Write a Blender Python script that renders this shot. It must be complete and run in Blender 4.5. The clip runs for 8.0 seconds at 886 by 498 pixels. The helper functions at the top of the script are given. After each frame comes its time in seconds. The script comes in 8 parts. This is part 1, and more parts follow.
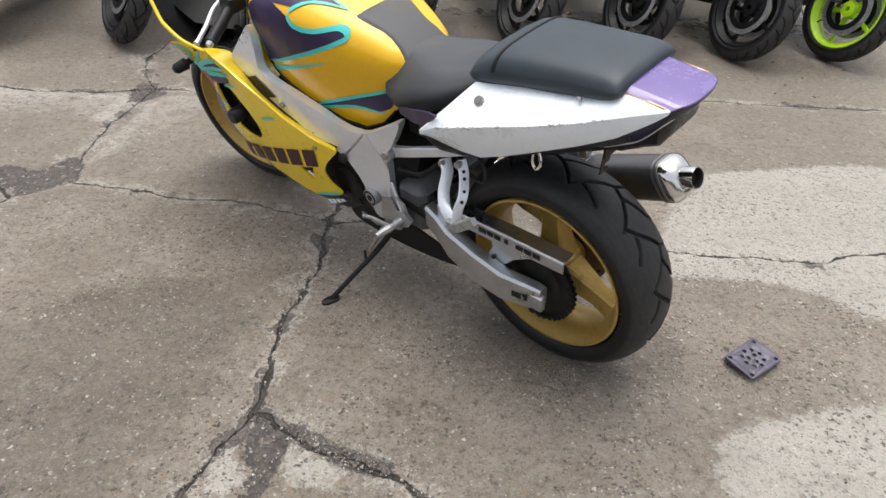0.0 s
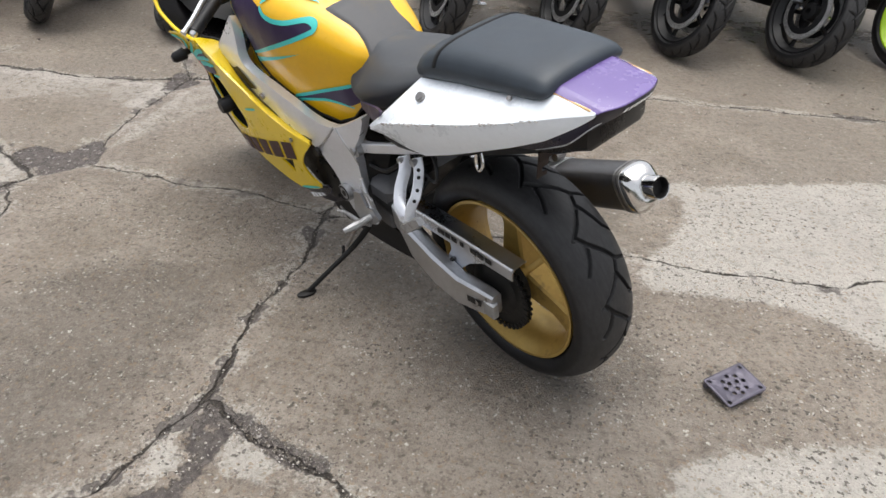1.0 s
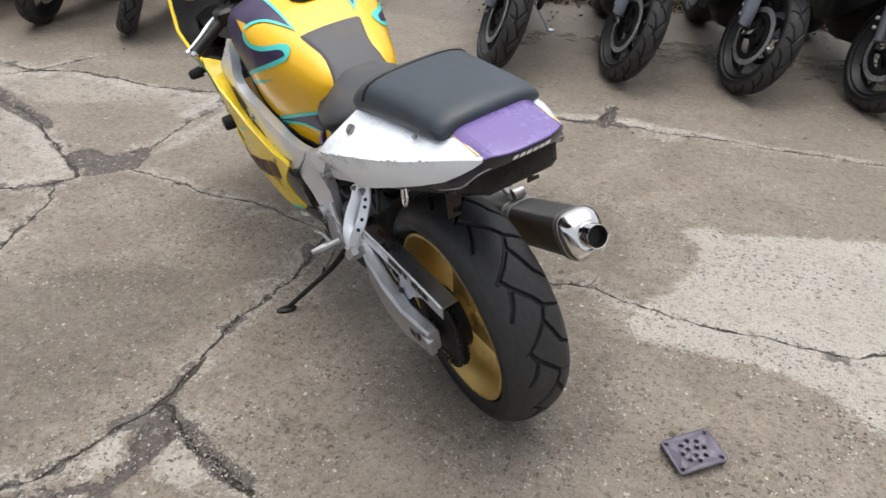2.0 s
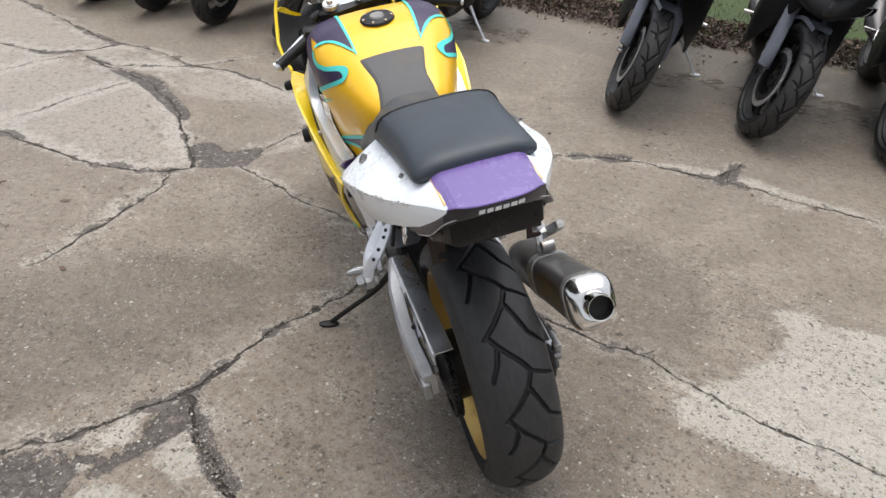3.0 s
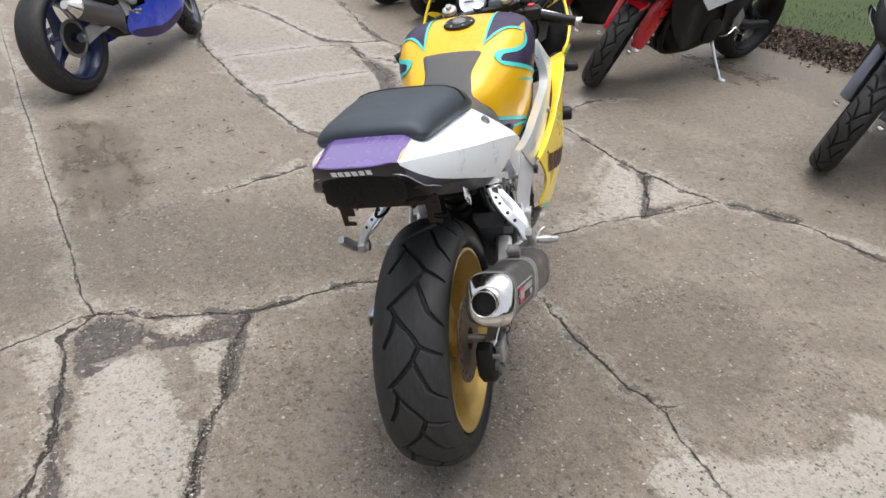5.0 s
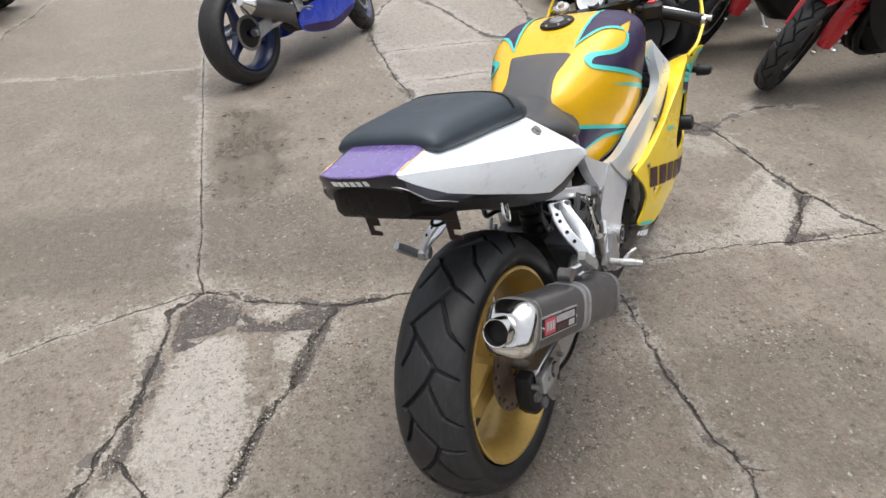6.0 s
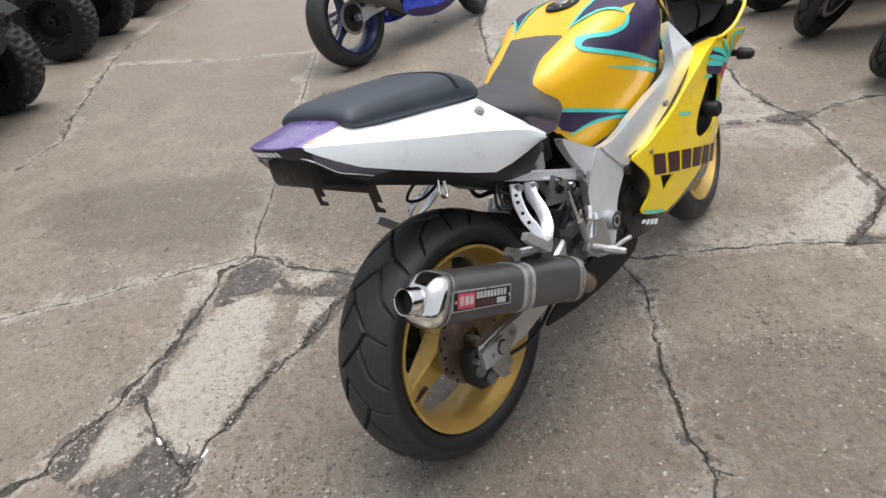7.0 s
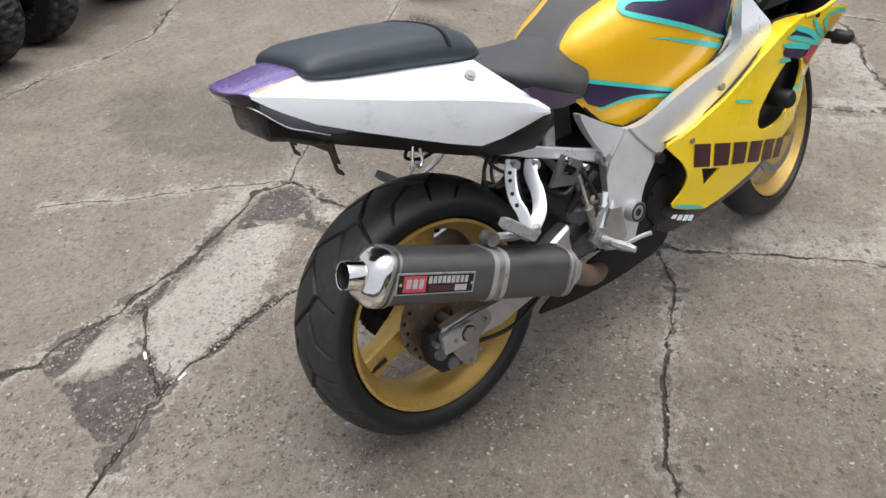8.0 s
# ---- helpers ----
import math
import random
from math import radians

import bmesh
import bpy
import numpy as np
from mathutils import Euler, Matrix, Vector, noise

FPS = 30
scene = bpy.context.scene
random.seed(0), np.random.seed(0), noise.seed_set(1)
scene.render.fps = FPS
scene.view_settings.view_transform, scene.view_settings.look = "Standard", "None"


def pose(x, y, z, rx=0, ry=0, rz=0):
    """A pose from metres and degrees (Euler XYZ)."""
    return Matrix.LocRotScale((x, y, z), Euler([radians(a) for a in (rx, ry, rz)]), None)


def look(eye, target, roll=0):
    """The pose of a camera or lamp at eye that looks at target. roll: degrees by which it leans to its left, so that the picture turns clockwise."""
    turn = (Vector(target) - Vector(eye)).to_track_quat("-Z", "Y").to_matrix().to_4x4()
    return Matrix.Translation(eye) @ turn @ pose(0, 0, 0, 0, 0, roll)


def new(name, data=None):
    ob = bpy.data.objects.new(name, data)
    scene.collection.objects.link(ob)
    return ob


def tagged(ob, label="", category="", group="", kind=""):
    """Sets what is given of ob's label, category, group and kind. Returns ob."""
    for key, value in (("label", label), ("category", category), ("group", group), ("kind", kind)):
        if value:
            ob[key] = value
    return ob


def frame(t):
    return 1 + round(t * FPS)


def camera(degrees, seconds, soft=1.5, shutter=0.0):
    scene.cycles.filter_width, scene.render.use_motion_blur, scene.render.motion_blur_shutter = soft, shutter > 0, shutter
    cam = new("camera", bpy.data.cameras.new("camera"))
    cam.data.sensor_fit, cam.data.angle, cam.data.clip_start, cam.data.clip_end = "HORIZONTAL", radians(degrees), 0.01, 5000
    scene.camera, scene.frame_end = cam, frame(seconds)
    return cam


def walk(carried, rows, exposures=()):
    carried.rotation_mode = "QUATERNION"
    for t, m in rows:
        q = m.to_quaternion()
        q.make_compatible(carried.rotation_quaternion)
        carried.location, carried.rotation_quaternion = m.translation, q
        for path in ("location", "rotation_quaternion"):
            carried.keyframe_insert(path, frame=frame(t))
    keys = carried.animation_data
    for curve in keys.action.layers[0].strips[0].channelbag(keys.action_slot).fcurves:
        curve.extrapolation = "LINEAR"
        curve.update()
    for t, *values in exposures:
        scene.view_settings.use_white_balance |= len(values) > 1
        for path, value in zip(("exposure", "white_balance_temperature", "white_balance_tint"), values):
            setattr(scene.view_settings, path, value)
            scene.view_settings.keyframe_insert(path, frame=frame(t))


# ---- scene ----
cam = camera(64.1, 8.0, soft=1.5)
PATH = [
    (0.0, (-0.003, -0.002, 1.400), (0.07, -34.49, 3.26)),
    (0.5, (0.222, -0.010, 1.399), (3.12, -35.07, 4.73)),
    (1.0, (0.304, 0.066, 1.388), (7.86, -34.82, 2.12)),
    (1.2, (0.340, 0.116, 1.399), (7.20, -35.25, 3.35)),
    (2.3, (0.798, 0.230, 1.432), (25.11, -32.73, 0.81)),
    (2.5, (0.851, 0.279, 1.439), (29.39, -32.36, 1.40)),
    (3.0, (0.934, 0.405, 1.436), (33.05, -32.26, 1.87)),
    (3.5, (1.162, 0.450, 1.437), (40.33, -30.41, 1.56)),
    (4.0, (1.340, 0.523, 1.453), (48.70, -28.89, 1.14)),
    (4.2, (1.351, 0.583, 1.449), (52.19, -28.64, 0.64)),
    (5.3, (1.627, 0.957, 1.434), (65.13, -30.83, -0.05)),
    (5.5, (1.639, 1.026, 1.438), (69.87, -30.03, -2.00)),
    (6.0, (1.582, 1.202, 1.424), (78.05, -31.15, -2.83)),
    (6.5, (1.645, 1.432, 1.406), (83.31, -32.06, -5.61)),
    (7.0, (1.710, 1.641, 1.405), (92.52, -31.25, -6.90)),
    (7.5, (1.598, 1.755, 1.406), (99.25, -34.19, -3.21)),
    (8.0, (1.525, 1.914, 1.395), (103.44, -36.26, -3.90)),
]
EXPOSURES = [(0.0, 0.48), (8.0, 0.46)]
walk(cam, [(t, pose(*eye, 90 + pitch, 0, yaw) @ pose(0, 0, 0, 0, 0, roll)) for t, eye, (yaw, pitch, roll) in PATH], EXPOSURES)

# ---- daylight: a bright overcast sky ----
world = bpy.data.worlds.new("overcast_sky")
scene.world = world
world.use_nodes = True
wn, wl = world.node_tree.nodes, world.node_tree.links
sky = wn.new("ShaderNodeTexSky")
sky.sky_type = "NISHITA"
sky.sun_disc = False
sky.sun_elevation, sky.sun_rotation = radians(83), radians(345)
sky.air_density, sky.dust_density, sky.ozone_density = 1.0, 5.0, 1.0
grey = wn.new("ShaderNodeHueSaturation")
grey.inputs["Saturation"].default_value = 0.30
wl.new(sky.outputs["Color"], grey.inputs["Color"])
wl.new(grey.outputs["Color"], wn["Background"].inputs["Color"])
wn["Background"].inputs["Strength"].default_value = 0.17
sun = new("sun", bpy.data.lights.new("sun", "SUN"))
sun.data.energy, sun.data.angle, sun.data.color = 1.05, radians(65), (1.0, 0.985, 0.96)
SUN_EL, SUN_AZ = radians(83), radians(345)
sun.matrix_world = look((math.sin(SUN_AZ) * math.cos(SUN_EL) * 20, math.cos(SUN_AZ) * math.cos(SUN_EL) * 20, math.sin(SUN_EL) * 20), (0, 0, 0))


# ---- materials ----
def node(nt, kind, **values):
    n = nt.nodes.new(kind)
    for key, value in values.items():
        n.inputs[key].default_value = value
    return n


def surface(name, base, rough=0.5, metal=0.0, var=0.15, scale=9.0, bump=0.0, fine=90.0, coat=0.0, wear=None):
    """A plain finish with broad and fine unevenness in colour, gloss and relief. wear: colour of scuffs and dust."""
    m = bpy.data.materials.new(name)
    m.use_nodes = True
    nt, ln = m.node_tree, m.node_tree.links
    p = nt.nodes["Principled BSDF"]
    co = nt.nodes.new("ShaderNodeTexCoord")
    big = node(nt, "ShaderNodeTexNoise", Scale=scale, Detail=4.0, Roughness=0.6)
    small = node(nt, "ShaderNodeTexNoise", Scale=fine, Detail=3.0, Roughness=0.6)
    for n in (big, small):
        ln.new(co.outputs["Object"], n.inputs["Vector"])
    mix = node(nt, "ShaderNodeMath")
    mix.operation = "MULTIPLY_ADD"
    ln.new(small.outputs["Fac"], mix.inputs[0])
    mix.inputs[1].default_value = 0.45
    ln.new(big.outputs["Fac"], mix.inputs[2])
    span = node(nt, "ShaderNodeMapRange")
    for k, v in zip(("From Min", "From Max", "To Min", "To Max"), (0.45, 1.0, 1 - var, 1 + var)):
        span.inputs[k].default_value = v
    ln.new(mix.outputs[0], span.inputs["Value"])
    tint = nt.nodes.new("ShaderNodeVectorMath")
    tint.operation = "SCALE"
    tint.inputs[0].default_value = base
    ln.new(span.outputs["Result"], tint.inputs["Scale"])
    colour = tint.outputs[0]
    if wear:
        edge = node(nt, "ShaderNodeMapRange")
        for k, v in zip(("From Min", "From Max", "To Min", "To Max"), (0.78, 0.98, 0.0, 0.8)):
            edge.inputs[k].default_value = v
        ln.new(mix.outputs[0], edge.inputs["Value"])
        scuff = nt.nodes.new("ShaderNodeMix")
        scuff.data_type = "RGBA"
        ln.new(edge.outputs["Result"], scuff.inputs["Factor"])
        ln.new(colour, scuff.inputs["A"])
        scuff.inputs["B"].default_value = (*wear, 1)
        colour = scuff.outputs["Result"]
    ln.new(colour, p.inputs["Base Color"])
    gloss = node(nt, "ShaderNodeMapRange")
    for k, v in zip(("From Min", "From Max", "To Min", "To Max"), (0.45, 1.0, max(rough - 0.1, 0.02), min(rough + 0.12, 1.0))):
        gloss.inputs[k].default_value = v
    ln.new(mix.outputs[0], gloss.inputs["Value"])
    ln.new(gloss.outputs["Result"], p.inputs["Roughness"])
    p.inputs["Metallic"].default_value = metal
    p.inputs["Coat Weight"].default_value = coat
    p.inputs["Coat Roughness"].default_value = 0.08
    if bump:
        b = node(nt, "ShaderNodeBump", Strength=bump, Distance=0.002)
        ln.new(mix.outputs[0], b.inputs["Height"])
        ln.new(b.outputs["Normal"], p.inputs["Normal"])
    return m


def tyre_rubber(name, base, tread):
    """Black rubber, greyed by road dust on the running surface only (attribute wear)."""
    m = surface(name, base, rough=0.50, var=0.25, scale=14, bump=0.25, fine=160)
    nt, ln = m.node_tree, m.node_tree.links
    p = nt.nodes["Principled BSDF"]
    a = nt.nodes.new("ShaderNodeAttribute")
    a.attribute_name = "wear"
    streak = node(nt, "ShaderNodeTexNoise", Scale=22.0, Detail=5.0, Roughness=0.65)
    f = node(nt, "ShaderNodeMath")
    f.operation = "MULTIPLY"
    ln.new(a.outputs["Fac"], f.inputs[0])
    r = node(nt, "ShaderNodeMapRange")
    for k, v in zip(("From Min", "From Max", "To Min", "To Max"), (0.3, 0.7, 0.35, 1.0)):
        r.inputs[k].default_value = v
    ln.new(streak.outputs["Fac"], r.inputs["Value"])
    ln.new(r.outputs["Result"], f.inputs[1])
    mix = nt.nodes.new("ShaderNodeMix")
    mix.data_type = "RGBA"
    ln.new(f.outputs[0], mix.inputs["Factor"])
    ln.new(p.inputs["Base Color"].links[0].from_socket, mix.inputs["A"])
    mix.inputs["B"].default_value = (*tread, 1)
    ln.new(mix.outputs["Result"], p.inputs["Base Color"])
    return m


YELLOW = surface("yellow_paint", (0.84, 0.475, 0.006), 0.34, var=0.08, scale=5, coat=0.3)
YELLOW_LIGHT = surface("lemon_paint", (0.90, 0.64, 0.012), 0.32, var=0.08, scale=5, coat=0.5)
WHITE = surface("white_paint", (0.86, 0.91, 0.96), 0.30, var=0.06, scale=7, coat=0.4)
PURPLE = surface("purple_paint", (0.155, 0.105, 0.31), 0.26, var=0.08, scale=8, coat=0.6)
NAVY = surface("dark_purple_paint", (0.026, 0.012, 0.056), 0.42, var=0.2, coat=0.05)
TEAL = surface("turquoise_stripe", (0.07, 0.60, 0.55), 0.4, var=0.08)
ORANGE = surface("orange_stripe", (0.80, 0.48, 0.18), 0.4, var=0.08)
VINYL = surface("black_seat_vinyl", (0.036, 0.046, 0.058), 0.46, var=0.25, scale=14, bump=0.35, fine=420)
SEAT = surface("rider_seat_vinyl", (0.048, 0.052, 0.058), 0.50, var=0.25, scale=9, bump=0.3, fine=420, wear=(0.11, 0.088, 0.055))
PAD = surface("grey_seat_cover", (0.080, 0.080, 0.084), 0.62, var=0.15, scale=10, bump=0.3, fine=420, wear=(0.12, 0.10, 0.07))
ALU = surface("brushed_aluminium", (0.52, 0.53, 0.55), 0.38, metal=1.0, var=0.16, scale=24, bump=0.06, fine=220)
ALLOY = surface("silver_frame", (0.78, 0.80, 0.84), 0.34, metal=0.55, var=0.08, scale=10, bump=0.08)
CAST = surface("dull_cast_alloy", (0.42, 0.425, 0.43), 0.5, metal=0.7, var=0.25, scale=16, bump=0.25, wear=(0.14, 0.12, 0.10))
GUARD = surface("dull_polished_steel", (0.48, 0.51, 0.56), 0.30, metal=1.0, var=0.06, scale=9, bump=0.03, fine=200)
CHROME = surface("polished_steel", (0.72, 0.71, 0.69), 0.12, metal=1.0, var=0.1, scale=20)
STEEL = surface("grey_steel", (0.32, 0.31, 0.30), 0.4, metal=0.85, var=0.3, scale=22, bump=0.15, wear=(0.16, 0.10, 0.06))
GOLD = surface("gold_wheel_paint", (0.48, 0.32, 0.088), 0.36, metal=0.45, var=0.18, scale=14, bump=0.05, wear=(0.22, 0.15, 0.06))
BLACK = surface("black_plastic", (0.010, 0.010, 0.011), 0.42, var=0.3, scale=15, bump=0.12)
SOOT = surface("oily_black_metal", (0.011, 0.0105, 0.010), 0.48, metal=0.0, var=0.4, scale=25, bump=0.4)
CARBON = surface("dark_muffler_sleeve", (0.062, 0.060, 0.062), 0.40, metal=0.2, var=0.2, scale=30, bump=0.1, fine=300, coat=0.3)
LIP = surface("black_violet_gloss", (0.010, 0.008, 0.016), 0.30, var=0.15, coat=0.3)
SMOKE = surface("smoked_lens", (0.006, 0.0055, 0.006), 0.30, var=0.2)
RED = surface("red_paint", (0.55, 0.012, 0.022), 0.3, var=0.12, coat=0.5)
FADED = surface("faded_grey_print", (0.34, 0.33, 0.34), 0.5, var=0.25, scale=60)
BADGE_RED = surface("red_badge", (0.42, 0.055, 0.08), 0.45, var=0.1)
MAGENTA = surface("dark_pink_paint", (0.20, 0.015, 0.055), 0.4, var=0.1)
LETTER = surface("maroon_lettering", (0.050, 0.014, 0.018), 0.45, var=0.2)
SILVER_BLUE = surface("silver_blue_paint", (0.21, 0.235, 0.275), 0.42, metal=0.0, var=0.1)
GUARD_GREY = surface("blue_grey_guard_paint", (0.17, 0.185, 0.225), 0.38, metal=0.1, var=0.12)
GUNMETAL = surface("gunmetal_paint", (0.11, 0.115, 0.13), 0.42, metal=0.3, var=0.15)
BLUE = surface("blue_paint", (0.02, 0.055, 0.50), 0.28, var=0.12, coat=0.6)
DEEP_BLUE = surface("dark_blue_wheel_paint", (0.006, 0.014, 0.065), 0.35, var=0.15, coat=0.3)
OLIVE = surface("olive_clutch_cover", (0.22, 0.22, 0.08), 0.4, metal=0.3, var=0.2)
LIME = surface("lime_paint", (0.50, 0.80, 0.02), 0.35, var=0.08)
BROWN_DARK = surface("dark_steel_plate", (0.125, 0.115, 0.145), 0.5, metal=0.3, var=0.3, scale=30, bump=0.3)
BRONZE = surface("heat_stained_bronze_steel", (0.20, 0.145, 0.105), 0.42, metal=0.6, var=0.35, scale=26, bump=0.15, wear=(0.30, 0.25, 0.20))
GREY_PLASTIC = surface("grey_weathered_plastic", (0.085, 0.086, 0.092), 0.5, var=0.3, scale=22, bump=0.2)
DRILLED = surface("drilled_brake_disc_steel", (0.60, 0.60, 0.61), 0.36, metal=0.7, var=0.25, scale=30)
hn, hl = DRILLED.node_tree.nodes, DRILLED.node_tree.links
hp = hn["Principled BSDF"]
cells = node(DRILLED.node_tree, "ShaderNodeTexVoronoi", Scale=95.0, Randomness=0.35)
hole = node(DRILLED.node_tree, "ShaderNodeMapRange")
for k, v in zip(("From Min", "From Max", "To Min", "To Max"), (0.30, 0.36, 1.0, 0.0)):
    hole.inputs[k].default_value = v
hl.new(cells.outputs["Distance"], hole.inputs["Value"])
hm = hn.new("ShaderNodeMix")
hm.data_type = "RGBA"
hl.new(hole.outputs["Result"], hm.inputs["Factor"])
hl.new(hp.inputs["Base Color"].links[0].from_socket, hm.inputs["A"])
hm.inputs["B"].default_value = (0.01, 0.01, 0.01, 1)
hl.new(hm.outputs["Result"], hp.inputs["Base Color"])
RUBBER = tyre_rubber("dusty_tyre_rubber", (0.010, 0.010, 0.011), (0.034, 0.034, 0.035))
OLD_RUBBER = tyre_rubber("black_tyre_rubber", (0.010, 0.010, 0.011), (0.045, 0.044, 0.044))


for dull, sheen in ((BLACK, 0.30), (SOOT, 0.30), (SMOKE, 0.25), (RUBBER, 0.35), (OLD_RUBBER, 0.30), (VINYL, 0.40)):
    dull.node_tree.nodes["Principled BSDF"].inputs["Specular IOR Level"].default_value = sheen


# ---- shape helpers ----
def smooth_line(pts, n=6, closed=False):
    """Points along a Catmull-Rom curve through pts."""
    pts = [Vector(p) for p in pts]
    out, k = [], len(pts)
    for i in range(k if closed else k - 1):
        p0 = pts[(i - 1) % k] if closed else pts[max(i - 1, 0)]
        p1, p2 = pts[i], pts[(i + 1) % k]
        p3 = pts[(i + 2) % k] if closed else pts[min(i + 2, k - 1)]
        for j in range(n):
            t = j / n
            out.append(0.5 * ((2 * p1) + (p2 - p0) * t + (2 * p0 - 5 * p1 + 4 * p2 - p3) * t * t + (3 * p1 - p0 - 3 * p2 + p3) * t ** 3))
    if not closed:
        out.append(pts[-1])
    return out


def skin(rows, around=False, ring=False, caps=False):
    """Faces between rows of equally many points. around: each row closes on itself; ring: the last row meets the first."""
    n, V, F = len(rows[0]), [tuple(p) for r in rows for p in r], []
    for i in range(len(rows) if ring else len(rows) - 1):
        a, b = i * n, (i + 1) % len(rows) * n
        for j in range(n if around else n - 1):
            k = (j + 1) % n
            F.append((a + j, a + k, b + k, b + j))
    if caps:
        F += [tuple(range(n))[::-1], tuple(range(len(V) - n, len(V)))]
    return V, F


def join(*shapes):
    V, F = [], []
    for v, f in shapes:
        k = len(V)
        V += v
        F += [tuple(i + k for i in face) for face in f]
    return V, F


def moved(shape, m):
    return [tuple(m @ Vector(v)) for v in shape[0]], shape[1]


def tube(pts, r, n=10, flat=1.0):
    """A rod along pts; r: a radius or one for each point."""
    pts = [Vector(p) for p in pts]
    rs = r if isinstance(r, (list, tuple)) else [r] * len(pts)
    rows, side = [], None
    for i, p in enumerate(pts):
        d = (pts[min(i + 1, len(pts) - 1)] - pts[max(i - 1, 0)]).normalized()
        if side is None:
            side = d.orthogonal().normalized()
        side = (side - d * side.dot(d)).normalized()
        up = d.cross(side)
        rows.append([p + (side * math.cos(a) * flat + up * math.sin(a)) * rs[i] for a in (2 * math.pi * j / n for j in range(n))])
    return skin(rows, around=True, caps=True)


def box(x0, x1, y0, y1, z0, z1, b=0.004):
    """A box with chamfered upright and level edges."""
    def ring(d, z):
        return [(x0 + d, y0, z), (x1 - d, y0, z), (x1, y0 + d, z), (x1, y1 - d, z), (x1 - d, y1, z), (x0 + d, y1, z), (x0, y1 - d, z), (x0, y0 + d, z)]
    cx, cy = (x0 + x1) / 2, (y0 + y1) / 2
    def shrink(r):
        return [(cx + (x - cx) * (1 - 2 * b / max(x1 - x0, 1e-6)), cy + (y - cy) * (1 - 2 * b / max(y1 - y0, 1e-6)), z) for x, y, z in r]
    return skin([shrink(ring(b, z0)), ring(b, z0 + b), ring(b, z1 - b), shrink(ring(b, z1))], around=True, caps=True)


def lathe(profile, n=64, closed=True, axis="y"):
    """A profile of (radius, along) turned round an axis."""
    rows = []
    for i in range(n):
        a = 2 * math.pi * i / n
        c, s = math.cos(a), math.sin(a)
        rows.append([(r * c, y, r * s) if axis == "y" else ((r * c, r * s, y) if axis == "z" else (y, r * c, r * s)) for r, y in profile])
    return skin(rows, around=closed, ring=True)


def part(name, shape, material, parent, label="", sharp=40, attrs=None, flip=True):
    """One mesh object under a thing or under a part (parent None: at top level)."""
    me = bpy.data.meshes.new(name)
    if isinstance(shape, bmesh.types.BMesh):
        shape.to_mesh(me)
        shape.free()
    else:
        me.from_pydata(shape[0], [], shape[1])
    for key, values in (attrs or {}).items():
        me.attributes.new(key, "FLOAT", "POINT").data.foreach_set("value", np.asarray(values, np.float32))
    if flip:
        bm = bmesh.new()
        bm.from_mesh(me)
        bmesh.ops.recalc_face_normals(bm, faces=bm.faces[:])
        bm.to_mesh(me)
        bm.free()
    me.shade_smooth()
    me.set_sharp_from_angle(angle=radians(sharp))
    me.materials.append(material)
    ob = new(name, me)
    ob.parent = parent
    return tagged(ob, label)


def sheet(outline, surf, thick, holes=(), step=0.025):
    """A panel: an outline in (x, z), laid on the surface surf(x, z), with thickness."""
    bm, edges = bmesh.new(), []
    for loop in (outline, *holes):
        vs = [bm.verts.new((p[0], 0, p[1])) for p in loop]
        edges += [bm.edges.new((vs[i], vs[i - 1])) for i in range(len(vs))]
    bmesh.ops.triangle_fill(bm, use_beauty=True, edges=edges)
    for k in (0, 2):
        lo, hi = min(p[k // 2] for p in outline), max(p[k // 2] for p in outline)
        no = (1, 0, 0) if k == 0 else (0, 0, 1)
        for c in np.arange(lo + step * 0.6, hi, step):
            bmesh.ops.bisect_plane(bm, geom=bm.verts[:] + bm.edges[:] + bm.faces[:], dist=1e-5, plane_co=(c if k == 0 else 0, 0, c if k else 0), plane_no=no)
    for v in bm.verts:
        v.co = surf(v.co.x, v.co.z)
    bmesh.ops.recalc_face_normals(bm, faces=bm.faces[:])
    if thick:
        if sum(f.normal.y * f.calc_center_median().y * f.calc_area() for f in bm.faces) < 0:
            bmesh.ops.reverse_faces(bm, faces=bm.faces[:])
        bmesh.ops.solidify(bm, geom=bm.faces[:], thickness=thick)
    return bm


def interp(table):
    """A smooth function through a table of (x, value)."""
    xs, ys = [a for a, _ in table], [b for _, b in table]
    return lambda x: float(np.interp(x, xs, ys))


def curve2(pts, n=5, closed=False):
    return [(p.x, p.y) for p in smooth_line([(*p, 0) for p in pts], n, closed)]


def empty(name, m, label, category, group=""):
    ob = new(name)
    ob.empty_display_size = 0.1
    ob.matrix_world = m
    return tagged(ob, label, category, group)


# ---- ground: old cracked concrete slabs ----


def spaced(lo, hi, fine_lo, fine_hi, step, grow=1.16, most=6.0):
    """Coordinates, close together between fine_lo and fine_hi, wider and wider outside."""
    mid = list(np.arange(fine_lo, fine_hi + 1e-9, step))
    for sign, edge, seq in ((-1, lo, []), (1, hi, [])):
        s, c = step, fine_lo if sign < 0 else fine_hi
        while sign * (edge - c) > 0:
            s = min(s * grow, most if abs(c) > 12 else 0.045)
            c += sign * s
            seq.append(c)
        mid = seq[::-1] + mid if sign < 0 else mid + seq
    return np.array(mid)


GX = spaced(-160, 160, -4.2, 2.1, 0.0112)
GY = spaced(-160, 160, 0.0, 4.0, 0.0110)
GRIDX, GRIDY = np.meshgrid(GX, GY, indexing="ij")
near_crack = np.full(GRIDX.shape, 0.30)
side_of_crack = np.full(GRIDX.shape, 0.30)
crack_gap = np.full(GRIDX.shape, 0.004)


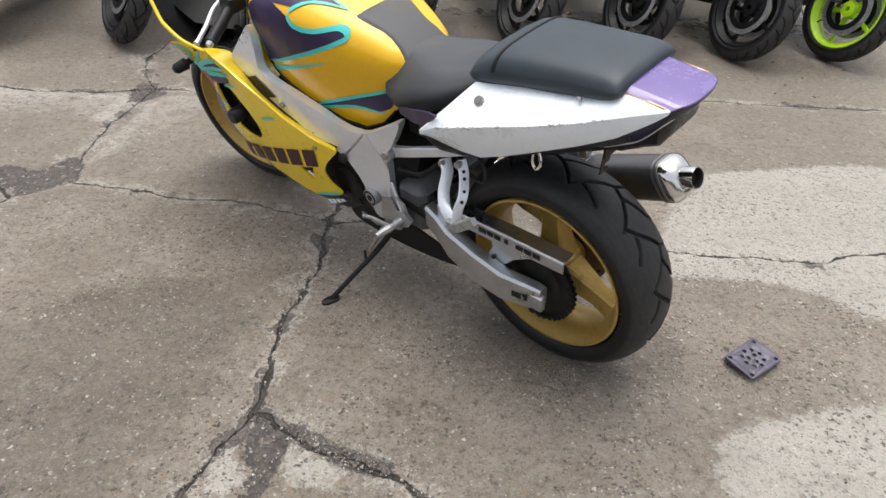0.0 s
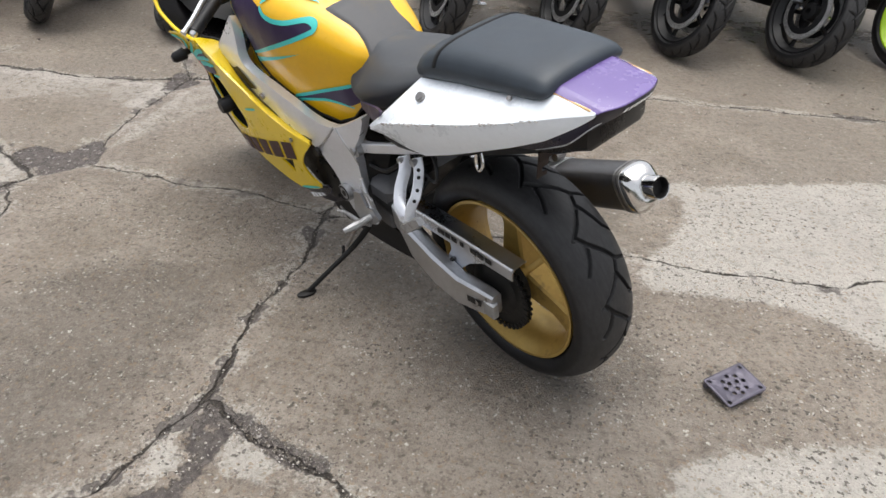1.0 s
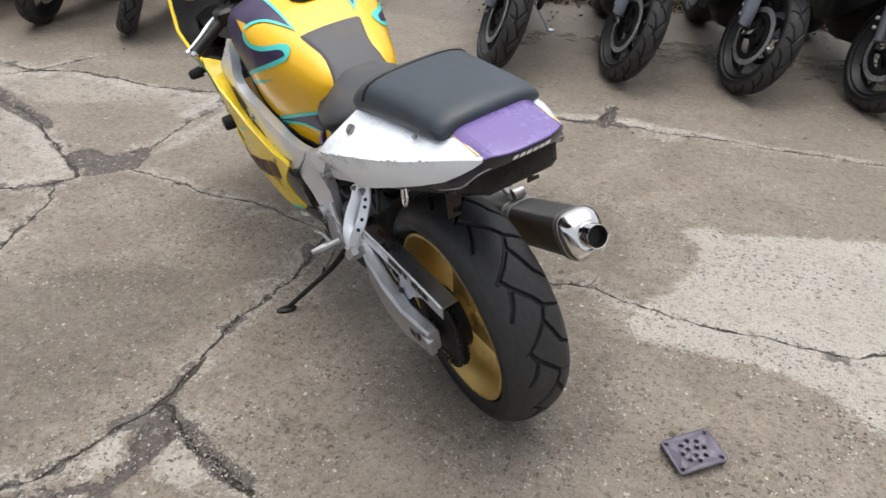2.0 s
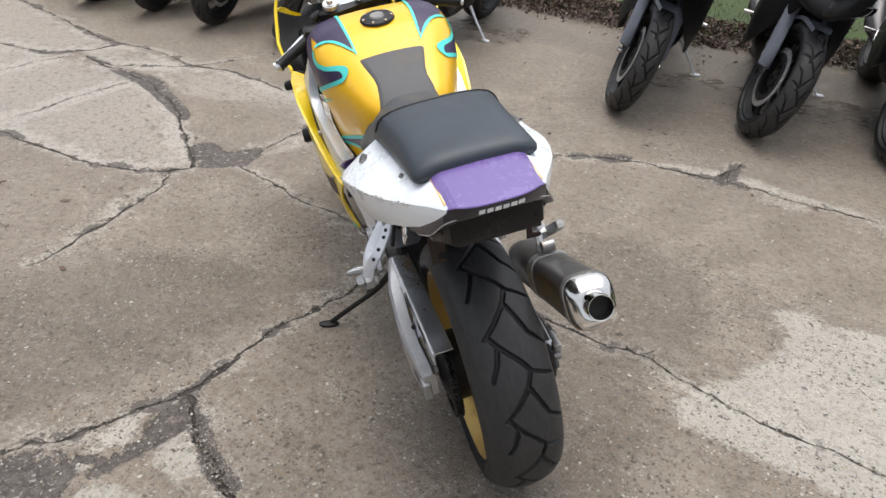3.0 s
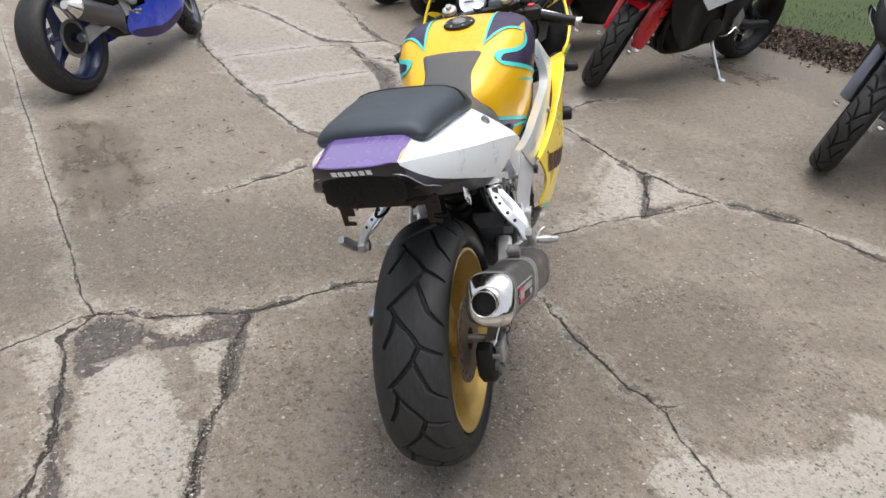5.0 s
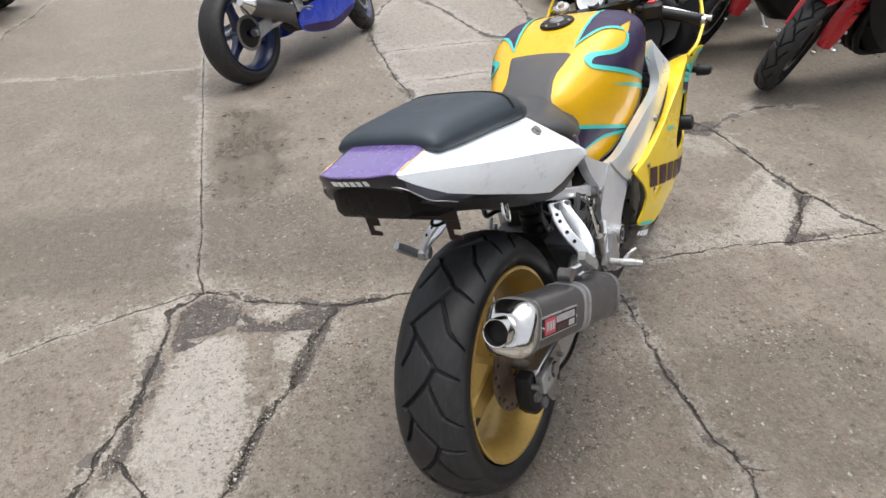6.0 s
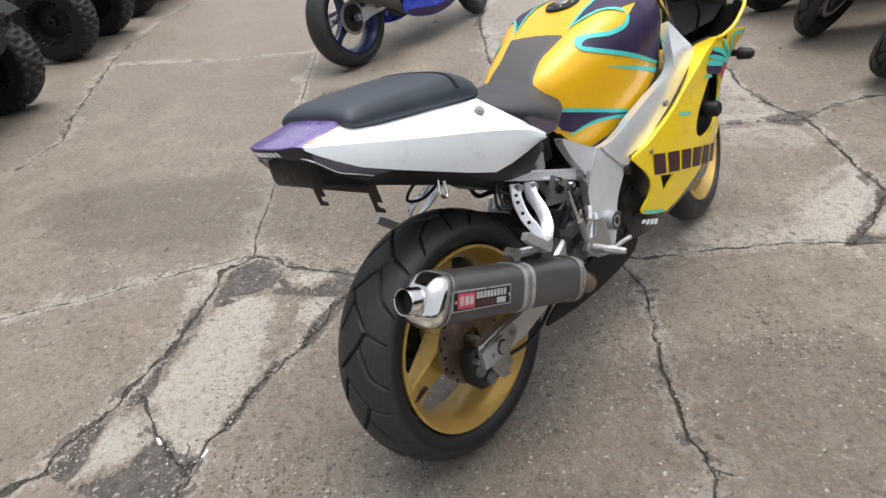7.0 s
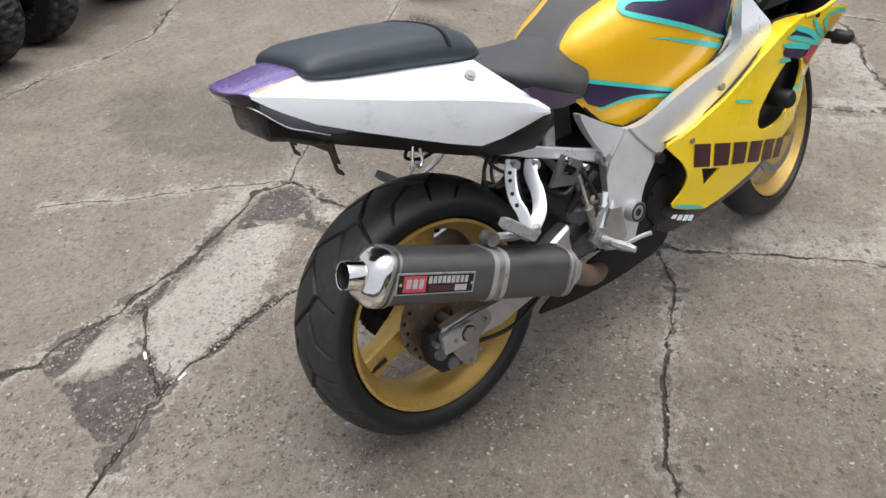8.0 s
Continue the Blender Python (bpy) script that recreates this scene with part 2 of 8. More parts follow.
def crack(half, *pts, rough=0.012, seed=0):
    """A crack through the points, of that half width, wandering a little on its way."""
    rs = np.random.RandomState(int(abs(pts[0][0]) * 1000 + abs(pts[-1][1]) * 77) + seed)
    line = [Vector((*p, 0)) for p in pts]
    half *= 1.45 if max(p[0] for p in pts) < -1.2 or min(p[1] for p in pts) > 2.9 else 1.0
    for level in range(3):
        out = [line[0]]
        for a, b in zip(line, line[1:]):
            d = b - a
            side = Vector((-d.y, d.x, 0)).normalized() if d.length > 1e-6 else Vector((0, 0, 0))
            out += [(a + b) / 2 + side * rs.uniform(-1, 1) * min(d.length * 0.10, rough), b]
        line = out
    for a, b in zip(line, line[1:]):
        i0, i1 = np.searchsorted(GX, (min(a.x, b.x) - 0.3, max(a.x, b.x) + 0.3))
        j0, j1 = np.searchsorted(GY, (min(a.y, b.y) - 0.3, max(a.y, b.y) + 0.3))
        px, py = GRIDX[i0:i1, j0:j1], GRIDY[i0:i1, j0:j1]
        dx, dy = b.x - a.x, b.y - a.y
        t = np.clip(((px - a.x) * dx + (py - a.y) * dy) / (dx * dx + dy * dy + 1e-12), 0, 1)
        d = np.hypot(px - a.x - t * dx, py - a.y - t * dy)
        w = half * (rs.uniform(0.45, 1.15) * 0.6 + 0.35)
        side = np.where(dx * (py - a.y) - dy * (px - a.x) >= 0, d, -d)
        closer = d < near_crack[i0:i1, j0:j1]
        near_crack[i0:i1, j0:j1][closer] = d[closer]
        side_of_crack[i0:i1, j0:j1][closer] = side[closer]
        crack_gap[i0:i1, j0:j1][closer] = w
    CRACK_LINES.append((half, line))


CRACK_LINES = []


def inside(pts, reach=0.25):
    """Signed distance into a rounded patch of ground."""
    poly = smooth_line([(*p, 0) for p in pts], 4, closed=True)
    out = np.full(GRIDX.shape, -reach)
    xs, ys = [p.x for p in poly], [p.y for p in poly]
    i0, i1 = np.searchsorted(GX, (min(xs) - reach, max(xs) + reach))
    j0, j1 = np.searchsorted(GY, (min(ys) - reach, max(ys) + reach))
    px, py = GRIDX[i0:i1, j0:j1], GRIDY[i0:i1, j0:j1]
    dist, odd = np.full(px.shape, reach), np.zeros(px.shape, bool)
    for a, b in zip(poly, poly[1:] + poly[:1]):
        dx, dy = b.x - a.x, b.y - a.y
        t = np.clip(((px - a.x) * dx + (py - a.y) * dy) / (dx * dx + dy * dy + 1e-12), 0, 1)
        dist = np.minimum(dist, np.hypot(px - a.x - t * dx, py - a.y - t * dy))
        odd ^= ((a.y > py) != (b.y > py)) & (px < dx * (py - a.y) / (dy + 1e-12) + a.x)
    out[i0:i1, j0:j1] = np.where(odd, dist, -dist)
    return out


# the crack that runs past the side stand, and the broken strip behind the bike
crack(0.012, (-0.41, 2.38), (-0.43, 2.20), (-0.41, 1.98), (-0.41, 1.88), (-0.43, 1.76), (-0.47, 1.65), (-0.47, 1.51), (-0.46, 1.41), (-0.46, 1.33), (-0.47, 1.25))
crack(0.012, (-0.47, 1.25), (-0.53, 1.10), (-0.57, 0.98), (-0.65, 0.89), (-0.69, 0.80))
crack(0.010, (-0.46, 1.25), (-0.38, 1.20), (-0.28, 1.14), (-0.14, 1.09), (0.02, 0.99), (0.21, 0.92), (0.31, 0.86), (0.40, 0.84), (0.53, 0.84), (0.74, 0.83), (1.1, 0.80))
crack(0.014, (-0.69, 0.80), (-0.60, 0.68), (-0.43, 0.67), (-0.28, 0.65), (-0.10, 0.61), (0.11, 0.54), (0.25, 0.445), (0.36, 0.43), (0.42, 0.345), (0.55, 0.2))
crack(0.009, (0.08, 0.60), (0.16, 0.645), (0.29, 0.74), (0.40, 0.83))
crack(0.004, (-0.41, -0.11), (-0.53, 0.28), (-0.62, 0.52), (-0.67, 0.68), (-0.69, 0.80))
# along the tail and out under the muffler
crack(0.007, (-0.43, 2.15), (-0.34, 2.18), (-0.22, 2.21), (-0.04, 2.19), (0.15, 2.16), (0.28, 2.155), (0.43, 2.15), (0.53, 2.17), (0.62, 2.15), (0.77, 2.12), (0.90, 2.09), (1.03, 2.09), (1.23, 2.09), (1.37, 2.09), (1.48, 2.15), (1.60, 2.17), (2.4, 2.2))
crack(0.003, (0.53, 2.17), (0.56, 2.215))
# the long crack in front of the row of parked bikes
crack(0.007, (-5.62, 3.44), (-5.02, 3.39), (-4.19, 3.24), (-3.58, 3.17), (-3.18, 3.22), (-2.79, 3.16), (-2.46, 3.24), (-2.08, 3.20), (-1.74, 3.21), (-1.45, 3.30), (-1.05, 3.28), (-0.70, 3.28), (-0.45, 3.32), (-0.28, 3.39), (-0.18, 3.46), (0.02, 3.53), (0.25, 3.54), (0.41, 3.57), (0.64, 3.56), (0.87, 3.58), (1.33, 3.55), (1.93, 3.55), (2.27, 3.56), (3.4, 3.58))
crack(0.006, (-1.45, 3.28), (-1.56, 3.42), (-1.64, 3.58), (-1.67, 3.74), (-1.65, 3.9))
crack(0.016, (0.40, 3.55), (0.39, 3.66), (0.42, 3.80))
crack(0.006, (-0.69, 3.26), (-0.53, 3.12), (-0.38, 2.97), (-0.41, 2.81), (-0.41, 2.61), (-0.42, 2.45), (-0.41, 2.38))
crack(0.004, (-0.38, 2.97), (-0.36, 3.12), (-0.34, 3.34))
crack(0.005, (-1.48, 3.29), (-1.50, 3.10), (-1.53, 2.88), (-1.51, 2.66), (-1.50, 2.52))
crack(0.006, (-1.45, 2.35), (-1.20, 2.31), (-1.01, 2.27), (-0.75, 2.27), (-0.43, 2.17))
# slabs on the far side of the bike
crack(0.007, (-5.49, 2.43), (-5.32, 2.28), (-4.57, 1.97), (-4.05, 1.89), (-3.47, 1.89), (-2.90, 1.89), (-2.46, 1.92), (-1.98, 1.96), (-1.73, 2.08), (-1.62, 2.20))
crack(0.009, (-1.62, 2.21), (-1.80, 2.34), (-2.26, 2.63), (-2.50, 2.73), (-2.69, 2.81), (-3.01, 2.84), (-3.16, 2.83), (-3.43, 2.87))
crack(0.005, (-1.66, 2.13), (-1.56, 1.98), (-1.50, 1.75), (-1.445, 1.50), (-1.44, 1.34))
crack(0.007, (-6.48, 2.33), (-5.49, 2.43), (-4.93, 2.58), (-4.25, 2.68), (-3.69, 2.74), (-3.53, 2.97), (-3.50, 3.18))
crack(0.005, (-3.41, 2.85), (-3.15, 2.86), (-2.78, 3.14), (-2.60, 3.49))
crack(0.004, (-2.80, 1.92), (-2.83, 2.33), (-2.82, 2.75))
crack(0.004, (-3.56, 1.90), (-3.58, 2.39), (-3.54, 2.81))
# saw-cut joint and the slabs towards the quad bikes
crack(0.004, (-0.69, 0.79), (-0.85, 0.76), (-1.17, 0.755), (-1.43, 0.74), (-2.30, 0.70), (-3.38, 0.65), (-5.10, 0.58), (-7.43, 0.45), rough=0.003)
crack(0.003, (-3.95, -1.05), (-3.77, -0.53), (-3.62, 0.58), (-3.62, 0.73), rough=0.003)
crack(0.0075, (-0.9, -1.15), (-1.45, -0.99), (-1.69, -0.93), (-1.81, -0.82), (-1.96, -0.76), (-2.11, -0.75), (-2.25, -0.71), (-2.45, -0.76), (-2.80, -0.86), (-3.27, -0.95), (-3.70, -1.03), (-4.05, -1.09), (-4.52, -1.15), (-4.74, -1.10), (-5.42, -1.12), (-6.12, -1.05), (-7.5, -1.1))

tar = np.maximum.reduce([
    inside([(-0.40, 0.70), (-0.50, 0.71), (-0.60, 0.73), (-0.66, 0.81), (-0.60, 0.90), (-0.54, 0.93), (-0.47, 0.90), (-0.42, 0.84), (-0.36, 0.73)]),
    inside([(-0.52, 0.93), (-0.46, 0.96), (-0.42, 1.03), (-0.38, 1.05), (-0.39, 0.98), (-0.42, 0.90)]),
    inside([(-0.46, 1.10), (-0.45, 1.22), (-0.36, 1.18), (-0.38, 1.04), (-0.43, 1.02), (-0.42, 1.07)]),
    inside([(-0.38, 1.20), (-0.36, 1.21), (-0.21, 1.16), (-0.10, 1.10), (-0.09, 1.07), (-0.18, 1.08), (-0.24, 1.10), (-0.33, 1.16)]),
    inside([(-0.19, 0.65), (-0.12, 0.625), (0.0, 0.60), (0.12, 0.555), (0.14, 0.60), (0.06, 0.635), (-0.05, 0.625), (-0.17, 0.675)]),
    inside([(0.14, 0.545), (0.26, 0.46), (0.36, 0.44), (0.40, 0.50), (0.34, 0.53), (0.25, 0.53), (0.17, 0.54)]),
    inside([(0.42, 0.53), (0.36, 0.66), (0.28, 0.70), (0.34, 0.77), (0.42, 0.83), (0.50, 0.82), (0.58, 0.80), (0.56, 0.72), (0.50, 0.64), (0.45, 0.58)]),
    inside([(0.26, 0.91), (0.12, 0.97), (0.0, 1.02), (-0.02, 0.99), (0.10, 0.95), (0.24, 0.885)]),
    inside([(-1.82, 2.37), (-1.74, 2.45), (-1.62, 2.43), (-1.52, 2.56), (-1.44, 2.39), (-1.46, 2.34), (-1.62, 2.22)]),
    inside([(-1.45, 3.27), (-1.55, 3.38), (-1.58, 3.22), (-1.50, 3.12), (-1.40, 3.24)]),
    inside([(-2.10, 2.55), (-2.35, 2.62), (-2.72, 2.74), (-3.1, 2.80), (-2.75, 2.88), (-2.40, 2.74), (-2.15, 2.64)]),
    inside([(-0.78, 3.28), (-0.67, 3.27), (-0.56, 3.17), (-0.43, 3.05), (-0.39, 3.17), (-0.37, 3.1), (-0.36, 2.97), (-0.37, 2.93), (-0.59, 3.14)]) - 0.004,
    inside([(-0.2, 3.46), (-0.16, 3.53), (-0.03, 3.56), (-0.06, 3.46), (-0.14, 3.43)]),
    inside([(0.36, 3.6), (0.40, 3.75), (0.45, 3.72), (0.43, 3.58)]),
])
stone = np.maximum(inside([(-0.51, 0.965), (-0.555, 1.06), (-0.49, 1.115), (-0.44, 1.06), (-0.455, 0.98)]), inside([(-0.50, 0.92), (-0.45, 0.955), (-0.43, 0.92), (-0.47, 0.89)]) - 0.01)
tar = np.minimum(tar, -stone)
dry = np.maximum.reduce([
    inside([(0.83, 2.67), (0.90, 2.50), (0.82, 2.28), (0.69, 2.06), (0.75, 1.95), (0.98, 1.95), (1.17, 1.93), (1.32, 1.84), (1.5, 1.74), (2.2, 1.75), (2.4, 2.4), (2.0, 2.86), (1.5, 2.82), (1.10, 2.72)]),
    inside([(0.71, 1.17), (0.73, 1.25), (0.80, 1.29), (0.95, 1.34), (1.25, 1.39), (1.8, 1.3), (1.7, 0.8), (0.9, 0.7), (0.72, 0.95)]),
    inside([(-0.37, 0.73), (-0.41, 0.84), (-0.38, 0.93), (-0.14, 0.95), (0.06, 0.94), (0.20, 0.90), (0.36, 0.83), (0.30, 0.75), (0.22, 0.69), (0.14, 0.645), (0.0, 0.645), (-0.18, 0.685)]),
    inside([(0.40, 0.53), (0.34, 0.535), (0.26, 0.535), (0.17, 0.55), (0.16, 0.58), (0.23, 0.66), (0.29, 0.67), (0.35, 0.64)]),
    inside([(0.37, 0.72), (0.33, 0.74), (0.34, 0.77), (0.39, 0.81), (0.40, 0.75)]),
    inside([(-0.53, 1.03), (-0.535, 1.06), (-0.49, 1.10), (-0.445, 1.06), (-0.46, 1.0), (-0.49, 0.985)]),
    inside([(-0.35, 1.05), (-0.36, 1.15), (-0.20, 1.10), (-0.24, 1.04)]),
    inside([(-0.50, 0.92), (-0.45, 0.955), (-0.43, 0.92), (-0.47, 0.89)]) - 0.01,
    inside([(-0.66, 3.26), (-0.63, 3.32), (-0.49, 3.33), (-0.37, 3.31), (-0.4, 3.19), (-0.44, 3.05), (-0.57, 3.17)]),
    inside([(-0.9, 3.24), (-0.7, 3.21), (-0.55, 3.11), (-0.38, 2.95), (-0.43, 2.85), (-0.51, 2.77), (-0.77, 3.04)]) - 0.02,
    inside([(-0.66, 0.64), (-0.56, 0.60), (-0.38, 0.59), (-0.28, 0.63), (-0.55, 0.67)]) - 0.015,
    inside([(0.30, 3.585), (0.34, 3.63), (0.48, 3.65), (0.70, 3.61), (0.80, 3.595), (0.5, 3.585)]) - 0.008,
])
pale = np.maximum.reduce([
    inside([(-1.66, 2.20), (-1.98, 1.98), (-2.46, 1.93), (-3.47, 1.91), (-4.57, 1.98), (-5.3, 2.28), (-4.9, 2.56), (-3.7, 2.72), (-3.2, 2.80), (-2.7, 2.78), (-2.26, 2.60), (-1.85, 2.36)], 0.3),
    inside([(-3.5, 2.9), (-3.5, 3.15), (-2.8, 3.14), (-2.4, 3.22), (-1.75, 3.18), (-1.5, 3.22), (-1.56, 2.9), (-1.9, 2.95), (-2.4, 2.80), (-2.75, 2.9)], 0.3),
    inside([(-0.98, 3.24), (-0.62, 3.20), (-0.43, 2.98), (-0.46, 2.5), (-0.62, 2.40), (-0.70, 2.85)], 0.3),
    inside([(-1.5, 2.5), (-1.45, 3.2), (-1.1, 3.22), (-1.25, 2.8), (-1.4, 2.5)], 0.3) - 0.05,
    inside([(-5.6, 3.35), (-4.2, 3.2), (-3.6, 3.1), (-3.7, 2.8), (-4.9, 2.62), (-6.2, 2.5)], 0.3),
    inside([(0.10, 3.56), (0.25, 3.64), (0.45, 3.68), (0.7, 3.63), (1.0, 3.60), (0.9, 3.585), (0.4, 3.575)], 0.3),
])
# Wet stains; the last two also paint the shadow under the parked row.
wet_shade = np.maximum.reduce([
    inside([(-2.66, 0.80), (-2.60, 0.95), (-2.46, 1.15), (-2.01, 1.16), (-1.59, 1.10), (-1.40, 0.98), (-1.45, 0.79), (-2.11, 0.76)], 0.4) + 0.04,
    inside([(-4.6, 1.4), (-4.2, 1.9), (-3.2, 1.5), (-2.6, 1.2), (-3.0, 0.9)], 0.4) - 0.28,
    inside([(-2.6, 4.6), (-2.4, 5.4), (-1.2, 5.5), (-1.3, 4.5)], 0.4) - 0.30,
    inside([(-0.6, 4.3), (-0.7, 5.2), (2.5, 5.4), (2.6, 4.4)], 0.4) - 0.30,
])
# First patch paints damp and the parked row's shade; the others darken slabs.
damp_shade = np.maximum.reduce([inside([(-4.2, 5.0), (-4.0, 6.2), (3.5, 6.2), (3.4, 4.95), (1.8, 4.75), (0.2, 4.8), (-1.4, 4.95), (-2.6, 4.9)], 0.4) - 0.02, inside([(-1.6, -0.4), (-0.85, -0.15), (-0.74, 0.65), (-0.72, 0.85), (-0.55, 1.2), (-0.50, 1.7), (-0.9, 1.9), (-1.4, 1.4)], 0.4) - 0.06, inside([(0.02, 1.5), (0.10, 1.9), (0.06, 2.3), (0.12, 2.75), (0.55, 2.75), (0.70, 2.3), (0.62, 2.05), (0.72, 1.75), (0.70, 1.5), (0.50, 1.36), (0.25, 1.38)], 0.4)])
# slabs whose skin is rubbed down to the stones; the others keep a smoother face
worn = np.maximum(inside([(-1.45, 2.25), (-0.45, 2.15), (0.0, 2.2), (1.4, 2.1), (2.6, 2.1), (2.6, -0.4), (0.9, -0.3), (0.5, 0.5), (0.2, 0.75), (-0.4, 0.9), (-0.68, 0.85), (-1.5, 0.85), (-1.6, 1.6)], 0.4), inside([(-0.35, 2.3), (-0.3, 2.8), (0.4, 2.9), (2.4, 2.9), (2.4, 2.3), (1.0, 2.25)], 0.4) - 0.1)
height = -0.006 * np.clip((crack_gap - near_crack + 0.006) / 0.012, 0, 1) - 0.006 * np.clip(tar / 0.02 + 0.5, 0, 1)
nx, ny = GRIDX.shape
gverts = np.stack([GRIDX, GRIDY, height], -1).reshape(-1, 3)
gi = np.arange(nx * ny).reshape(nx, ny)
gfaces = np.stack([gi[:-1, :-1], gi[1:, :-1], gi[1:, 1:], gi[:-1, 1:]], -1).reshape(-1, 4)
gme = bpy.data.meshes.new("ground")
gme.vertices.add(len(gverts))
gme.vertices.foreach_set("co", gverts.astype(np.float32).ravel())
gme.loops.add(gfaces.size)
gme.loops.foreach_set("vertex_index", gfaces.astype(np.int32).ravel())
gme.polygons.add(len(gfaces))
gme.polygons.foreach_set("loop_start", np.arange(0, gfaces.size, 4, dtype=np.int32))
gme.update(calc_edges=True)
for key, field, span in (("side", side_of_crack, 0.1), ("gap", crack_gap, 0.1), ("near", -near_crack + 0.15, 0.15), ("damp_shade", damp_shade, 0.4), ("tar", tar, 0.12), ("dry", dry, 0.20), ("pale", pale, 0.3), ("wet_shade", wet_shade, 0.4), ("worn", worn, 0.4)):
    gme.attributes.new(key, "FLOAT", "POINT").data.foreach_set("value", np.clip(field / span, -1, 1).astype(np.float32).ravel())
gme.shade_smooth()


def concrete():
    """Damp, stained concrete with stones showing, dirt-filled cracks, tarry patches and dry pale areas."""
    m = bpy.data.materials.new("cracked_concrete")
    m.use_nodes = True
    nt, ln = m.node_tree, m.node_tree.links
    p = nt.nodes["Principled BSDF"]
    geo = nt.nodes.new("ShaderNodeNewGeometry")

    def noise_at(scale, detail=4.0, rough=0.6):
        n = node(nt, "ShaderNodeTexNoise", Scale=scale, Detail=detail, Roughness=rough)
        ln.new(geo.outputs["Position"], n.inputs["Vector"])
        return n.outputs["Fac"]

    def calc(op, a, b, c=None):
        n = nt.nodes.new("ShaderNodeMath")
        n.operation = op
        for i, v in enumerate((a, b, c)):
            if v is None:
                continue
            if isinstance(v, (int, float)):
                n.inputs[i].default_value = v
            else:
                ln.new(v, n.inputs[i])
        return n.outputs[0]

    def ramp(v, lo, hi, a=0.0, b=1.0):
        n = nt.nodes.new("ShaderNodeMapRange")
        n.interpolation_type = "SMOOTHSTEP"
        for k, x in zip(("From Min", "From Max", "To Min", "To Max"), (lo, hi, a, b)):
            n.inputs[k].default_value = x
        ln.new(v, n.inputs["Value"])
        return n.outputs["Result"]

    def field(name):
        n = nt.nodes.new("ShaderNodeAttribute")
        n.attribute_name = name
        return n.outputs["Fac"]

    def blend(fac, a, b):
        n = nt.nodes.new("ShaderNodeMix")
        n.data_type = "RGBA"
        if isinstance(fac, float):
            n.inputs["Factor"].default_value = fac
        else:
            ln.new(fac, n.inputs["Factor"])
        for k, v in (("A", a), ("B", b)):
            if isinstance(v, tuple):
                n.inputs[k].default_value = (*v, 1)
            else:
                ln.new(v, n.inputs[k])
        return n.outputs["Result"]

    warp = node(nt, "ShaderNodeTexNoise", Scale=55.0, Detail=2.0)
    ln.new(geo.outputs["Position"], warp.inputs["Vector"])
    shift = nt.nodes.new("ShaderNodeVectorMath")
    shift.operation = "MULTIPLY_ADD"
    ln.new(warp.outputs["Color"], shift.inputs[0])
    shift.inputs[1].default_value = (0.020, 0.020, 0.020)
    ln.new(geo.outputs["Position"], shift.inputs[2])

    def stones(scale, share, size):
        """Chips of uneven size and outline, scattered through the surface."""
        v = node(nt, "ShaderNodeTexVoronoi", Scale=scale, Randomness=1.0)
        ln.new(shift.outputs[0], v.inputs["Vector"])
        sep = nt.nodes.new("ShaderNodeSeparateColor")
        ln.new(v.outputs["Color"], sep.inputs["Color"])
        pick = ramp(sep.outputs["Red"], 1 - share - 0.02, 1 - share + 0.02)
        r = calc("MULTIPLY_ADD", sep.outputs["Green"], size, size * 0.35)
        disc = ramp(calc("DIVIDE", v.outputs["Distance"], r), 1.0, 0.55)
        return calc("MULTIPLY", pick, disc), sep

    n_big, n_mid, n_small, n_grit = noise_at(0.8, 5), noise_at(4.5, 6, 0.65), noise_at(38, 5, 0.7), noise_at(190, 3, 0.7)
    n_cm = noise_at(95, 4, 0.7)
    wob = calc("SUBTRACT", noise_at(11, 5, 0.65), 0.5)
    wob_fine = calc("SUBTRACT", noise_at(60, 4, 0.7), 0.5)
    colour = blend(ramp(n_mid, 0.32, 0.70), (0.262, 0.218, 0.173), (0.380, 0.326, 0.269))
    colour = blend(ramp(n_big, 0.35, 0.68, 0.0, 0.55), colour, (0.262, 0.226, 0.188))
    # dry, bleached concrete
    dry_f = ramp(calc("ADD", field("dry"), calc("MULTIPLY_ADD", wob, 0.7, calc("MULTIPLY", wob_fine, 0.55))), -0.04, 0.10)
    colour = blend(calc("MULTIPLY", dry_f, 0.82), colour, blend(ramp(n_mid, 0.3, 0.7), (0.43, 0.395, 0.345), (0.56, 0.53, 0.475)))
    # worn, paler slabs, bleached most along their broken edges
    pale_f = ramp(calc("ADD", field("pale"), calc("MULTIPLY_ADD", calc("SUBTRACT", n_mid, 0.5), 2.6, calc("MULTIPLY", wob, 1.6))), -0.35, 0.45)
    pale_f = calc("MULTIPLY", pale_f, ramp(field("pale"), -0.08, 0.04))
    colour = blend(calc("MULTIPLY", pale_f, 0.62), colour, (0.50, 0.46, 0.405))
    edge_f = calc("MULTIPLY", ramp(field("pale"), -0.06, 0.06), ramp(calc("ADD", field("near"), calc("MULTIPLY_ADD", wob, 1.8, calc("MULTIPLY", wob_fine, 0.6))), 0.10, 0.75))
    colour = blend(calc("MULTIPLY", edge_f, 0.60), colour, (0.60, 0.57, 0.52))
    # spalled, chalky margins of the cracks, more on one side than the other
    lean = calc("MULTIPLY_ADD", field("side"), calc("SUBTRACT", noise_at(2.3, 2), 0.5), 0.0)
    margin = ramp(calc("ADD", field("near"), calc("ADD", calc("MULTIPLY", lean, 3.0), calc("MULTIPLY_ADD", wob, 1.3, calc("MULTIPLY", wob_fine, 1.2)))), 0.70, 0.96)
    colour = blend(calc("MULTIPLY", margin, 0.80), colour, (0.53, 0.49, 0.435))
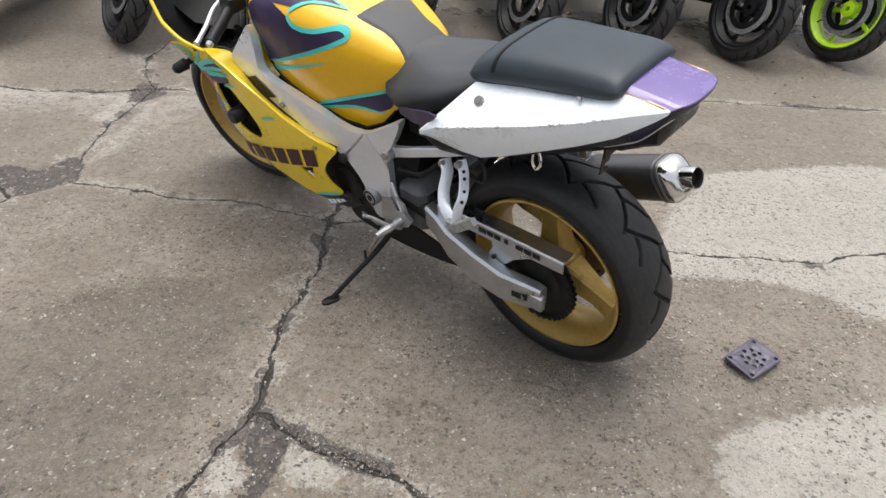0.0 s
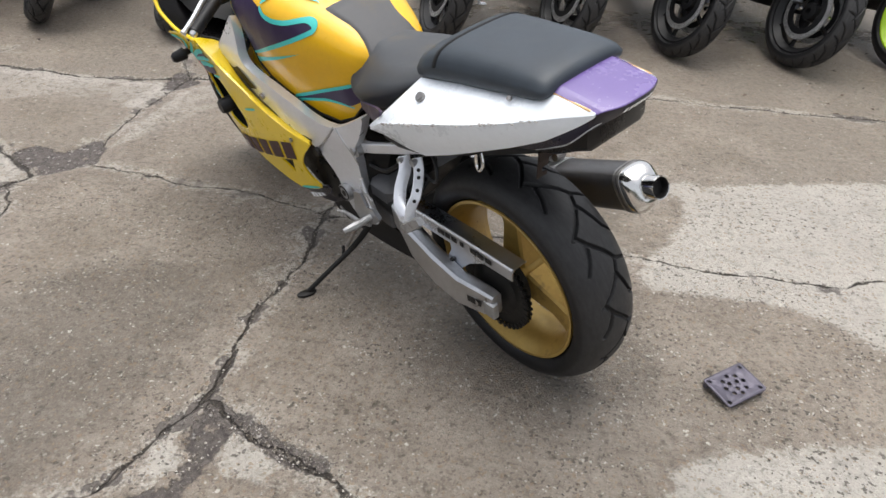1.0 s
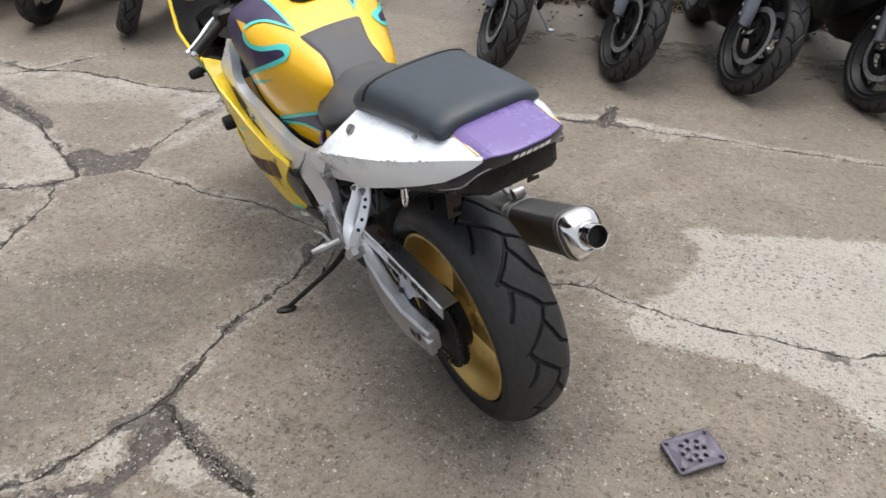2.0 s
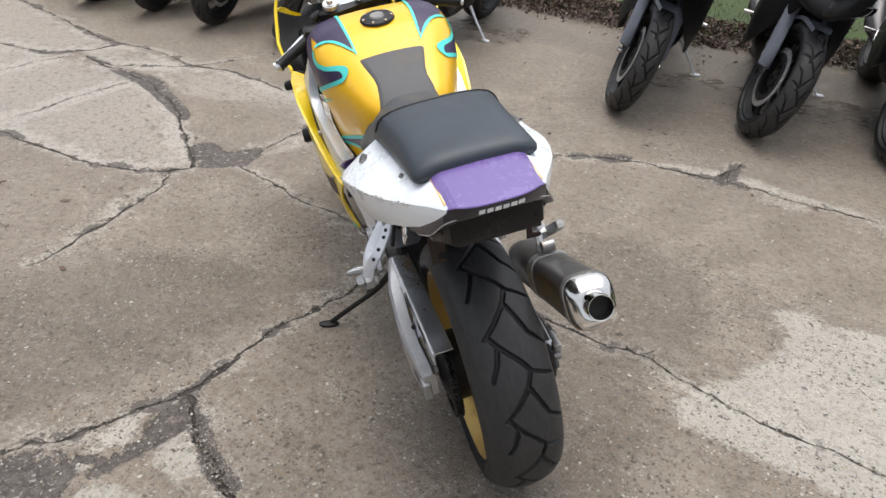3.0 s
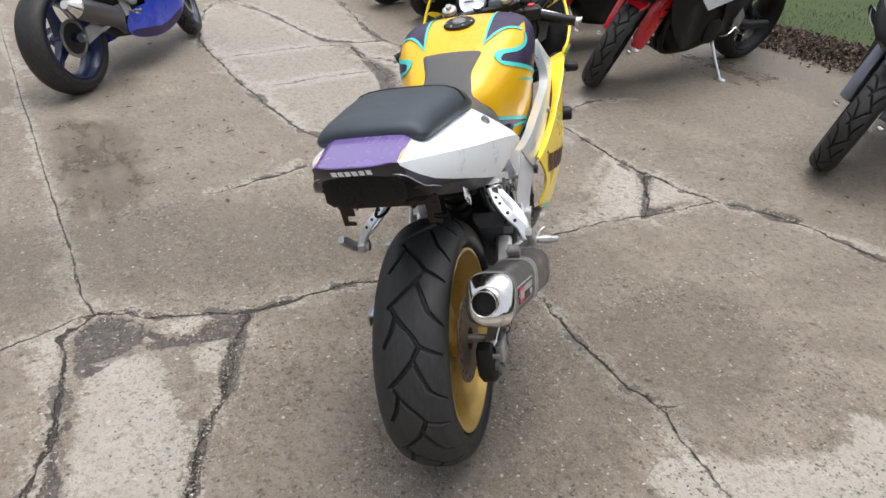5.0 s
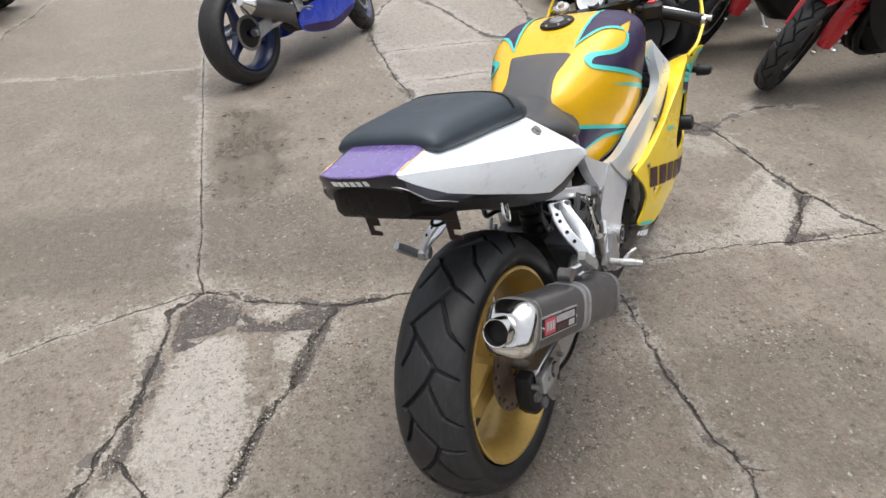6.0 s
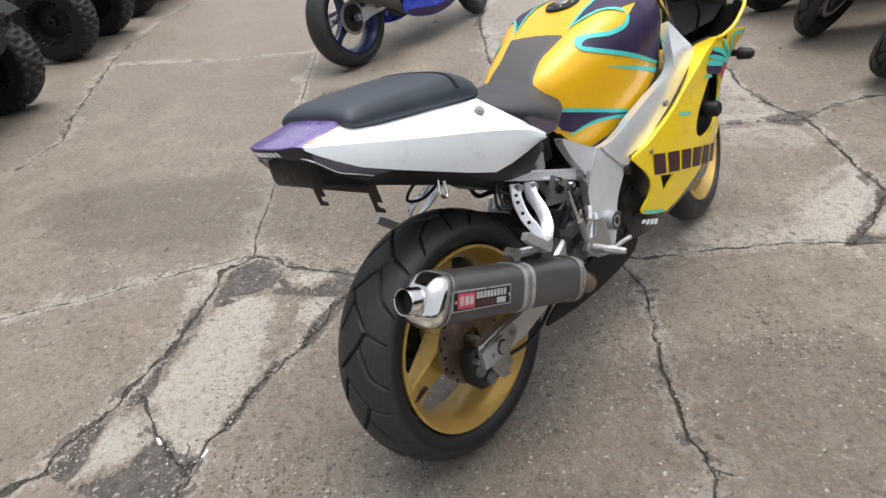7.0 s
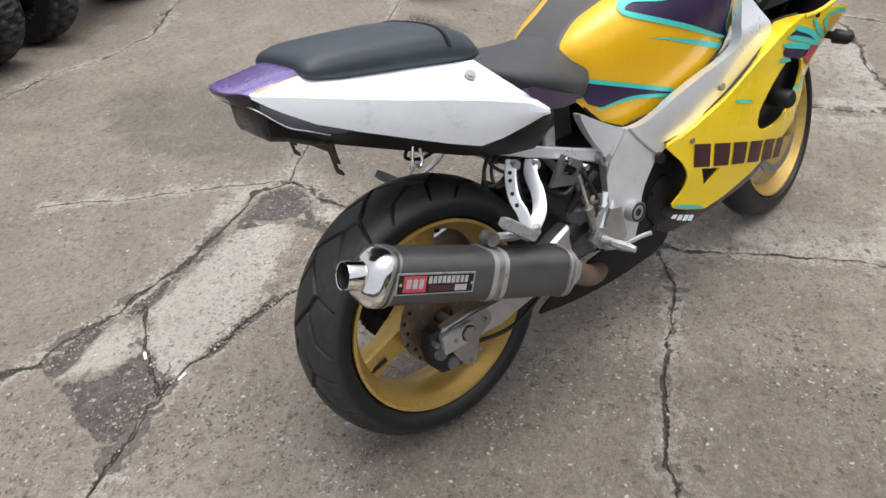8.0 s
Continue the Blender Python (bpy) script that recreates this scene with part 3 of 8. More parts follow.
    # damp and wet stains, with the shade under the parked row painted in
    damp_shade_f = ramp(calc("ADD", field("damp_shade"), calc("MULTIPLY", wob, 0.9)), -0.10, 0.22)
    colour = blend(calc("MULTIPLY", damp_shade_f, 0.45), colour, (0.115, 0.098, 0.078))
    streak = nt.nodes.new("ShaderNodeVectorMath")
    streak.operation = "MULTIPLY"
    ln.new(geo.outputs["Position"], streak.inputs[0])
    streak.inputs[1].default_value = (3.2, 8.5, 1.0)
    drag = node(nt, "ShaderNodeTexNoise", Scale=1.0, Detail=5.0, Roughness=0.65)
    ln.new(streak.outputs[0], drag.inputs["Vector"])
    wet_shade_f = calc("MULTIPLY", ramp(calc("ADD", field("wet_shade"), calc("MULTIPLY", wob, 1.2)), -0.05, 0.30), ramp(drag.outputs["Fac"], 0.40, 0.60, 0.55, 1.0))
    colour = blend(calc("MULTIPLY", wet_shade_f, 0.72), colour, (0.085, 0.066, 0.044))
    # mottle of fines and sand
    n_clot = noise_at(19, 5, 0.7)
    colour = blend(ramp(n_clot, 0.50, 0.72, 0.0, 0.45), colour, (0.13, 0.110, 0.088))
    colour = blend(ramp(n_clot, 0.48, 0.28, 0.0, 0.35), colour, (0.43, 0.39, 0.33))
    colour = blend(ramp(n_small, 0.48, 0.70, 0.0, 0.55), colour, (0.12, 0.102, 0.082))
    colour = blend(ramp(n_small, 0.46, 0.25, 0.0, 0.35), colour, (0.42, 0.385, 0.33))
    colour = blend(ramp(n_cm, 0.52, 0.70, 0.0, 0.60), colour, (0.10, 0.085, 0.068))
    colour = blend(ramp(n_cm, 0.46, 0.28, 0.0, 0.50), colour, (0.46, 0.425, 0.37))
    colour = blend(ramp(n_grit, 0.56, 0.70, 0.0, 0.30), colour, (0.09, 0.078, 0.062))
    colour = blend(calc("MULTIPLY", dry_f, 0.34), colour, (0.56, 0.53, 0.475))
    # stones in the surface
    light, s1 = stones(104, 0.17, 0.42)
    dark, _ = stones(92, 0.24, 0.43)
    tiny, _ = stones(210, 0.34, 0.44)
    tan, _ = stones(95, 0.30, 0.50)
    chip, _ = stones(58, 0.16, 0.30)
    spot = ramp(noise_at(52, 2, 0.5), 0.615, 0.66)
    crowd = calc("MULTIPLY", ramp(noise_at(3.1, 4, 0.6), 0.35, 0.65, 0.25, 1.0), ramp(field("worn"), -0.3, 0.3, 0.35, 1.0))
    colour = blend(calc("MULTIPLY", tan, 0.55), colour, (0.30, 0.21, 0.13))
    colour = blend(calc("MULTIPLY", calc("MULTIPLY", light, crowd), 0.92), colour, (0.64, 0.61, 0.555))
    colour = blend(calc("MULTIPLY", calc("MULTIPLY", tiny, crowd), 0.65), colour, (0.46, 0.43, 0.39))
    colour = blend(calc("MULTIPLY", calc("MULTIPLY", dark, crowd), 0.9), colour, (0.045, 0.038, 0.032))
    colour = blend(calc("MULTIPLY", calc("MULTIPLY", chip, ramp(noise_at(6.5, 3, 0.6), 0.38, 0.58)), 0.9), colour, (0.64, 0.61, 0.55))
    colour = blend(calc("MULTIPLY", calc("MULTIPLY", spot, crowd), 0.80), colour, (0.065, 0.054, 0.044))
    # dark pits and oil spots
    pits = ramp(noise_at(24, 4, 0.6), 0.64, 0.69)
    colour = blend(calc("MULTIPLY", pits, 0.65), colour, (0.07, 0.058, 0.047))
    # dirt and gravel in the broken places
    tar_f = ramp(calc("ADD", field("tar"), calc("MULTIPLY_ADD", wob, 0.55, calc("MULTIPLY", wob_fine, 0.45))), -0.02, 0.06)
    tar_f = calc("MULTIPLY", tar_f, ramp(noise_at(10.5, 4, 0.6), 0.60, 0.64, 1.0, 0.10))
    tar_c = blend(ramp(n_small, 0.35, 0.65), (0.078, 0.066, 0.060), (0.150, 0.129, 0.116))
    tar_c = blend(ramp(n_cm, 0.55, 0.68, 0.0, 0.6), tar_c, (0.28, 0.255, 0.225))
    grit, _ = stones(64, 0.16, 0.44)
    tar_c = blend(calc("MULTIPLY", light, 0.7), tar_c, (0.45, 0.43, 0.40))
    tar_c = blend(calc("MULTIPLY", grit, 0.8), tar_c, (0.48, 0.455, 0.42))
    colour = blend(tar_f, colour, tar_c)
    # the cracks themselves: uneven width, with pockets of grit alongside
    off_line = calc("ABSOLUTE", calc("MULTIPLY_ADD", wob_fine, 0.16, calc("MULTIPLY_ADD", wob, 0.26, field("side"))), 0.0)
    width = calc("MULTIPLY", field("gap"), ramp(noise_at(9, 4, 0.65), 0.34, 0.72, 0.05, 1.25))
    beyond = calc("SUBTRACT", off_line, width)
    here = ramp(field("near"), 0.62, 0.72)
    pocket = calc("MULTIPLY", here, calc("MULTIPLY", ramp(calc("SUBTRACT", beyond, ramp(noise_at(5.5, 4, 0.65), 0.47, 0.66, -0.06, 0.44)), 0.05, -0.04), ramp(field("gap"), 0.040, 0.065)))
    colour = blend(calc("MULTIPLY", pocket, 0.85), colour, tar_c)
    crack_f = calc("MULTIPLY", here, ramp(beyond, 0.025, -0.025))
    colour = blend(calc("MULTIPLY", crack_f, 0.95), colour, blend(calc("MAXIMUM", ramp(n_grit, 0.50, 0.72), ramp(noise_at(15, 4, 0.65), 0.52, 0.64)), (0.044, 0.036, 0.029), (0.19, 0.162, 0.132)))
    ln.new(colour, p.inputs["Base Color"])
    rough = calc("SUBTRACT", ramp(n_mid, 0.3, 0.7, 0.44, 0.60), calc("MULTIPLY_ADD", damp_shade_f, 0.08, calc("MULTIPLY", wet_shade_f, 0.28)))
    rough = calc("MULTIPLY_ADD", dry_f, 0.22, rough)
    ln.new(rough, p.inputs["Roughness"])
    relief = calc("MULTIPLY_ADD", n_small, 0.7, calc("MULTIPLY", n_grit, 0.45))
    relief = calc("MULTIPLY_ADD", n_cm, 0.6, relief)
    relief = calc("ADD", relief, calc("MULTIPLY", calc("ADD", light, tiny), 0.35))
    relief = calc("SUBTRACT", relief, calc("MULTIPLY", crack_f, 2.2))
    relief = calc("SUBTRACT", relief, calc("MULTIPLY", pits, 0.6))
    relief = calc("MULTIPLY_ADD", calc("MAXIMUM", tar_f, pocket), -0.6, relief)
    bump = node(nt, "ShaderNodeBump", Strength=1.0, Distance=0.011)
    ln.new(relief, bump.inputs["Height"])
    ln.new(bump.outputs["Normal"], p.inputs["Normal"])
    return m


CONCRETE = concrete()
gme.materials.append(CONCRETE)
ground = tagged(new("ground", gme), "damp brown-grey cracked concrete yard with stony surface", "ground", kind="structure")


# ---- dull ring, unseen, added to close the place and darken the horizon ----
far = surface("dull_backdrop_green", (0.055, 0.058, 0.045), 0.95, var=0.5, scale=0.4)
ring_pts = [(34 * math.cos(2 * math.pi * i / 96), 34 * math.sin(2 * math.pi * i / 96)) for i in range(96)]
ring_rows = [[(x * k, y * k, z + (1.1 * math.sin(i * 0.7) + 0.6 * math.sin(i * 1.9) if z > 3 else 0)) for i, (x, y) in enumerate(ring_pts)] for z, k in ((-1.0, 1.0), (3.0, 1.0), (5.5, 1.03), (5.5, 1.06), (-1.0, 1.10))]
tagged(part("backdrop", skin(ring_rows, around=True), far, None, "unseen dull dark green ring that dims the horizon"), category="backdrop", kind="structure")


# ---- wheels ----
def make_tyre(R, half, bead, n=96, grooves=0, crown=0.052, knobs=False, phase=0.0, across=110):
    """A tyre turned round y. grooves: how many times the cut pattern repeats round it."""
    m = across if grooves else 22
    prof = [(bead, -half * 0.84), (bead + 0.006, -half * 0.93)]
    prof += [(R - crown + crown * math.cos(b), half * math.sin(b)) for b in np.linspace(-1.72, 1.72, m)]
    prof += [(bead + 0.006, half * 0.93), (bead, half * 0.84), (bead - 0.008, half * 0.6), (bead - 0.008, -half * 0.6)]
    P = np.array(prof)
    th = np.linspace(0, 2 * math.pi, n, endpoint=False)
    u = np.zeros(len(P))
    u[2:2 + m] = np.linspace(-1.72, 1.72, m) / 1.45
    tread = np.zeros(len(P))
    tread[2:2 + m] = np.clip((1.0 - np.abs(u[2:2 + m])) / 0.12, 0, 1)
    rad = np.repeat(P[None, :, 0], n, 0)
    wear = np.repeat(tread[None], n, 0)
    if grooves:
        period = 360 / grooves
        S, B = np.meshgrid(np.degrees(th), u * 1.45, indexing="ij")
        legs = [[(-16.4, -0.38), (-10.3, -0.20), (-4.0, 0.13), (0.0, 0.40), (0.7, 0.47)], [(-10.3, -0.24), (2.2, -0.62), (6.0, -0.98), (8.0, -1.22)],
                [(0.0, 0.40), (4.7, 0.21), (12.3, -0.22), (16.4, -0.40), (18.7, -0.78), (20.0, -1.10)], [(4.9, 0.23), (11.5, 0.36), (17.0, 0.56)]]
        dist = np.full(S.shape, 1.0)
        to_m = math.pi / 180 * R
        for leg in legs:
            for (s0, a0), (s1, a1) in zip(leg, leg[1:]):
                for k in range(-2, grooves + 2):
                    b0, b1 = s0 + phase + k * period, s1 + phase + k * period
                    lo, hi = np.searchsorted(np.degrees(th), (min(b0, b1) - 2.5, max(b0, b1) + 2.5))
                    if hi <= lo:
                        continue
                    ss, uu = (S[lo:hi] - b0) * to_m, (B[lo:hi] - a0) * 0.072
                    ds, du = (b1 - b0) * to_m, (a1 - a0) * 0.072
                    t = np.clip((ss * ds + uu * du) / (ds * ds + du * du), 0, 1)
                    thin = 0.0016 * np.clip(np.abs(B[lo:hi]) - 0.75, 0, 1) / 0.3
                    dist[lo:hi] = np.minimum(dist[lo:hi], np.hypot(ss - t * ds, uu - t * du) + thin)
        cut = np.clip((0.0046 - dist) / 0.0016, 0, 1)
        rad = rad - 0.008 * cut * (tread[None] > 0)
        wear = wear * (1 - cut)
    if knobs:
        k = int(round(2 * math.pi * R / 0.075))
        row = np.floor((u + 1.2) / 0.33)
        phase = (th[:, None] / (2 * math.pi) * k + 0.5 * row[None]) % 1.0
        lane = ((u + 1.2) / 0.33) % 1.0
        on = (phase < 0.62) & (lane[None] > 0.12) & (lane[None] < 0.88) & (np.abs(u[None]) < 1.15)
        rad = rad + np.where(on, 0.016, 0.0) * (np.abs(u[None]) < 1.15)
        wear = wear * on
    V = np.stack([rad * np.cos(th)[:, None], np.repeat(P[None, :, 1], n, 0), rad * np.sin(th)[:, None]], -1).reshape(-1, 3)
    q = len(P)
    idx = np.arange(n * q).reshape(n, q)
    nxt = np.roll(idx, -1, 0)
    F = np.stack([idx, np.roll(idx, -1, 1), np.roll(nxt, -1, 1), nxt], -1).reshape(-1, 4)
    return (V.tolist(), F.tolist()), wear.ravel()


def make_rim(half, r=0.2314, spokes=3, hub=0.045, n=84, thick=1.0):
    """A cast wheel: barrel with flanges, spokes and hub."""
    h = half
    barrel = lathe([(r, h), (r, h * 0.9), (r * 0.955, h * 0.85), (r * 0.915, h * 0.62), (r * 0.885, h * 0.25), (r * 0.885, -h * 0.25), (r * 0.915, -h * 0.62), (r * 0.955, -h * 0.85),
                    (r, -h * 0.9), (r, -h), (r * 0.968, -h), (r * 0.925, -h * 0.75), (r * 0.85, -h * 0.4), (r * 0.845, 0), (r * 0.85, h * 0.4), (r * 0.925, h * 0.75), (r * 0.968, h)], n)
    centre = lathe([(hub, h * 0.75), (hub * 0.6, h * 0.8), (hub * 0.35, h * 0.8), (hub * 0.35, -h * 0.8), (hub * 0.6, -h * 0.8), (hub, -h * 0.75), (hub * 1.15, 0)], 28)
    arms = []
    for k in range(spokes):
        rows = []
        for f, wt, ax in ((0.15, 0.042, 0.036), (0.35, 0.035, 0.030), (0.60, 0.029, 0.022), (0.80, 0.031, 0.024), (0.88, 0.038, 0.027), (0.91, 0.050, 0.028)):
            d, b = f * r, 0.006
            wt, ax = wt * thick, ax * thick
            rows.append([(d, y, z) for y, z in ((ax, wt - b), (ax, -wt + b), (ax - b, -wt), (-ax + b, -wt), (-ax, -wt + b), (-ax, wt - b), (-ax + b, wt), (ax - b, wt))])
        arms.append(moved(skin(rows, around=True, caps=True), pose(0, 0, 0, 0, 360 / spokes * k + 20, 0)))
    return barrel, centre, arms


def make_disc(outer, inner, thick=0.005, holes=10):
    return lathe([(outer, thick / 2), (outer, -thick / 2), (inner, -thick / 2), (inner, thick / 2)], 56)


def wheel(name, root, m, R, half, rim_half, rim_mat, rubber, disc=0.11, sides=(1,), spokes=3, grooves=0, n=96, spoke_thick=1.0, carrier=None, drilled=False, bore=0.27, disc_mat=None, ring=0.80, phase=0.0, across=110):
    """A wheel as a part of its bike: tyre, rim, brake discs and valve below it."""
    tyre, wear = make_tyre(R, half, 0.236, n=n, grooves=grooves, crown=min(0.052, R * 0.17), phase=phase, across=across)
    barrel, centre, arms = make_rim(rim_half, spokes=spokes, thick=spoke_thick)
    w = part(name, barrel, rim_mat, root)
    w.matrix_local = m
    part("hub", centre, rim_mat, w)
    for arm in arms:
        part("spoke", arm, rim_mat, w)
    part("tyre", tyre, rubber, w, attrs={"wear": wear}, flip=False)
    for s in sides:
        part("brake_disc", moved(make_disc(disc, disc * ring), pose(0, s * (rim_half * 0.9), 0)), disc_mat or STEEL, w)
        for i in range(24 if drilled else 0):
            a = 2 * math.pi * i / 24
            rr = disc * (0.86 if i % 2 else 0.94)
            part("disc_hole", moved(tube([(rr * math.cos(a), -0.0034, rr * math.sin(a)), (rr * math.cos(a), 0.0034, rr * math.sin(a))], 0.005, 6), pose(0, s * rim_half * 0.9, 0)), BLACK, w)
        part("disc_carrier", moved(lathe([(disc * 0.82, 0.004), (disc * 0.82, -0.004), (disc * bore, -0.006), (disc * bore, 0.006)], 30), pose(0, s * rim_half * 0.9, 0)), carrier or SOOT, w)
    part("valve_stem", tube([(-0.154, -0.02, -0.135), (-0.124, -0.028, -0.108), (-0.114, -0.030, -0.099)], 0.005, 8), BLACK, w)
    return w


# ---- the yellow bike: x forward from the rear contact, y to its left, z up along its lean ----
BIKE = Matrix.Translation((0.349, 1.612, 0)) @ pose(0, 0, 0, 0, 0, 139.0) @ pose(0, 0, 0, -10.69, 0, 0)
bike = empty("motorcycle", BIKE, "yellow, white and purple sports motorcycle leaning on its side stand", "motorcycle")

rear_wheel = wheel("rear_wheel", bike, pose(0, 0, 0.314, 0, 18, 0), 0.314, 0.0875, 0.0775, GOLD, RUBBER, disc=0.11, sides=(-1,), grooves=11, n=900, drilled=True, phase=148.2, disc_mat=BRONZE, carrier=BRONZE)
tagged(rear_wheel, "gold three-spoke cast wheel")
FRONT = pose(1.385, 0.006, 0.302) @ Matrix.Rotation(radians(9), 4, Vector((-0.407, 0, 0.914)))
front_wheel = wheel("front_wheel", bike, FRONT, 0.302, 0.060, 0.052, GOLD, RUBBER, disc=0.155, sides=(-1, 1), n=120, carrier=GOLD)
tagged(front_wheel, "gold three-spoke cast wheel")

# sprocket and chain on the left
teeth = []
for i in range(90):
    a = 2 * math.pi * i / 90
    teeth.append((0.113 + (0.004 if i % 2 else -0.003), a))
sprocket = skin([[(r * math.cos(a), y, r * math.sin(a)) for r, a in teeth] for y in (0.098, 0.105)], around=True, caps=True)
part("sprocket", moved(sprocket, pose(0, 0, 0.314)), SOOT, bike)
part("sprocket_carrier", moved(lathe([(0.085, 0.100), (0.070, 0.112), (0.045, 0.120), (0.02, 0.122), (0.02, 0.06), (0.085, 0.06)], 30), pose(0, 0, 0.314)), SOOT, bike)
links = []
chain_path = []
for i in range(40):
    a = math.pi / 2 + math.pi * i / 39
    chain_path.append(Vector((0.115 * math.cos(a), 0.101, 0.314 + 0.115 * math.sin(a))))
chain_path = [Vector((0.50 - 0.5 * k / 32, 0.101, 0.432 - 0.003 * k / 32)) for k in range(32)] + chain_path + [Vector((0.5 * k / 32, 0.101, 0.199 + 0.16 * k / 32)) for k in range(1, 33)]
for i in range(0, len(chain_path) - 1):
    a, b = chain_path[i], chain_path[i + 1]
    d = (b - a).normalized()
    up = Vector((-d.z, 0, d.x)) * (0.0075 if i % 2 else 0.0055)
    for y in (-0.008, 0.008) if i % 2 else (-0.005, 0.005):
        o = Vector((0, y, 0))
        links.append(skin([[a + o + up, a + o - up, a + o - up + Vector((0, 0.003, 0)), a + o + up + Vector((0, 0.003, 0))], [b + o + up, b + o - up, b + o - up + Vector((0, 0.003, 0)), b + o + up + Vector((0, 0.003, 0))]], around=True, caps=True))
part("drive_chain", join(*links), SOOT, bike)

# swingarm: a ribbed alloy arm each side, cross piece and axle
for s in (1, -1):
    rows = []
    legs = ((0.345, 0.392, 0.036, 0.134, 0.020), (0.30, 0.382, 0.040, 0.142, 0.022), (0.245, 0.356, 0.047, 0.156, 0.022), (0.15, 0.328, 0.052, 0.162, 0.021), (0.06, 0.312, 0.047, 0.160, 0.020), (-0.03, 0.322, 0.040, 0.153, 0.018), (-0.058, 0.326, 0.032, 0.150, 0.015))
    if s < 0:
        legs = ((0.345, 0.385, 0.036, 0.126, 0.022), (0.30, 0.372, 0.040, 0.132, 0.024), (0.20, 0.335, 0.040, 0.140, 0.022), (0.10, 0.310, 0.036, 0.141, 0.019), (0.03, 0.312, 0.036, 0.140, 0.018), (-0.045, 0.312, 0.030, 0.140, 0.016), (-0.055, 0.312, 0.020, 0.140, 0.012))
    for x, z, hz, y, hy in legs:
        b = hy * 0.35
        rows.append([(x, s * (y + a), z + c) for a, c in ((hy, hz - b), (hy, -hz + b), (hy - b, -hz), (-hy + b, -hz), (-hy, -hz + b), (-hy, hz - b), (-hy + b, hz), (hy - b, hz))])
    part("swingarm_leg", skin(rows, around=True, caps=True), ALU, bike, "brushed aluminium swingarm leg")
    part("swingarm_pivot", tube([(0.545, s * 0.10, 0.385), (0.44, s * 0.112, 0.395), (0.34, s * 0.124, 0.385)], [0.036, 0.036, 0.028], 12), SOOT, bike)
    part("axle_nut", tube([(0, s * 0.150, 0.314), (0, s * 0.176, 0.314)], 0.017, 6), STEEL, bike)
    part("chain_adjuster", box(-0.066, -0.005, s * 0.161 - 0.010, s * 0.161 + 0.010, 0.290, 0.338, 0.003), CAST, bike)
part("swingarm_bridge", box(0.36, 0.46, -0.11, 0.11, 0.36, 0.44, 0.012), CAST, bike)
part("axle", tube([(0, -0.15, 0.314), (0, 0.15, 0.314)], 0.012, 12), STEEL, bike)

# chain guard with printed model marks
guard_top = interp([(-0.105, 0.462), (0.05, 0.463), (0.20, 0.460), (0.30, 0.455)])
rows = []
for x in np.linspace(-0.105, 0.300, 12):
    z, d = guard_top(x), 0.034 + 0.005 * math.sin((x + 0.1) * 6)
    o = 0.010 * (x + 0.105) / 0.405
    rows.append([(x, o + a, z - b) for a, b in ((0.090, 0.004), (0.092, 0.0), (0.132, 0.001), (0.137, 0.006), (0.138, d), (0.135, d), (0.133, 0.007), (0.128, 0.005))])
guard = part("chain_guard", skin(rows, around=True, caps=True), GUARD, bike, "polished steel chain guard with dark lettering marks")
# The brighter silver rod paints the lit edge of the guard.
part("guard_lit_edge", tube([(x, 0.1345 + 0.010 * (x + 0.105) / 0.405, guard_top(x) - 0.003) for x in np.linspace(-0.103, 0.298, 12)], 0.0034, 8), ALLOY, guard)
for x0, x1 in ((0.155, 0.130), (0.127, 0.108), (0.104, 0.084), (0.072, 0.060), (0.036, 0.014), (0.010, -0.012), (-0.016, -0.038)):
    z, y = guard_top((x0 + x1) / 2) - 0.012, 0.1385 + 0.010 * ((x0 + x1) / 2 + 0.105) / 0.405
    part("guard_mark", box(x1, x0, y, y + 0.001, z - 0.014, z, 0.0002), SOOT, guard)
part("guard_bracket", sheet([(0.118, 0.428), (-0.036, 0.438), (0.001, 0.420), (0.043, 0.394), (0.073, 0.362), (0.118, 0.340), (0.132, 0.362), (0.112, 0.40)], lambda x, z: (x, 0.1405 + 0.06 * max(0.0, 0.42 - z), z), 0.004, step=0.05), GUARD, guard)
part("bracket_bolt", tube([(0.108, 0.140, 0.372), (0.108, 0.151, 0.368)], 0.006, 8), SOOT, guard)
axle_plate = part("axle_plate", sheet([(0.056, 0.334), (-0.044, 0.352), (-0.040, 0.300), (0.064, 0.280)], lambda x, z: (x, 0.1725 + 0.08 * min(0.0, x), z), 0.005, step=0.04), STEEL, bike, "dull steel axle plate")
part("axle_slot", sheet([(0.036, 0.322), (-0.026, 0.333), (-0.024, 0.312), (0.040, 0.300)], lambda x, z: (x, 0.1765 + 0.08 * min(0.0, x), z), 0, step=0.04), SOOT, axle_plate)

# rear brake caliper
body_of = ((-0.080, 0.338), (-0.090, 0.300), (-0.088, 0.258), (-0.066, 0.228), (-0.030, 0.220), (0.020, 0.226), (0.046, 0.238), (0.046, 0.272), (0.010, 0.282), (-0.022, 0.292), (-0.044, 0.318), (-0.052, 0.342))
rows = []
for y, k in ((-0.104, 0.88), (-0.110, 1.0), (-0.136, 1.0), (-0.144, 0.93), (-0.150, 0.76)):
    rows.append([(-0.030 + (x + 0.030) * k, y, 0.275 + (z - 0.275) * k) for x, z in body_of])
caliper = part("brake_caliper", skin(rows, around=True, caps=True), SOOT, bike, "grimy black rear brake caliper")
for x, z in ((-0.066, 0.286), (-0.040, 0.248), (0.006, 0.252)):
    part("piston_cap", tube([(x, -0.148, z), (x, -0.156, z)], [0.017, 0.014], 14), GREY_PLASTIC, caliper)
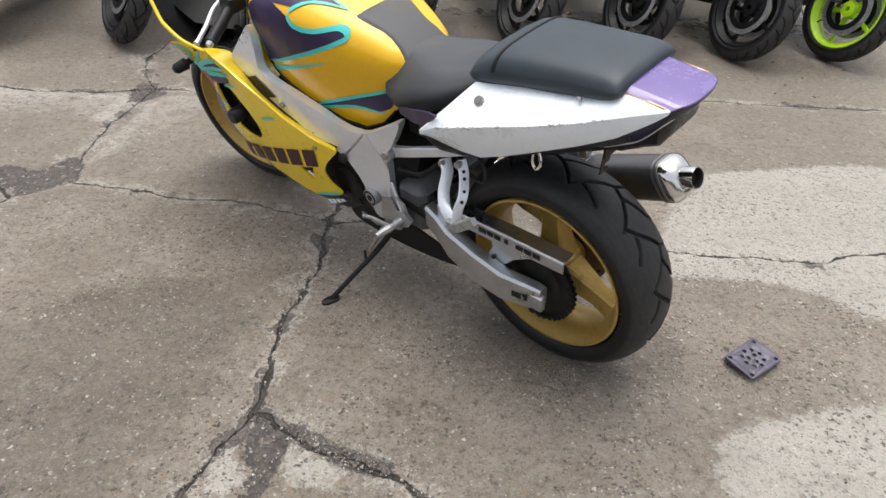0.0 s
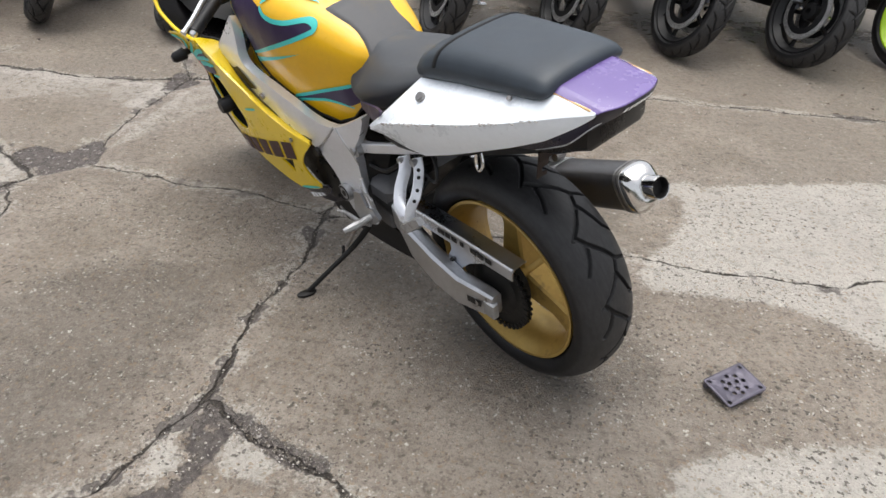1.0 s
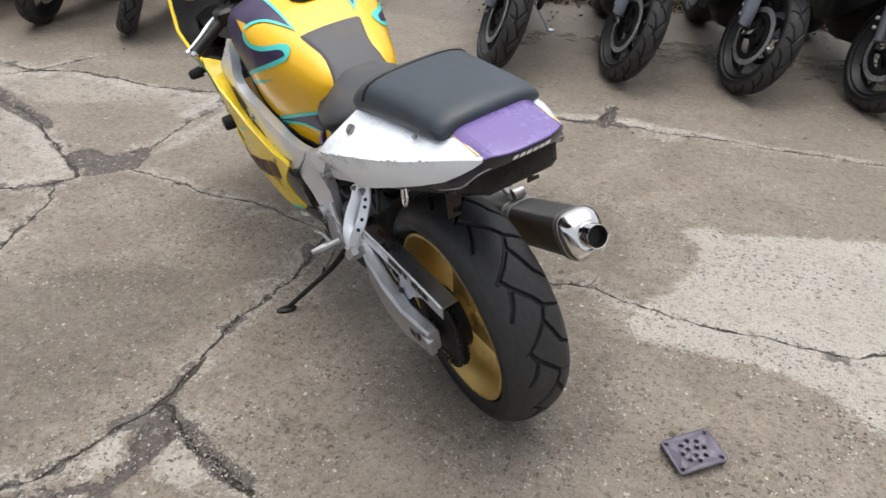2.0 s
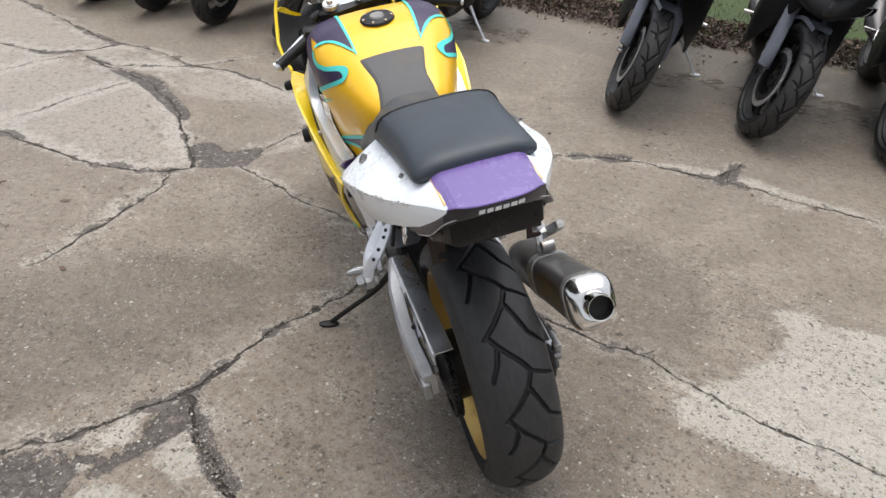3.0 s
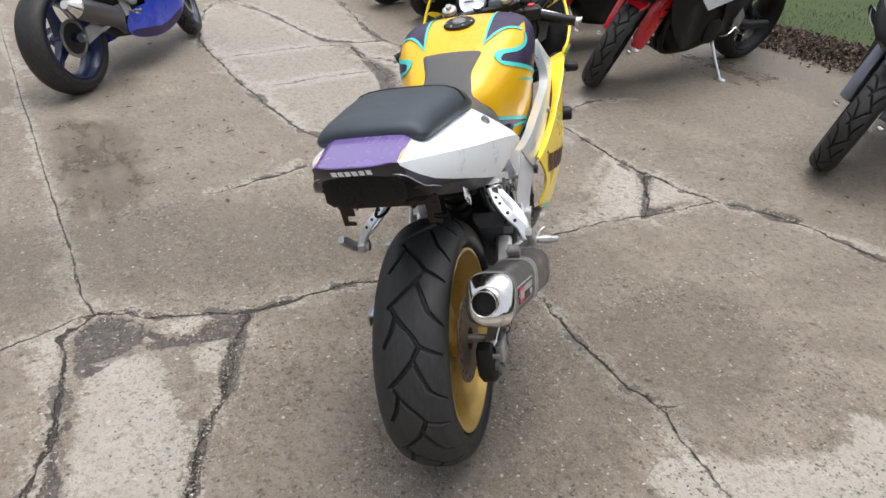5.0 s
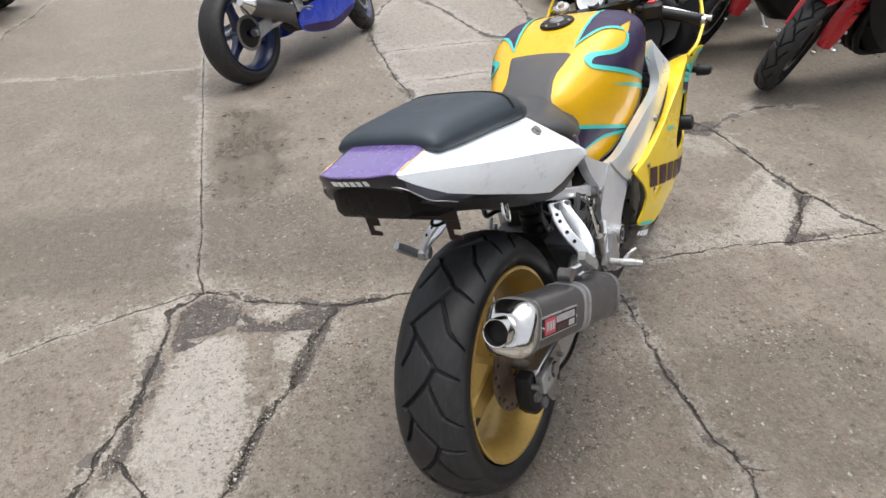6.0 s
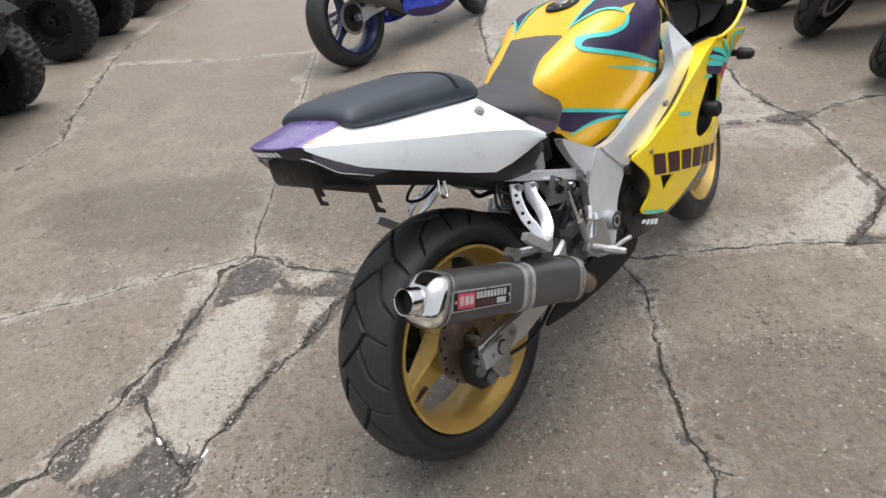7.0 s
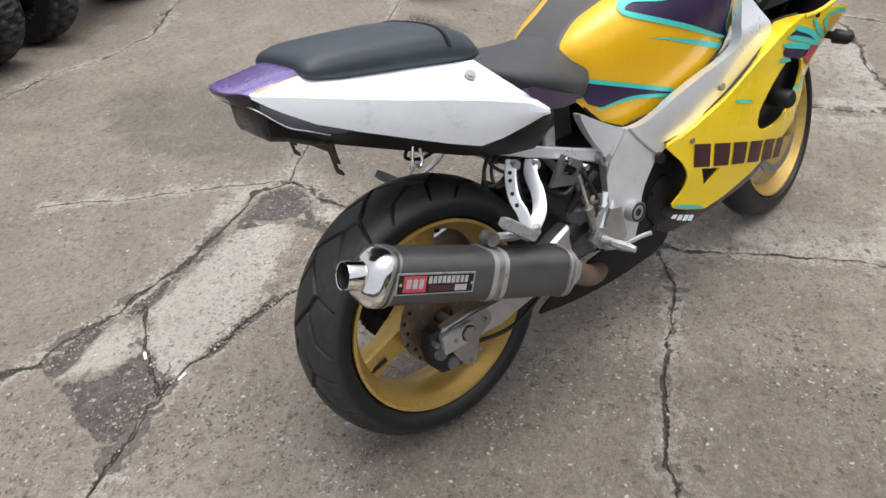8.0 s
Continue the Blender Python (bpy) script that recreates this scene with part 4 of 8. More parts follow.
for x, z in ((-0.076, 0.318), (0.030, 0.250)):
    part("caliper_bolt", tube([(x, -0.146, z), (x, -0.161, z)], 0.007, 6), STEEL, caliper)
part("caliper_arm", tube([(0.030, -0.115, 0.235), (0.052, -0.120, 0.275), (0.045, -0.124, 0.305)], [0.014, 0.013, 0.012], 8), CAST, caliper)
bracket_r = part("caliper_bracket", sheet(curve2([(-0.052, 0.334), (0.0, 0.342), (0.062, 0.340), (0.072, 0.305), (0.034, 0.280), (0.022, 0.240), (-0.004, 0.226), (-0.026, 0.250), (-0.044, 0.290)], 3, True), lambda x, z: (x, -0.160, z), 0.014, step=0.03), STEEL, bike, "cast alloy caliper bracket")
part("bracket_washer", tube([(0, -0.160, 0.314), (0, -0.170, 0.314)], 0.026, 24), STEEL, bracket_r)
part("bracket_recess", tube([(0, -0.170, 0.314), (0, -0.1715, 0.314)], 0.019, 18), SOOT, bracket_r)
for x, z in ((0.002, 0.240), (0.052, 0.318), (-0.036, 0.314)):
    part("bracket_bolt", tube([(x, -0.160, z), (x, -0.173, z)], 0.006, 6), STEEL, bracket_r)
part("brake_hose", tube(smooth_line([(0.03, -0.13, 0.25), (0.14, -0.15, 0.25), (0.26, -0.15, 0.31), (0.36, -0.13, 0.40), (0.42, -0.14, 0.46)]), 0.005, 8), BLACK, bike)

# ---- engine, frame and the parts between ----
rows = []
for x, z0, z1, y in ((0.42, 0.30, 0.52, 0.10), (0.48, 0.27, 0.56, 0.13), (0.60, 0.245, 0.60, 0.155), (0.75, 0.245, 0.60, 0.16), (0.90, 0.27, 0.58, 0.14), (1.02, 0.33, 0.55, 0.10)):
    rows.append([(x, a * y, z0 + (z1 - z0) * c) for a, c in ((1, 0.2), (1, 0.8), (0.8, 1), (-0.8, 1), (-1, 0.8), (-1, 0.2), (-0.7, 0), (0.7, 0))])
part("engine", skin(rows, around=True, caps=True), SOOT, bike, "oily black engine block")
for s in (1, -1):
    part("engine_cover", moved(lathe([(0.001, s * 0.168), (0.05, s * 0.168), (0.066, s * 0.162), (0.070, s * 0.14), (0.001, s * 0.14)], 30, closed=False), pose(0.67, 0, 0.36)), SOOT, bike)
    for k in range(5):
        a = 2 * math.pi * k / 5
        part("cover_bolt", tube([(0.67 + 0.06 * math.cos(a), s * 0.160, 0.36 + 0.06 * math.sin(a)), (0.67 + 0.06 * math.cos(a), s * 0.169, 0.36 + 0.06 * math.sin(a))], 0.006, 6), SOOT, bike)

spar_y = interp([(0.38, 0.150), (0.47, 0.163), (0.56, 0.175), (0.63, 0.202), (0.72, 0.219), (0.82, 0.230), (0.92, 0.234), (1.02, 0.234)])
SPAR = [(0.405, 0.672), (0.46, 0.640), (0.525, 0.604), (0.567, 0.598), (0.605, 0.614), (0.645, 0.634), (0.725, 0.664), (0.80, 0.684), (0.855, 0.700), (0.880, 0.718), (0.891, 0.750), (0.908, 0.785), (0.928, 0.822), (0.940, 0.818), (0.970, 0.778), (0.998, 0.738), (1.005, 0.712), (0.985, 0.680), (0.94, 0.652), (0.873, 0.622), (0.80, 0.590), (0.70, 0.551),
        (0.645, 0.532), (0.615, 0.51), (0.592, 0.48), (0.569, 0.415), (0.558, 0.305), (0.52, 0.295), (0.482, 0.335), (0.474, 0.467), (0.465, 0.548), (0.43, 0.61)]
for s in (1, -1):
    def spar_at(x, z, s=s):
        tuck = 0.32 * max(0.0, z - 0.735) if x > 0.8 else 0.0
        rib = -tuck + 0.004 * math.exp(-((z - 0.62 - (x - 0.7) * 0.33) / 0.035) ** 2) - 0.10 * max(0.0, 0.53 - 0.9 * (x - 0.53) - z) * (1.0 if z < 0.56 else 0.0)
        return (x, s * (spar_y(x) + rib - 0.35 * max(0, 0.40 - z) * 0.2 + 0.012 * max(0, 0.52 - z) / 0.2), z)
    part("frame_spar", sheet([(p.x, p.y) for p in smooth_line([(*p, 0) for p in SPAR], 3, closed=True)], spar_at, 0.028, step=0.02), ALLOY, bike, "silver twin-spar aluminium frame")
    if s > 0:
        part("warning_label", sheet([(0.825, 0.646), (0.905, 0.692), (0.945, 0.676), (0.868, 0.632)], lambda x, z: Vector(spar_at(x, z, 1)) + Vector((0, 0.0025, 0)), 0, step=0.02), SOOT, bike, "worn black label")
    part("frame_weld", tube([Vector(spar_at(x, z)) for x, z in ((0.536, 0.600), (0.560, 0.570), (0.590, 0.535), (0.612, 0.512))], 0.0035, 8), ALU, bike)
    part("frame_weld", tube([Vector(spar_at(x, z)) for x, z in ((0.525, 0.603), (0.500, 0.570), (0.478, 0.540), (0.470, 0.50))], 0.0025, 8), ALU, bike)
    part("pivot_bolt", tube([(0.545, s * 0.160, 0.382), (0.545, s * 0.184, 0.382)], 0.027, 24), CAST, bike)
    part("pivot_ring", moved(lathe([(0.019, s * 0.1835), (0.019, s * 0.1855), (0.024, s * 0.1855), (0.024, s * 0.1835)], 24), pose(0.545, 0, 0.382)), SOOT, bike)
    part("pivot_bolt_bore", tube([(0.545, s * 0.183, 0.382), (0.545, s * 0.1855, 0.382)], 0.010, 12), SOOT, bike)
    part("frame_bolt", join(tube([(0.806, s * 0.222, 0.6265), (0.806, s * 0.239, 0.6265)], 0.009, 12)), STEEL, bike)
    part("engine_mount_bolt", tube([(0.612, s * 0.196, 0.505), (0.612, s * 0.206, 0.505)], 0.014, 18), SOOT, bike)
    # subframe rail
    rail = []
    for x, y, z, hz in ((0.480, 0.132, 0.546, 0.017), (0.40, 0.137, 0.578, 0.015), (0.26, 0.132, 0.634, 0.014), (0.12, 0.120, 0.692, 0.013)):
        rail.append([(x, s * (y + a), z + c) for a, c in ((0.009, hz - 0.003), (0.009, -hz + 0.003), (0.006, -hz), (-0.006, -hz), (-0.009, -hz + 0.003), (-0.009, hz - 0.003), (-0.006, hz), (0.006, hz))])
    part("subframe_rail", skin(rail, around=True, caps=True), ALLOY, bike, "bare aluminium subframe rail")
    part("rail_clamp", join(tube([(0.470, s * 0.120, 0.550), (0.470, s * 0.160, 0.550)], 0.020, 16), tube([(0.470, s * 0.160, 0.550), (0.470, s * 0.168, 0.550)], 0.011, 6)), CAST, bike)
    # rider's footrest hanger and peg
    part("footrest_hanger", sheet([(0.485, 0.42), (0.50, 0.34), (0.47, 0.315), (0.40, 0.345), (0.375, 0.375), (0.40, 0.40), (0.43, 0.39), (0.45, 0.43)], lambda x, z, s=s: (x, s * 0.185, z), 0.012), ALU, bike)
    part("footrest_peg", join(tube([(0.415, s * 0.185, 0.365), (0.418, s * 0.215, 0.362)], 0.011, 10), tube([(0.418, s * 0.212, 0.362), (0.424, s * 0.235, 0.359), (0.432, s * 0.268, 0.355)], [0.010, 0.013, 0.008], 8)), CAST, bike, "worn bare aluminium footrest peg")
    part("foot_lever", tube(smooth_line([(0.41, s * 0.195, 0.345), (0.46, s * 0.198, 0.330), (0.53, s * 0.20, 0.325), (0.555, s * 0.215, 0.33)]), 0.006, 8), CAST, bike)
    part("heel_guard", sheet([(0.43, 0.435), (0.405, 0.42), (0.385, 0.36), (0.40, 0.355), (0.43, 0.40), (0.455, 0.445)], lambda x, z, s=s: (x, s * 0.178, z), 0.006), CAST, bike)
    # passenger footrest: two legs, peg folded
    for name, pts, w in (("passenger_bracket", [(0.206, 0.138, 0.634), (0.184, 0.155, 0.606), (0.162, 0.186, 0.574), (0.160, 0.210, 0.545), (0.156, 0.222, 0.515)], 0.0125), ("bracket_leg", [(0.262, 0.138, 0.614), (0.240, 0.156, 0.594), (0.228, 0.186, 0.560), (0.205, 0.210, 0.532), (0.172, 0.222, 0.512)], 0.0150)):
        line = smooth_line([(x, s * y, z) for x, y, z in pts], 5)
        rows = []
        for i, p in enumerate(line):
            d = (line[min(i + 1, len(line) - 1)] - line[max(i - 1, 0)]).normalized()
            out = Vector((-0.75, s * 0.66, 0))
            out = (out - d * d.dot(out)).normalized()
            q = d.cross(out)
            rows.append([p + q * a * w + out * b * 0.0045 for a, b in ((1, 0.5), (0.8, 1), (-0.8, 1), (-1, 0.5), (-1, -0.5), (-0.8, -1), (0.8, -1), (1, -0.5))])
        leg = part(name, skin(rows, around=True, caps=True), ALLOY, bike, "drilled aluminium passenger footrest bracket")
        if name == "passenger_bracket":
            for i in (4, 6, 9, 12):
                p, d = line[i], (line[i + 1] - line[i - 1]).normalized()
                out = Vector((-0.75, s * 0.66, 0))
                out = (out - d * d.dot(out)).normalized()
                part("bracket_hole", tube([p - out * 0.0052, p + out * 0.0052], 0.0046, 10), SOOT, leg)
    for x, z in ((0.206, 0.626), (0.262, 0.606)):
        part("bracket_bolt", tube([(x, s * 0.140, z), (x, s * 0.156, z)], 0.010, 10), CAST, bike)
    hinge = part("peg_hinge", join(box(0.140, 0.184, min(s * 0.208, s * 0.236), max(s * 0.208, s * 0.236), 0.494, 0.520, 0.004), tube([(0.152, s * 0.200, 0.507), (0.152, s * 0.246, 0.507)], 0.011, 12)), CAST, bike)
    flat = []
    for f, w in ((0.0, 0.009), (0.12, 0.013), (0.85, 0.013), (1.0, 0.009)):
        c = Vector((0.158, s * 0.238, 0.503)).lerp(Vector((0.078, s * 0.242, 0.572)), f)
        flat.append([c + Vector((0.65 * a, s * b, 0.76 * a)) for a, b in ((w, 0.004), (w * 0.8, 0.008), (-w * 0.8, 0.008), (-w, 0.004), (-w, -0.004), (-w * 0.8, -0.008), (w * 0.8, -0.008), (w, -0.004))])
    part("passenger_peg", skin(flat, around=True, caps=True), CAST, hinge, "folded bare aluminium passenger peg")

# shock, linkage, hoses and wiring between frame and wheel
part("shock_absorber", join(tube([(0.36, 0, 0.66), (0.40, 0, 0.36)], 0.022, 16), *[tube([(0.362 + 0.004 * k, 0, 0.62 - 0.03 * k), (0.364 + 0.004 * k, 0, 0.605 - 0.03 * k)], 0.036, 16) for k in range(7)]), SOOT, bike)
part("shock_reservoir", tube([(0.345, -0.10, 0.60), (0.38, -0.11, 0.54)], 0.022, 14), CAST, bike)
part("brake_fluid_bottle", tube([(0.325, -0.125, 0.625), (0.325, -0.125, 0.66), (0.325, -0.125, 0.675)], [0.017, 0.019, 0.016], 14), CAST, bike)
part("brake_master_cylinder", join(tube([(0.435, -0.165, 0.44), (0.425, -0.165, 0.36)], 0.011, 10), tube([(0.437, -0.165, 0.47), (0.435, -0.165, 0.44)], 0.006, 8)), STEEL, bike)
for pts, r in (([(0.33, -0.12, 0.62), (0.36, -0.13, 0.56), (0.40, -0.15, 0.53), (0.43, -0.16, 0.46)], 0.006), ([(0.28, -0.10, 0.56), (0.34, -0.14, 0.50), (0.40, -0.14, 0.52), (0.46, -0.12, 0.47)], 0.008),
               ([(0.30, 0.10, 0.58), (0.36, 0.13, 0.52), (0.44, 0.13, 0.50), (0.50, 0.10, 0.46)], 0.007), ([(0.24, -0.12, 0.60), (0.19, -0.14, 0.61), (0.16, -0.12, 0.645), (0.21, -0.10, 0.66)], 0.004),
               ([(0.24, -0.12, 0.61), (0.15, -0.15, 0.595), (0.17, -0.12, 0.64), (0.26, -0.10, 0.64)], 0.004), ([(0.35, -0.14, 0.45), (0.40, -0.15, 0.50), (0.44, -0.15, 0.52)], 0.009)):
    part("hose", tube(smooth_line(pts, 8), r, 8), BLACK, bike)
tri_plate = part("reservoir_bracket", sheet([(0.30, 0.535), (0.345, 0.600), (0.405, 0.560), (0.425, 0.470), (0.395, 0.455), (0.375, 0.515)], lambda x, z: (x, -0.150, z), 0.010, holes=([(0.335, 0.555), (0.355, 0.575), (0.385, 0.550), (0.375, 0.535)],), step=0.04), GREY_PLASTIC, bike, "black triangular bracket with bright bolts")
for x, z in ((0.350, 0.585), (0.402, 0.550), (0.410, 0.470)):
    part("bracket_bolt", tube([(x, -0.154, z), (x, -0.166, z)], 0.008, 8), CHROME, tri_plate)
part("brake_push_rod", tube([(0.372, -0.165, 0.545), (0.388, -0.170, 0.455)], 0.005, 8), CHROME, bike)
part("brake_cylinder", join(tube([(0.388, -0.172, 0.455), (0.392, -0.172, 0.435)], 0.012, 12), tube([(0.392, -0.172, 0.435), (0.400, -0.172, 0.390)], 0.009, 12), tube([(0.400, -0.172, 0.392), (0.404, -0.172, 0.362)], 0.014, 12)), STEEL, bike, "steel rear brake cylinder")
for s in (1, -1):
    for a, b in (((0.405, 0.362), (0.452, 0.470)), ((0.440, 0.350), (0.470, 0.440)), ((0.395, 0.352), (0.480, 0.345))):
        part("hanger_strut", tube([(a[0], s * 0.178, a[1]), (b[0], s * 0.168, b[1])], 0.0075, 8, flat=0.7), ALLOY, bike)
    part("seat_cable", tube(smooth_line([(0.23, s * 0.11, 0.66), (0.15, s * 0.13, 0.655), (0.12, s * 0.15, 0.615), (0.17, s * 0.14, 0.600), (0.25, s * 0.12, 0.635)], 7), 0.0045, 8), BLACK, bike)
part("engine_casing", box(0.36, 0.47, -0.145, 0.145, 0.30, 0.46, 0.02), GREY_PLASTIC, bike)
part("reservoir_cap", tube([(0.325, -0.125, 0.675), (0.325, -0.125, 0.690)], 0.018, 16), GREY_PLASTIC, bike)
part("battery_box", box(0.22, 0.44, -0.10, 0.10, 0.60, 0.76, 0.015), SOOT, bike)
part("inner_mudguard", skin([[(0.314 * 1.08 * math.cos(a), y, 0.314 + 0.314 * 1.08 * math.sin(a) + dz) for y, dz in ((-0.075, -0.03), (-0.06, 0), (0.06, 0), (0.075, -0.03))] for a in np.linspace(0.30, 0.66, 12)]), BLACK, bike)

# side stand on the left
FOOT = BIKE.inverted() @ Vector((-0.345, 1.712, 0.0))
ankle = BIKE.inverted() @ Vector((-0.338, 1.718, 0.014))
part("side_stand", tube(smooth_line([(0.49, 0.13, 0.29), (0.53, 0.20, 0.20), Vector((0.53, 0.20, 0.20)).lerp(ankle, 0.6), ankle], 4), [0.011, 0.010, 0.010, 0.0095, 0.009, 0.0085, 0.008, 0.008, 0.008, 0.008, 0.008, 0.008, 0.008], 10), SOOT, bike, "black steel side stand")
part("stand_foot", moved(skin([[(0.032 * math.cos(a) * f, 0.015 * math.sin(a) * f, z) for a in np.linspace(0, 2 * math.pi, 14, endpoint=False)] for z, f in ((0.001, 0.9), (0.004, 1.0), (0.009, 1.0), (0.013, 0.6))], around=True, caps=True), Matrix.Translation(FOOT) @ BIKE.to_3x3().inverted().to_4x4() @ pose(0, 0, 0, 0, 0, 40)), SOOT, bike)
part("stand_tang", tube([(0.555, 0.235, 0.165), (0.58, 0.215, 0.175)], 0.005, 8), SOOT, bike)
part("stand_spring", tube([(0.50, 0.145, 0.33), (0.545, 0.22, 0.20)], 0.006, 8), STEEL, bike)
part("gear_linkage", tube([(0.42, 0.20, 0.35), (0.52, 0.19, 0.30), (0.60, 0.18, 0.30)], 0.004, 8), STEEL, bike)

# ---- exhaust ----
EXA, EXB = Vector((-0.200, -0.191, 0.563)), Vector((0.240, -0.208, 0.372))
ex_dir = (EXB - EXA).normalized()
ex_side = Vector((0, -1, 0)) - ex_dir * (-ex_dir.y)
ex_side.normalize()
ex_up = ex_side.cross(ex_dir)
if ex_up.z < 0:
    ex_up = -ex_up


def can_ring(d, k=1.0, w=0.051, h=0.0535):
    """A rounded eight-sided section of the silencer, d metres from its rear end."""
    c, pts = EXA + ex_dir * d, []
    for i in range(40):
        a = 2 * math.pi * i / 40
        r = (abs(math.cos(a)) ** 3.2 + abs(math.sin(a)) ** 3.2) ** (-1 / 3.2)
        pts.append(c + ex_side * (math.cos(a) * r * w * k) + ex_up * (math.sin(a) * r * h * k))
    return pts


LEN = (EXB - EXA).length
muffler = part("muffler", skin([can_ring(0.004, 0.96), can_ring(0.006), can_ring(LEN * 0.5), can_ring(LEN)], around=True, caps=True), CARBON, bike, "dark grey oval silencer sleeve")
SLANT = 0.20


def cap_ring(d, k):
    """A section of the silencer's rear cap: its lower edge lies further back."""
    c = EXA + ex_dir * d
    return [p + ex_dir * (SLANT * (p - c).dot(ex_up)) for p in can_ring(d, k)]


part("end_cap", skin([cap_ring(0.012, 1.02), cap_ring(-0.004, 1.03), cap_ring(-0.008, 0.99), cap_ring(-0.014, 0.93), cap_ring(-0.027, 0.66), cap_ring(-0.029, 0.56)], around=True, caps=True), CHROME, muffler, "polished steel end cap")
part("front_cap", skin([can_ring(LEN - 0.012, 1.03), can_ring(LEN + 0.004, 1.03), can_ring(LEN + 0.012, 0.90), can_ring(LEN + 0.034, 0.66), can_ring(LEN + 0.050, 0.50)], around=True, caps=True), CAST, muffler)
for d in (0.006, 0.018):
    part("cap_band", skin([cap_ring(d, 1.0), cap_ring(d, 1.055), cap_ring(d + 0.006, 1.055), cap_ring(d + 0.006, 1.0)], around=True), STEEL, muffler)
for d in (LEN - 0.018, LEN - 0.006):
    part("cap_band", skin([can_ring(d, 1.0), can_ring(d, 1.055), can_ring(d + 0.005, 1.055), can_ring(d + 0.005, 1.0)], around=True), STEEL, muffler)
for a in (0.9, 2.4, 3.9, 5.4):
    q = EXA + ex_dir * 0.004 + (ex_side * math.cos(a) * 0.052 + ex_up * math.sin(a) * 0.054) * 1.06
    part("cap_rivet", tube([q, q + (ex_side * math.cos(a) + ex_up * math.sin(a)) * 0.003], 0.004, 8), STEEL, muffler)
tipc = EXA + ex_dir * -0.024 + ex_up * 0.002
tip_rows = []
for d, r in ((0.0, 0.0275), (-0.034, 0.0280), (-0.037, 0.0270), (-0.036, 0.0252), (-0.026, 0.0250), (-0.016, 0.0245)):
    tip_rows.append([tipc + ex_dir * d + ex_side * math.cos(a) * r + ex_up * math.sin(a) * r for a in np.linspace(0, 2 * math.pi, 28, endpoint=False)])
part("tail_pipe", skin(tip_rows, around=True), CHROME, muffler, "polished round tail pipe")
core_rows = []
for d, r in ((-0.033, 0.0250), (-0.031, 0.0240), (-0.017, 0.0235), (-0.0165, 0.012), (-0.016, 0.001)):
    core_rows.append([tipc + ex_dir * d + ex_side * math.cos(a) * r + ex_up * math.sin(a) * r for a in np.linspace(0, 2 * math.pi, 28, endpoint=False)])
part("pipe_core", skin(core_rows, around=True), SOOT, muffler, "sooty black pipe bore", flip=False)
for d, w in ((0.250, 0.012), (0.277, 0.012)):
    part("muffler_clamp", skin([can_ring(d, 1.0), can_ring(d, 1.045), can_ring(d + w, 1.045), can_ring(d + w, 1.0)], around=True), CAST, muffler)
part("clamp_strap", skin([can_ring(0.255, 1.0), can_ring(0.255, 1.025), can_ring(0.285, 1.025), can_ring(0.285, 1.0)], around=True), STEEL, muffler)
part("hanger_bolt", tube([EXA + ex_dir * 0.262 + ex_up * 0.074 - ex_side * 0.012, EXA + ex_dir * 0.262 + ex_up * 0.074 + ex_side * 0.018], 0.015, 20), STEEL, bike, "round silencer hanger bolt")
part("muffler_hanger", tube([EXA + ex_dir * 0.27 + ex_up * 0.07 - ex_side * 0.01, (0.130, -0.205, 0.505), (0.152, -0.212, 0.505)], 0.011, 8), ALU, bike)


def on_can(d, h, off):
    return EXA + ex_dir * d + ex_side * (0.051 + off) + ex_up * h


def can_plate(d0, d1, h0, h1, off, material, name):
    part(name, skin([[on_can(d, h0, 0), on_can(d, h0, off), on_can(d, h1, off), on_can(d, h1, 0)] for d in (d0, d1)], around=True, caps=True), material, muffler)


can_plate(0.020, 0.200, -0.021, 0.021, 0.0035, CAST, "badge_plate")
can_plate(0.024, 0.196, -0.018, 0.018, 0.0045, SOOT, "badge_field")
can_plate(0.035, 0.085, -0.015, 0.016, 0.0055, BADGE_RED, "badge_block")
for k in range(3):
    can_plate(0.041 + 0.014 * k, 0.051 + 0.014 * k, -0.008, 0.010, 0.0062, FADED, "badge_mark")
for k in range(9):
    can_plate(0.090 + 0.0105 * k, 0.0975 + 0.0105 * k, 0.001, 0.015, 0.0056, FADED, "badge_letter_bar")
can_plate(0.092, 0.150, -0.015, -0.003, 0.0055, LETTER, "badge_stripe")
can_plate(0.153, 0.181, -0.015, -0.003, 0.0056, FADED, "badge_stripe")
for d in (0.028, 0.192):
    part("badge_rivet", tube([on_can(d, 0, 0.003), on_can(d, 0, 0.0065)], 0.0035, 8), CHROME, muffler)
part("link_pipe", tube(smooth_line([EXB + ex_dir * 0.04, (0.33, -0.19, 0.31), (0.43, -0.13, 0.24), (0.55, -0.06, 0.20), (0.8, 0, 0.19)], 6), 0.027, 16), BRONZE, bike, "heat-stained link pipe")

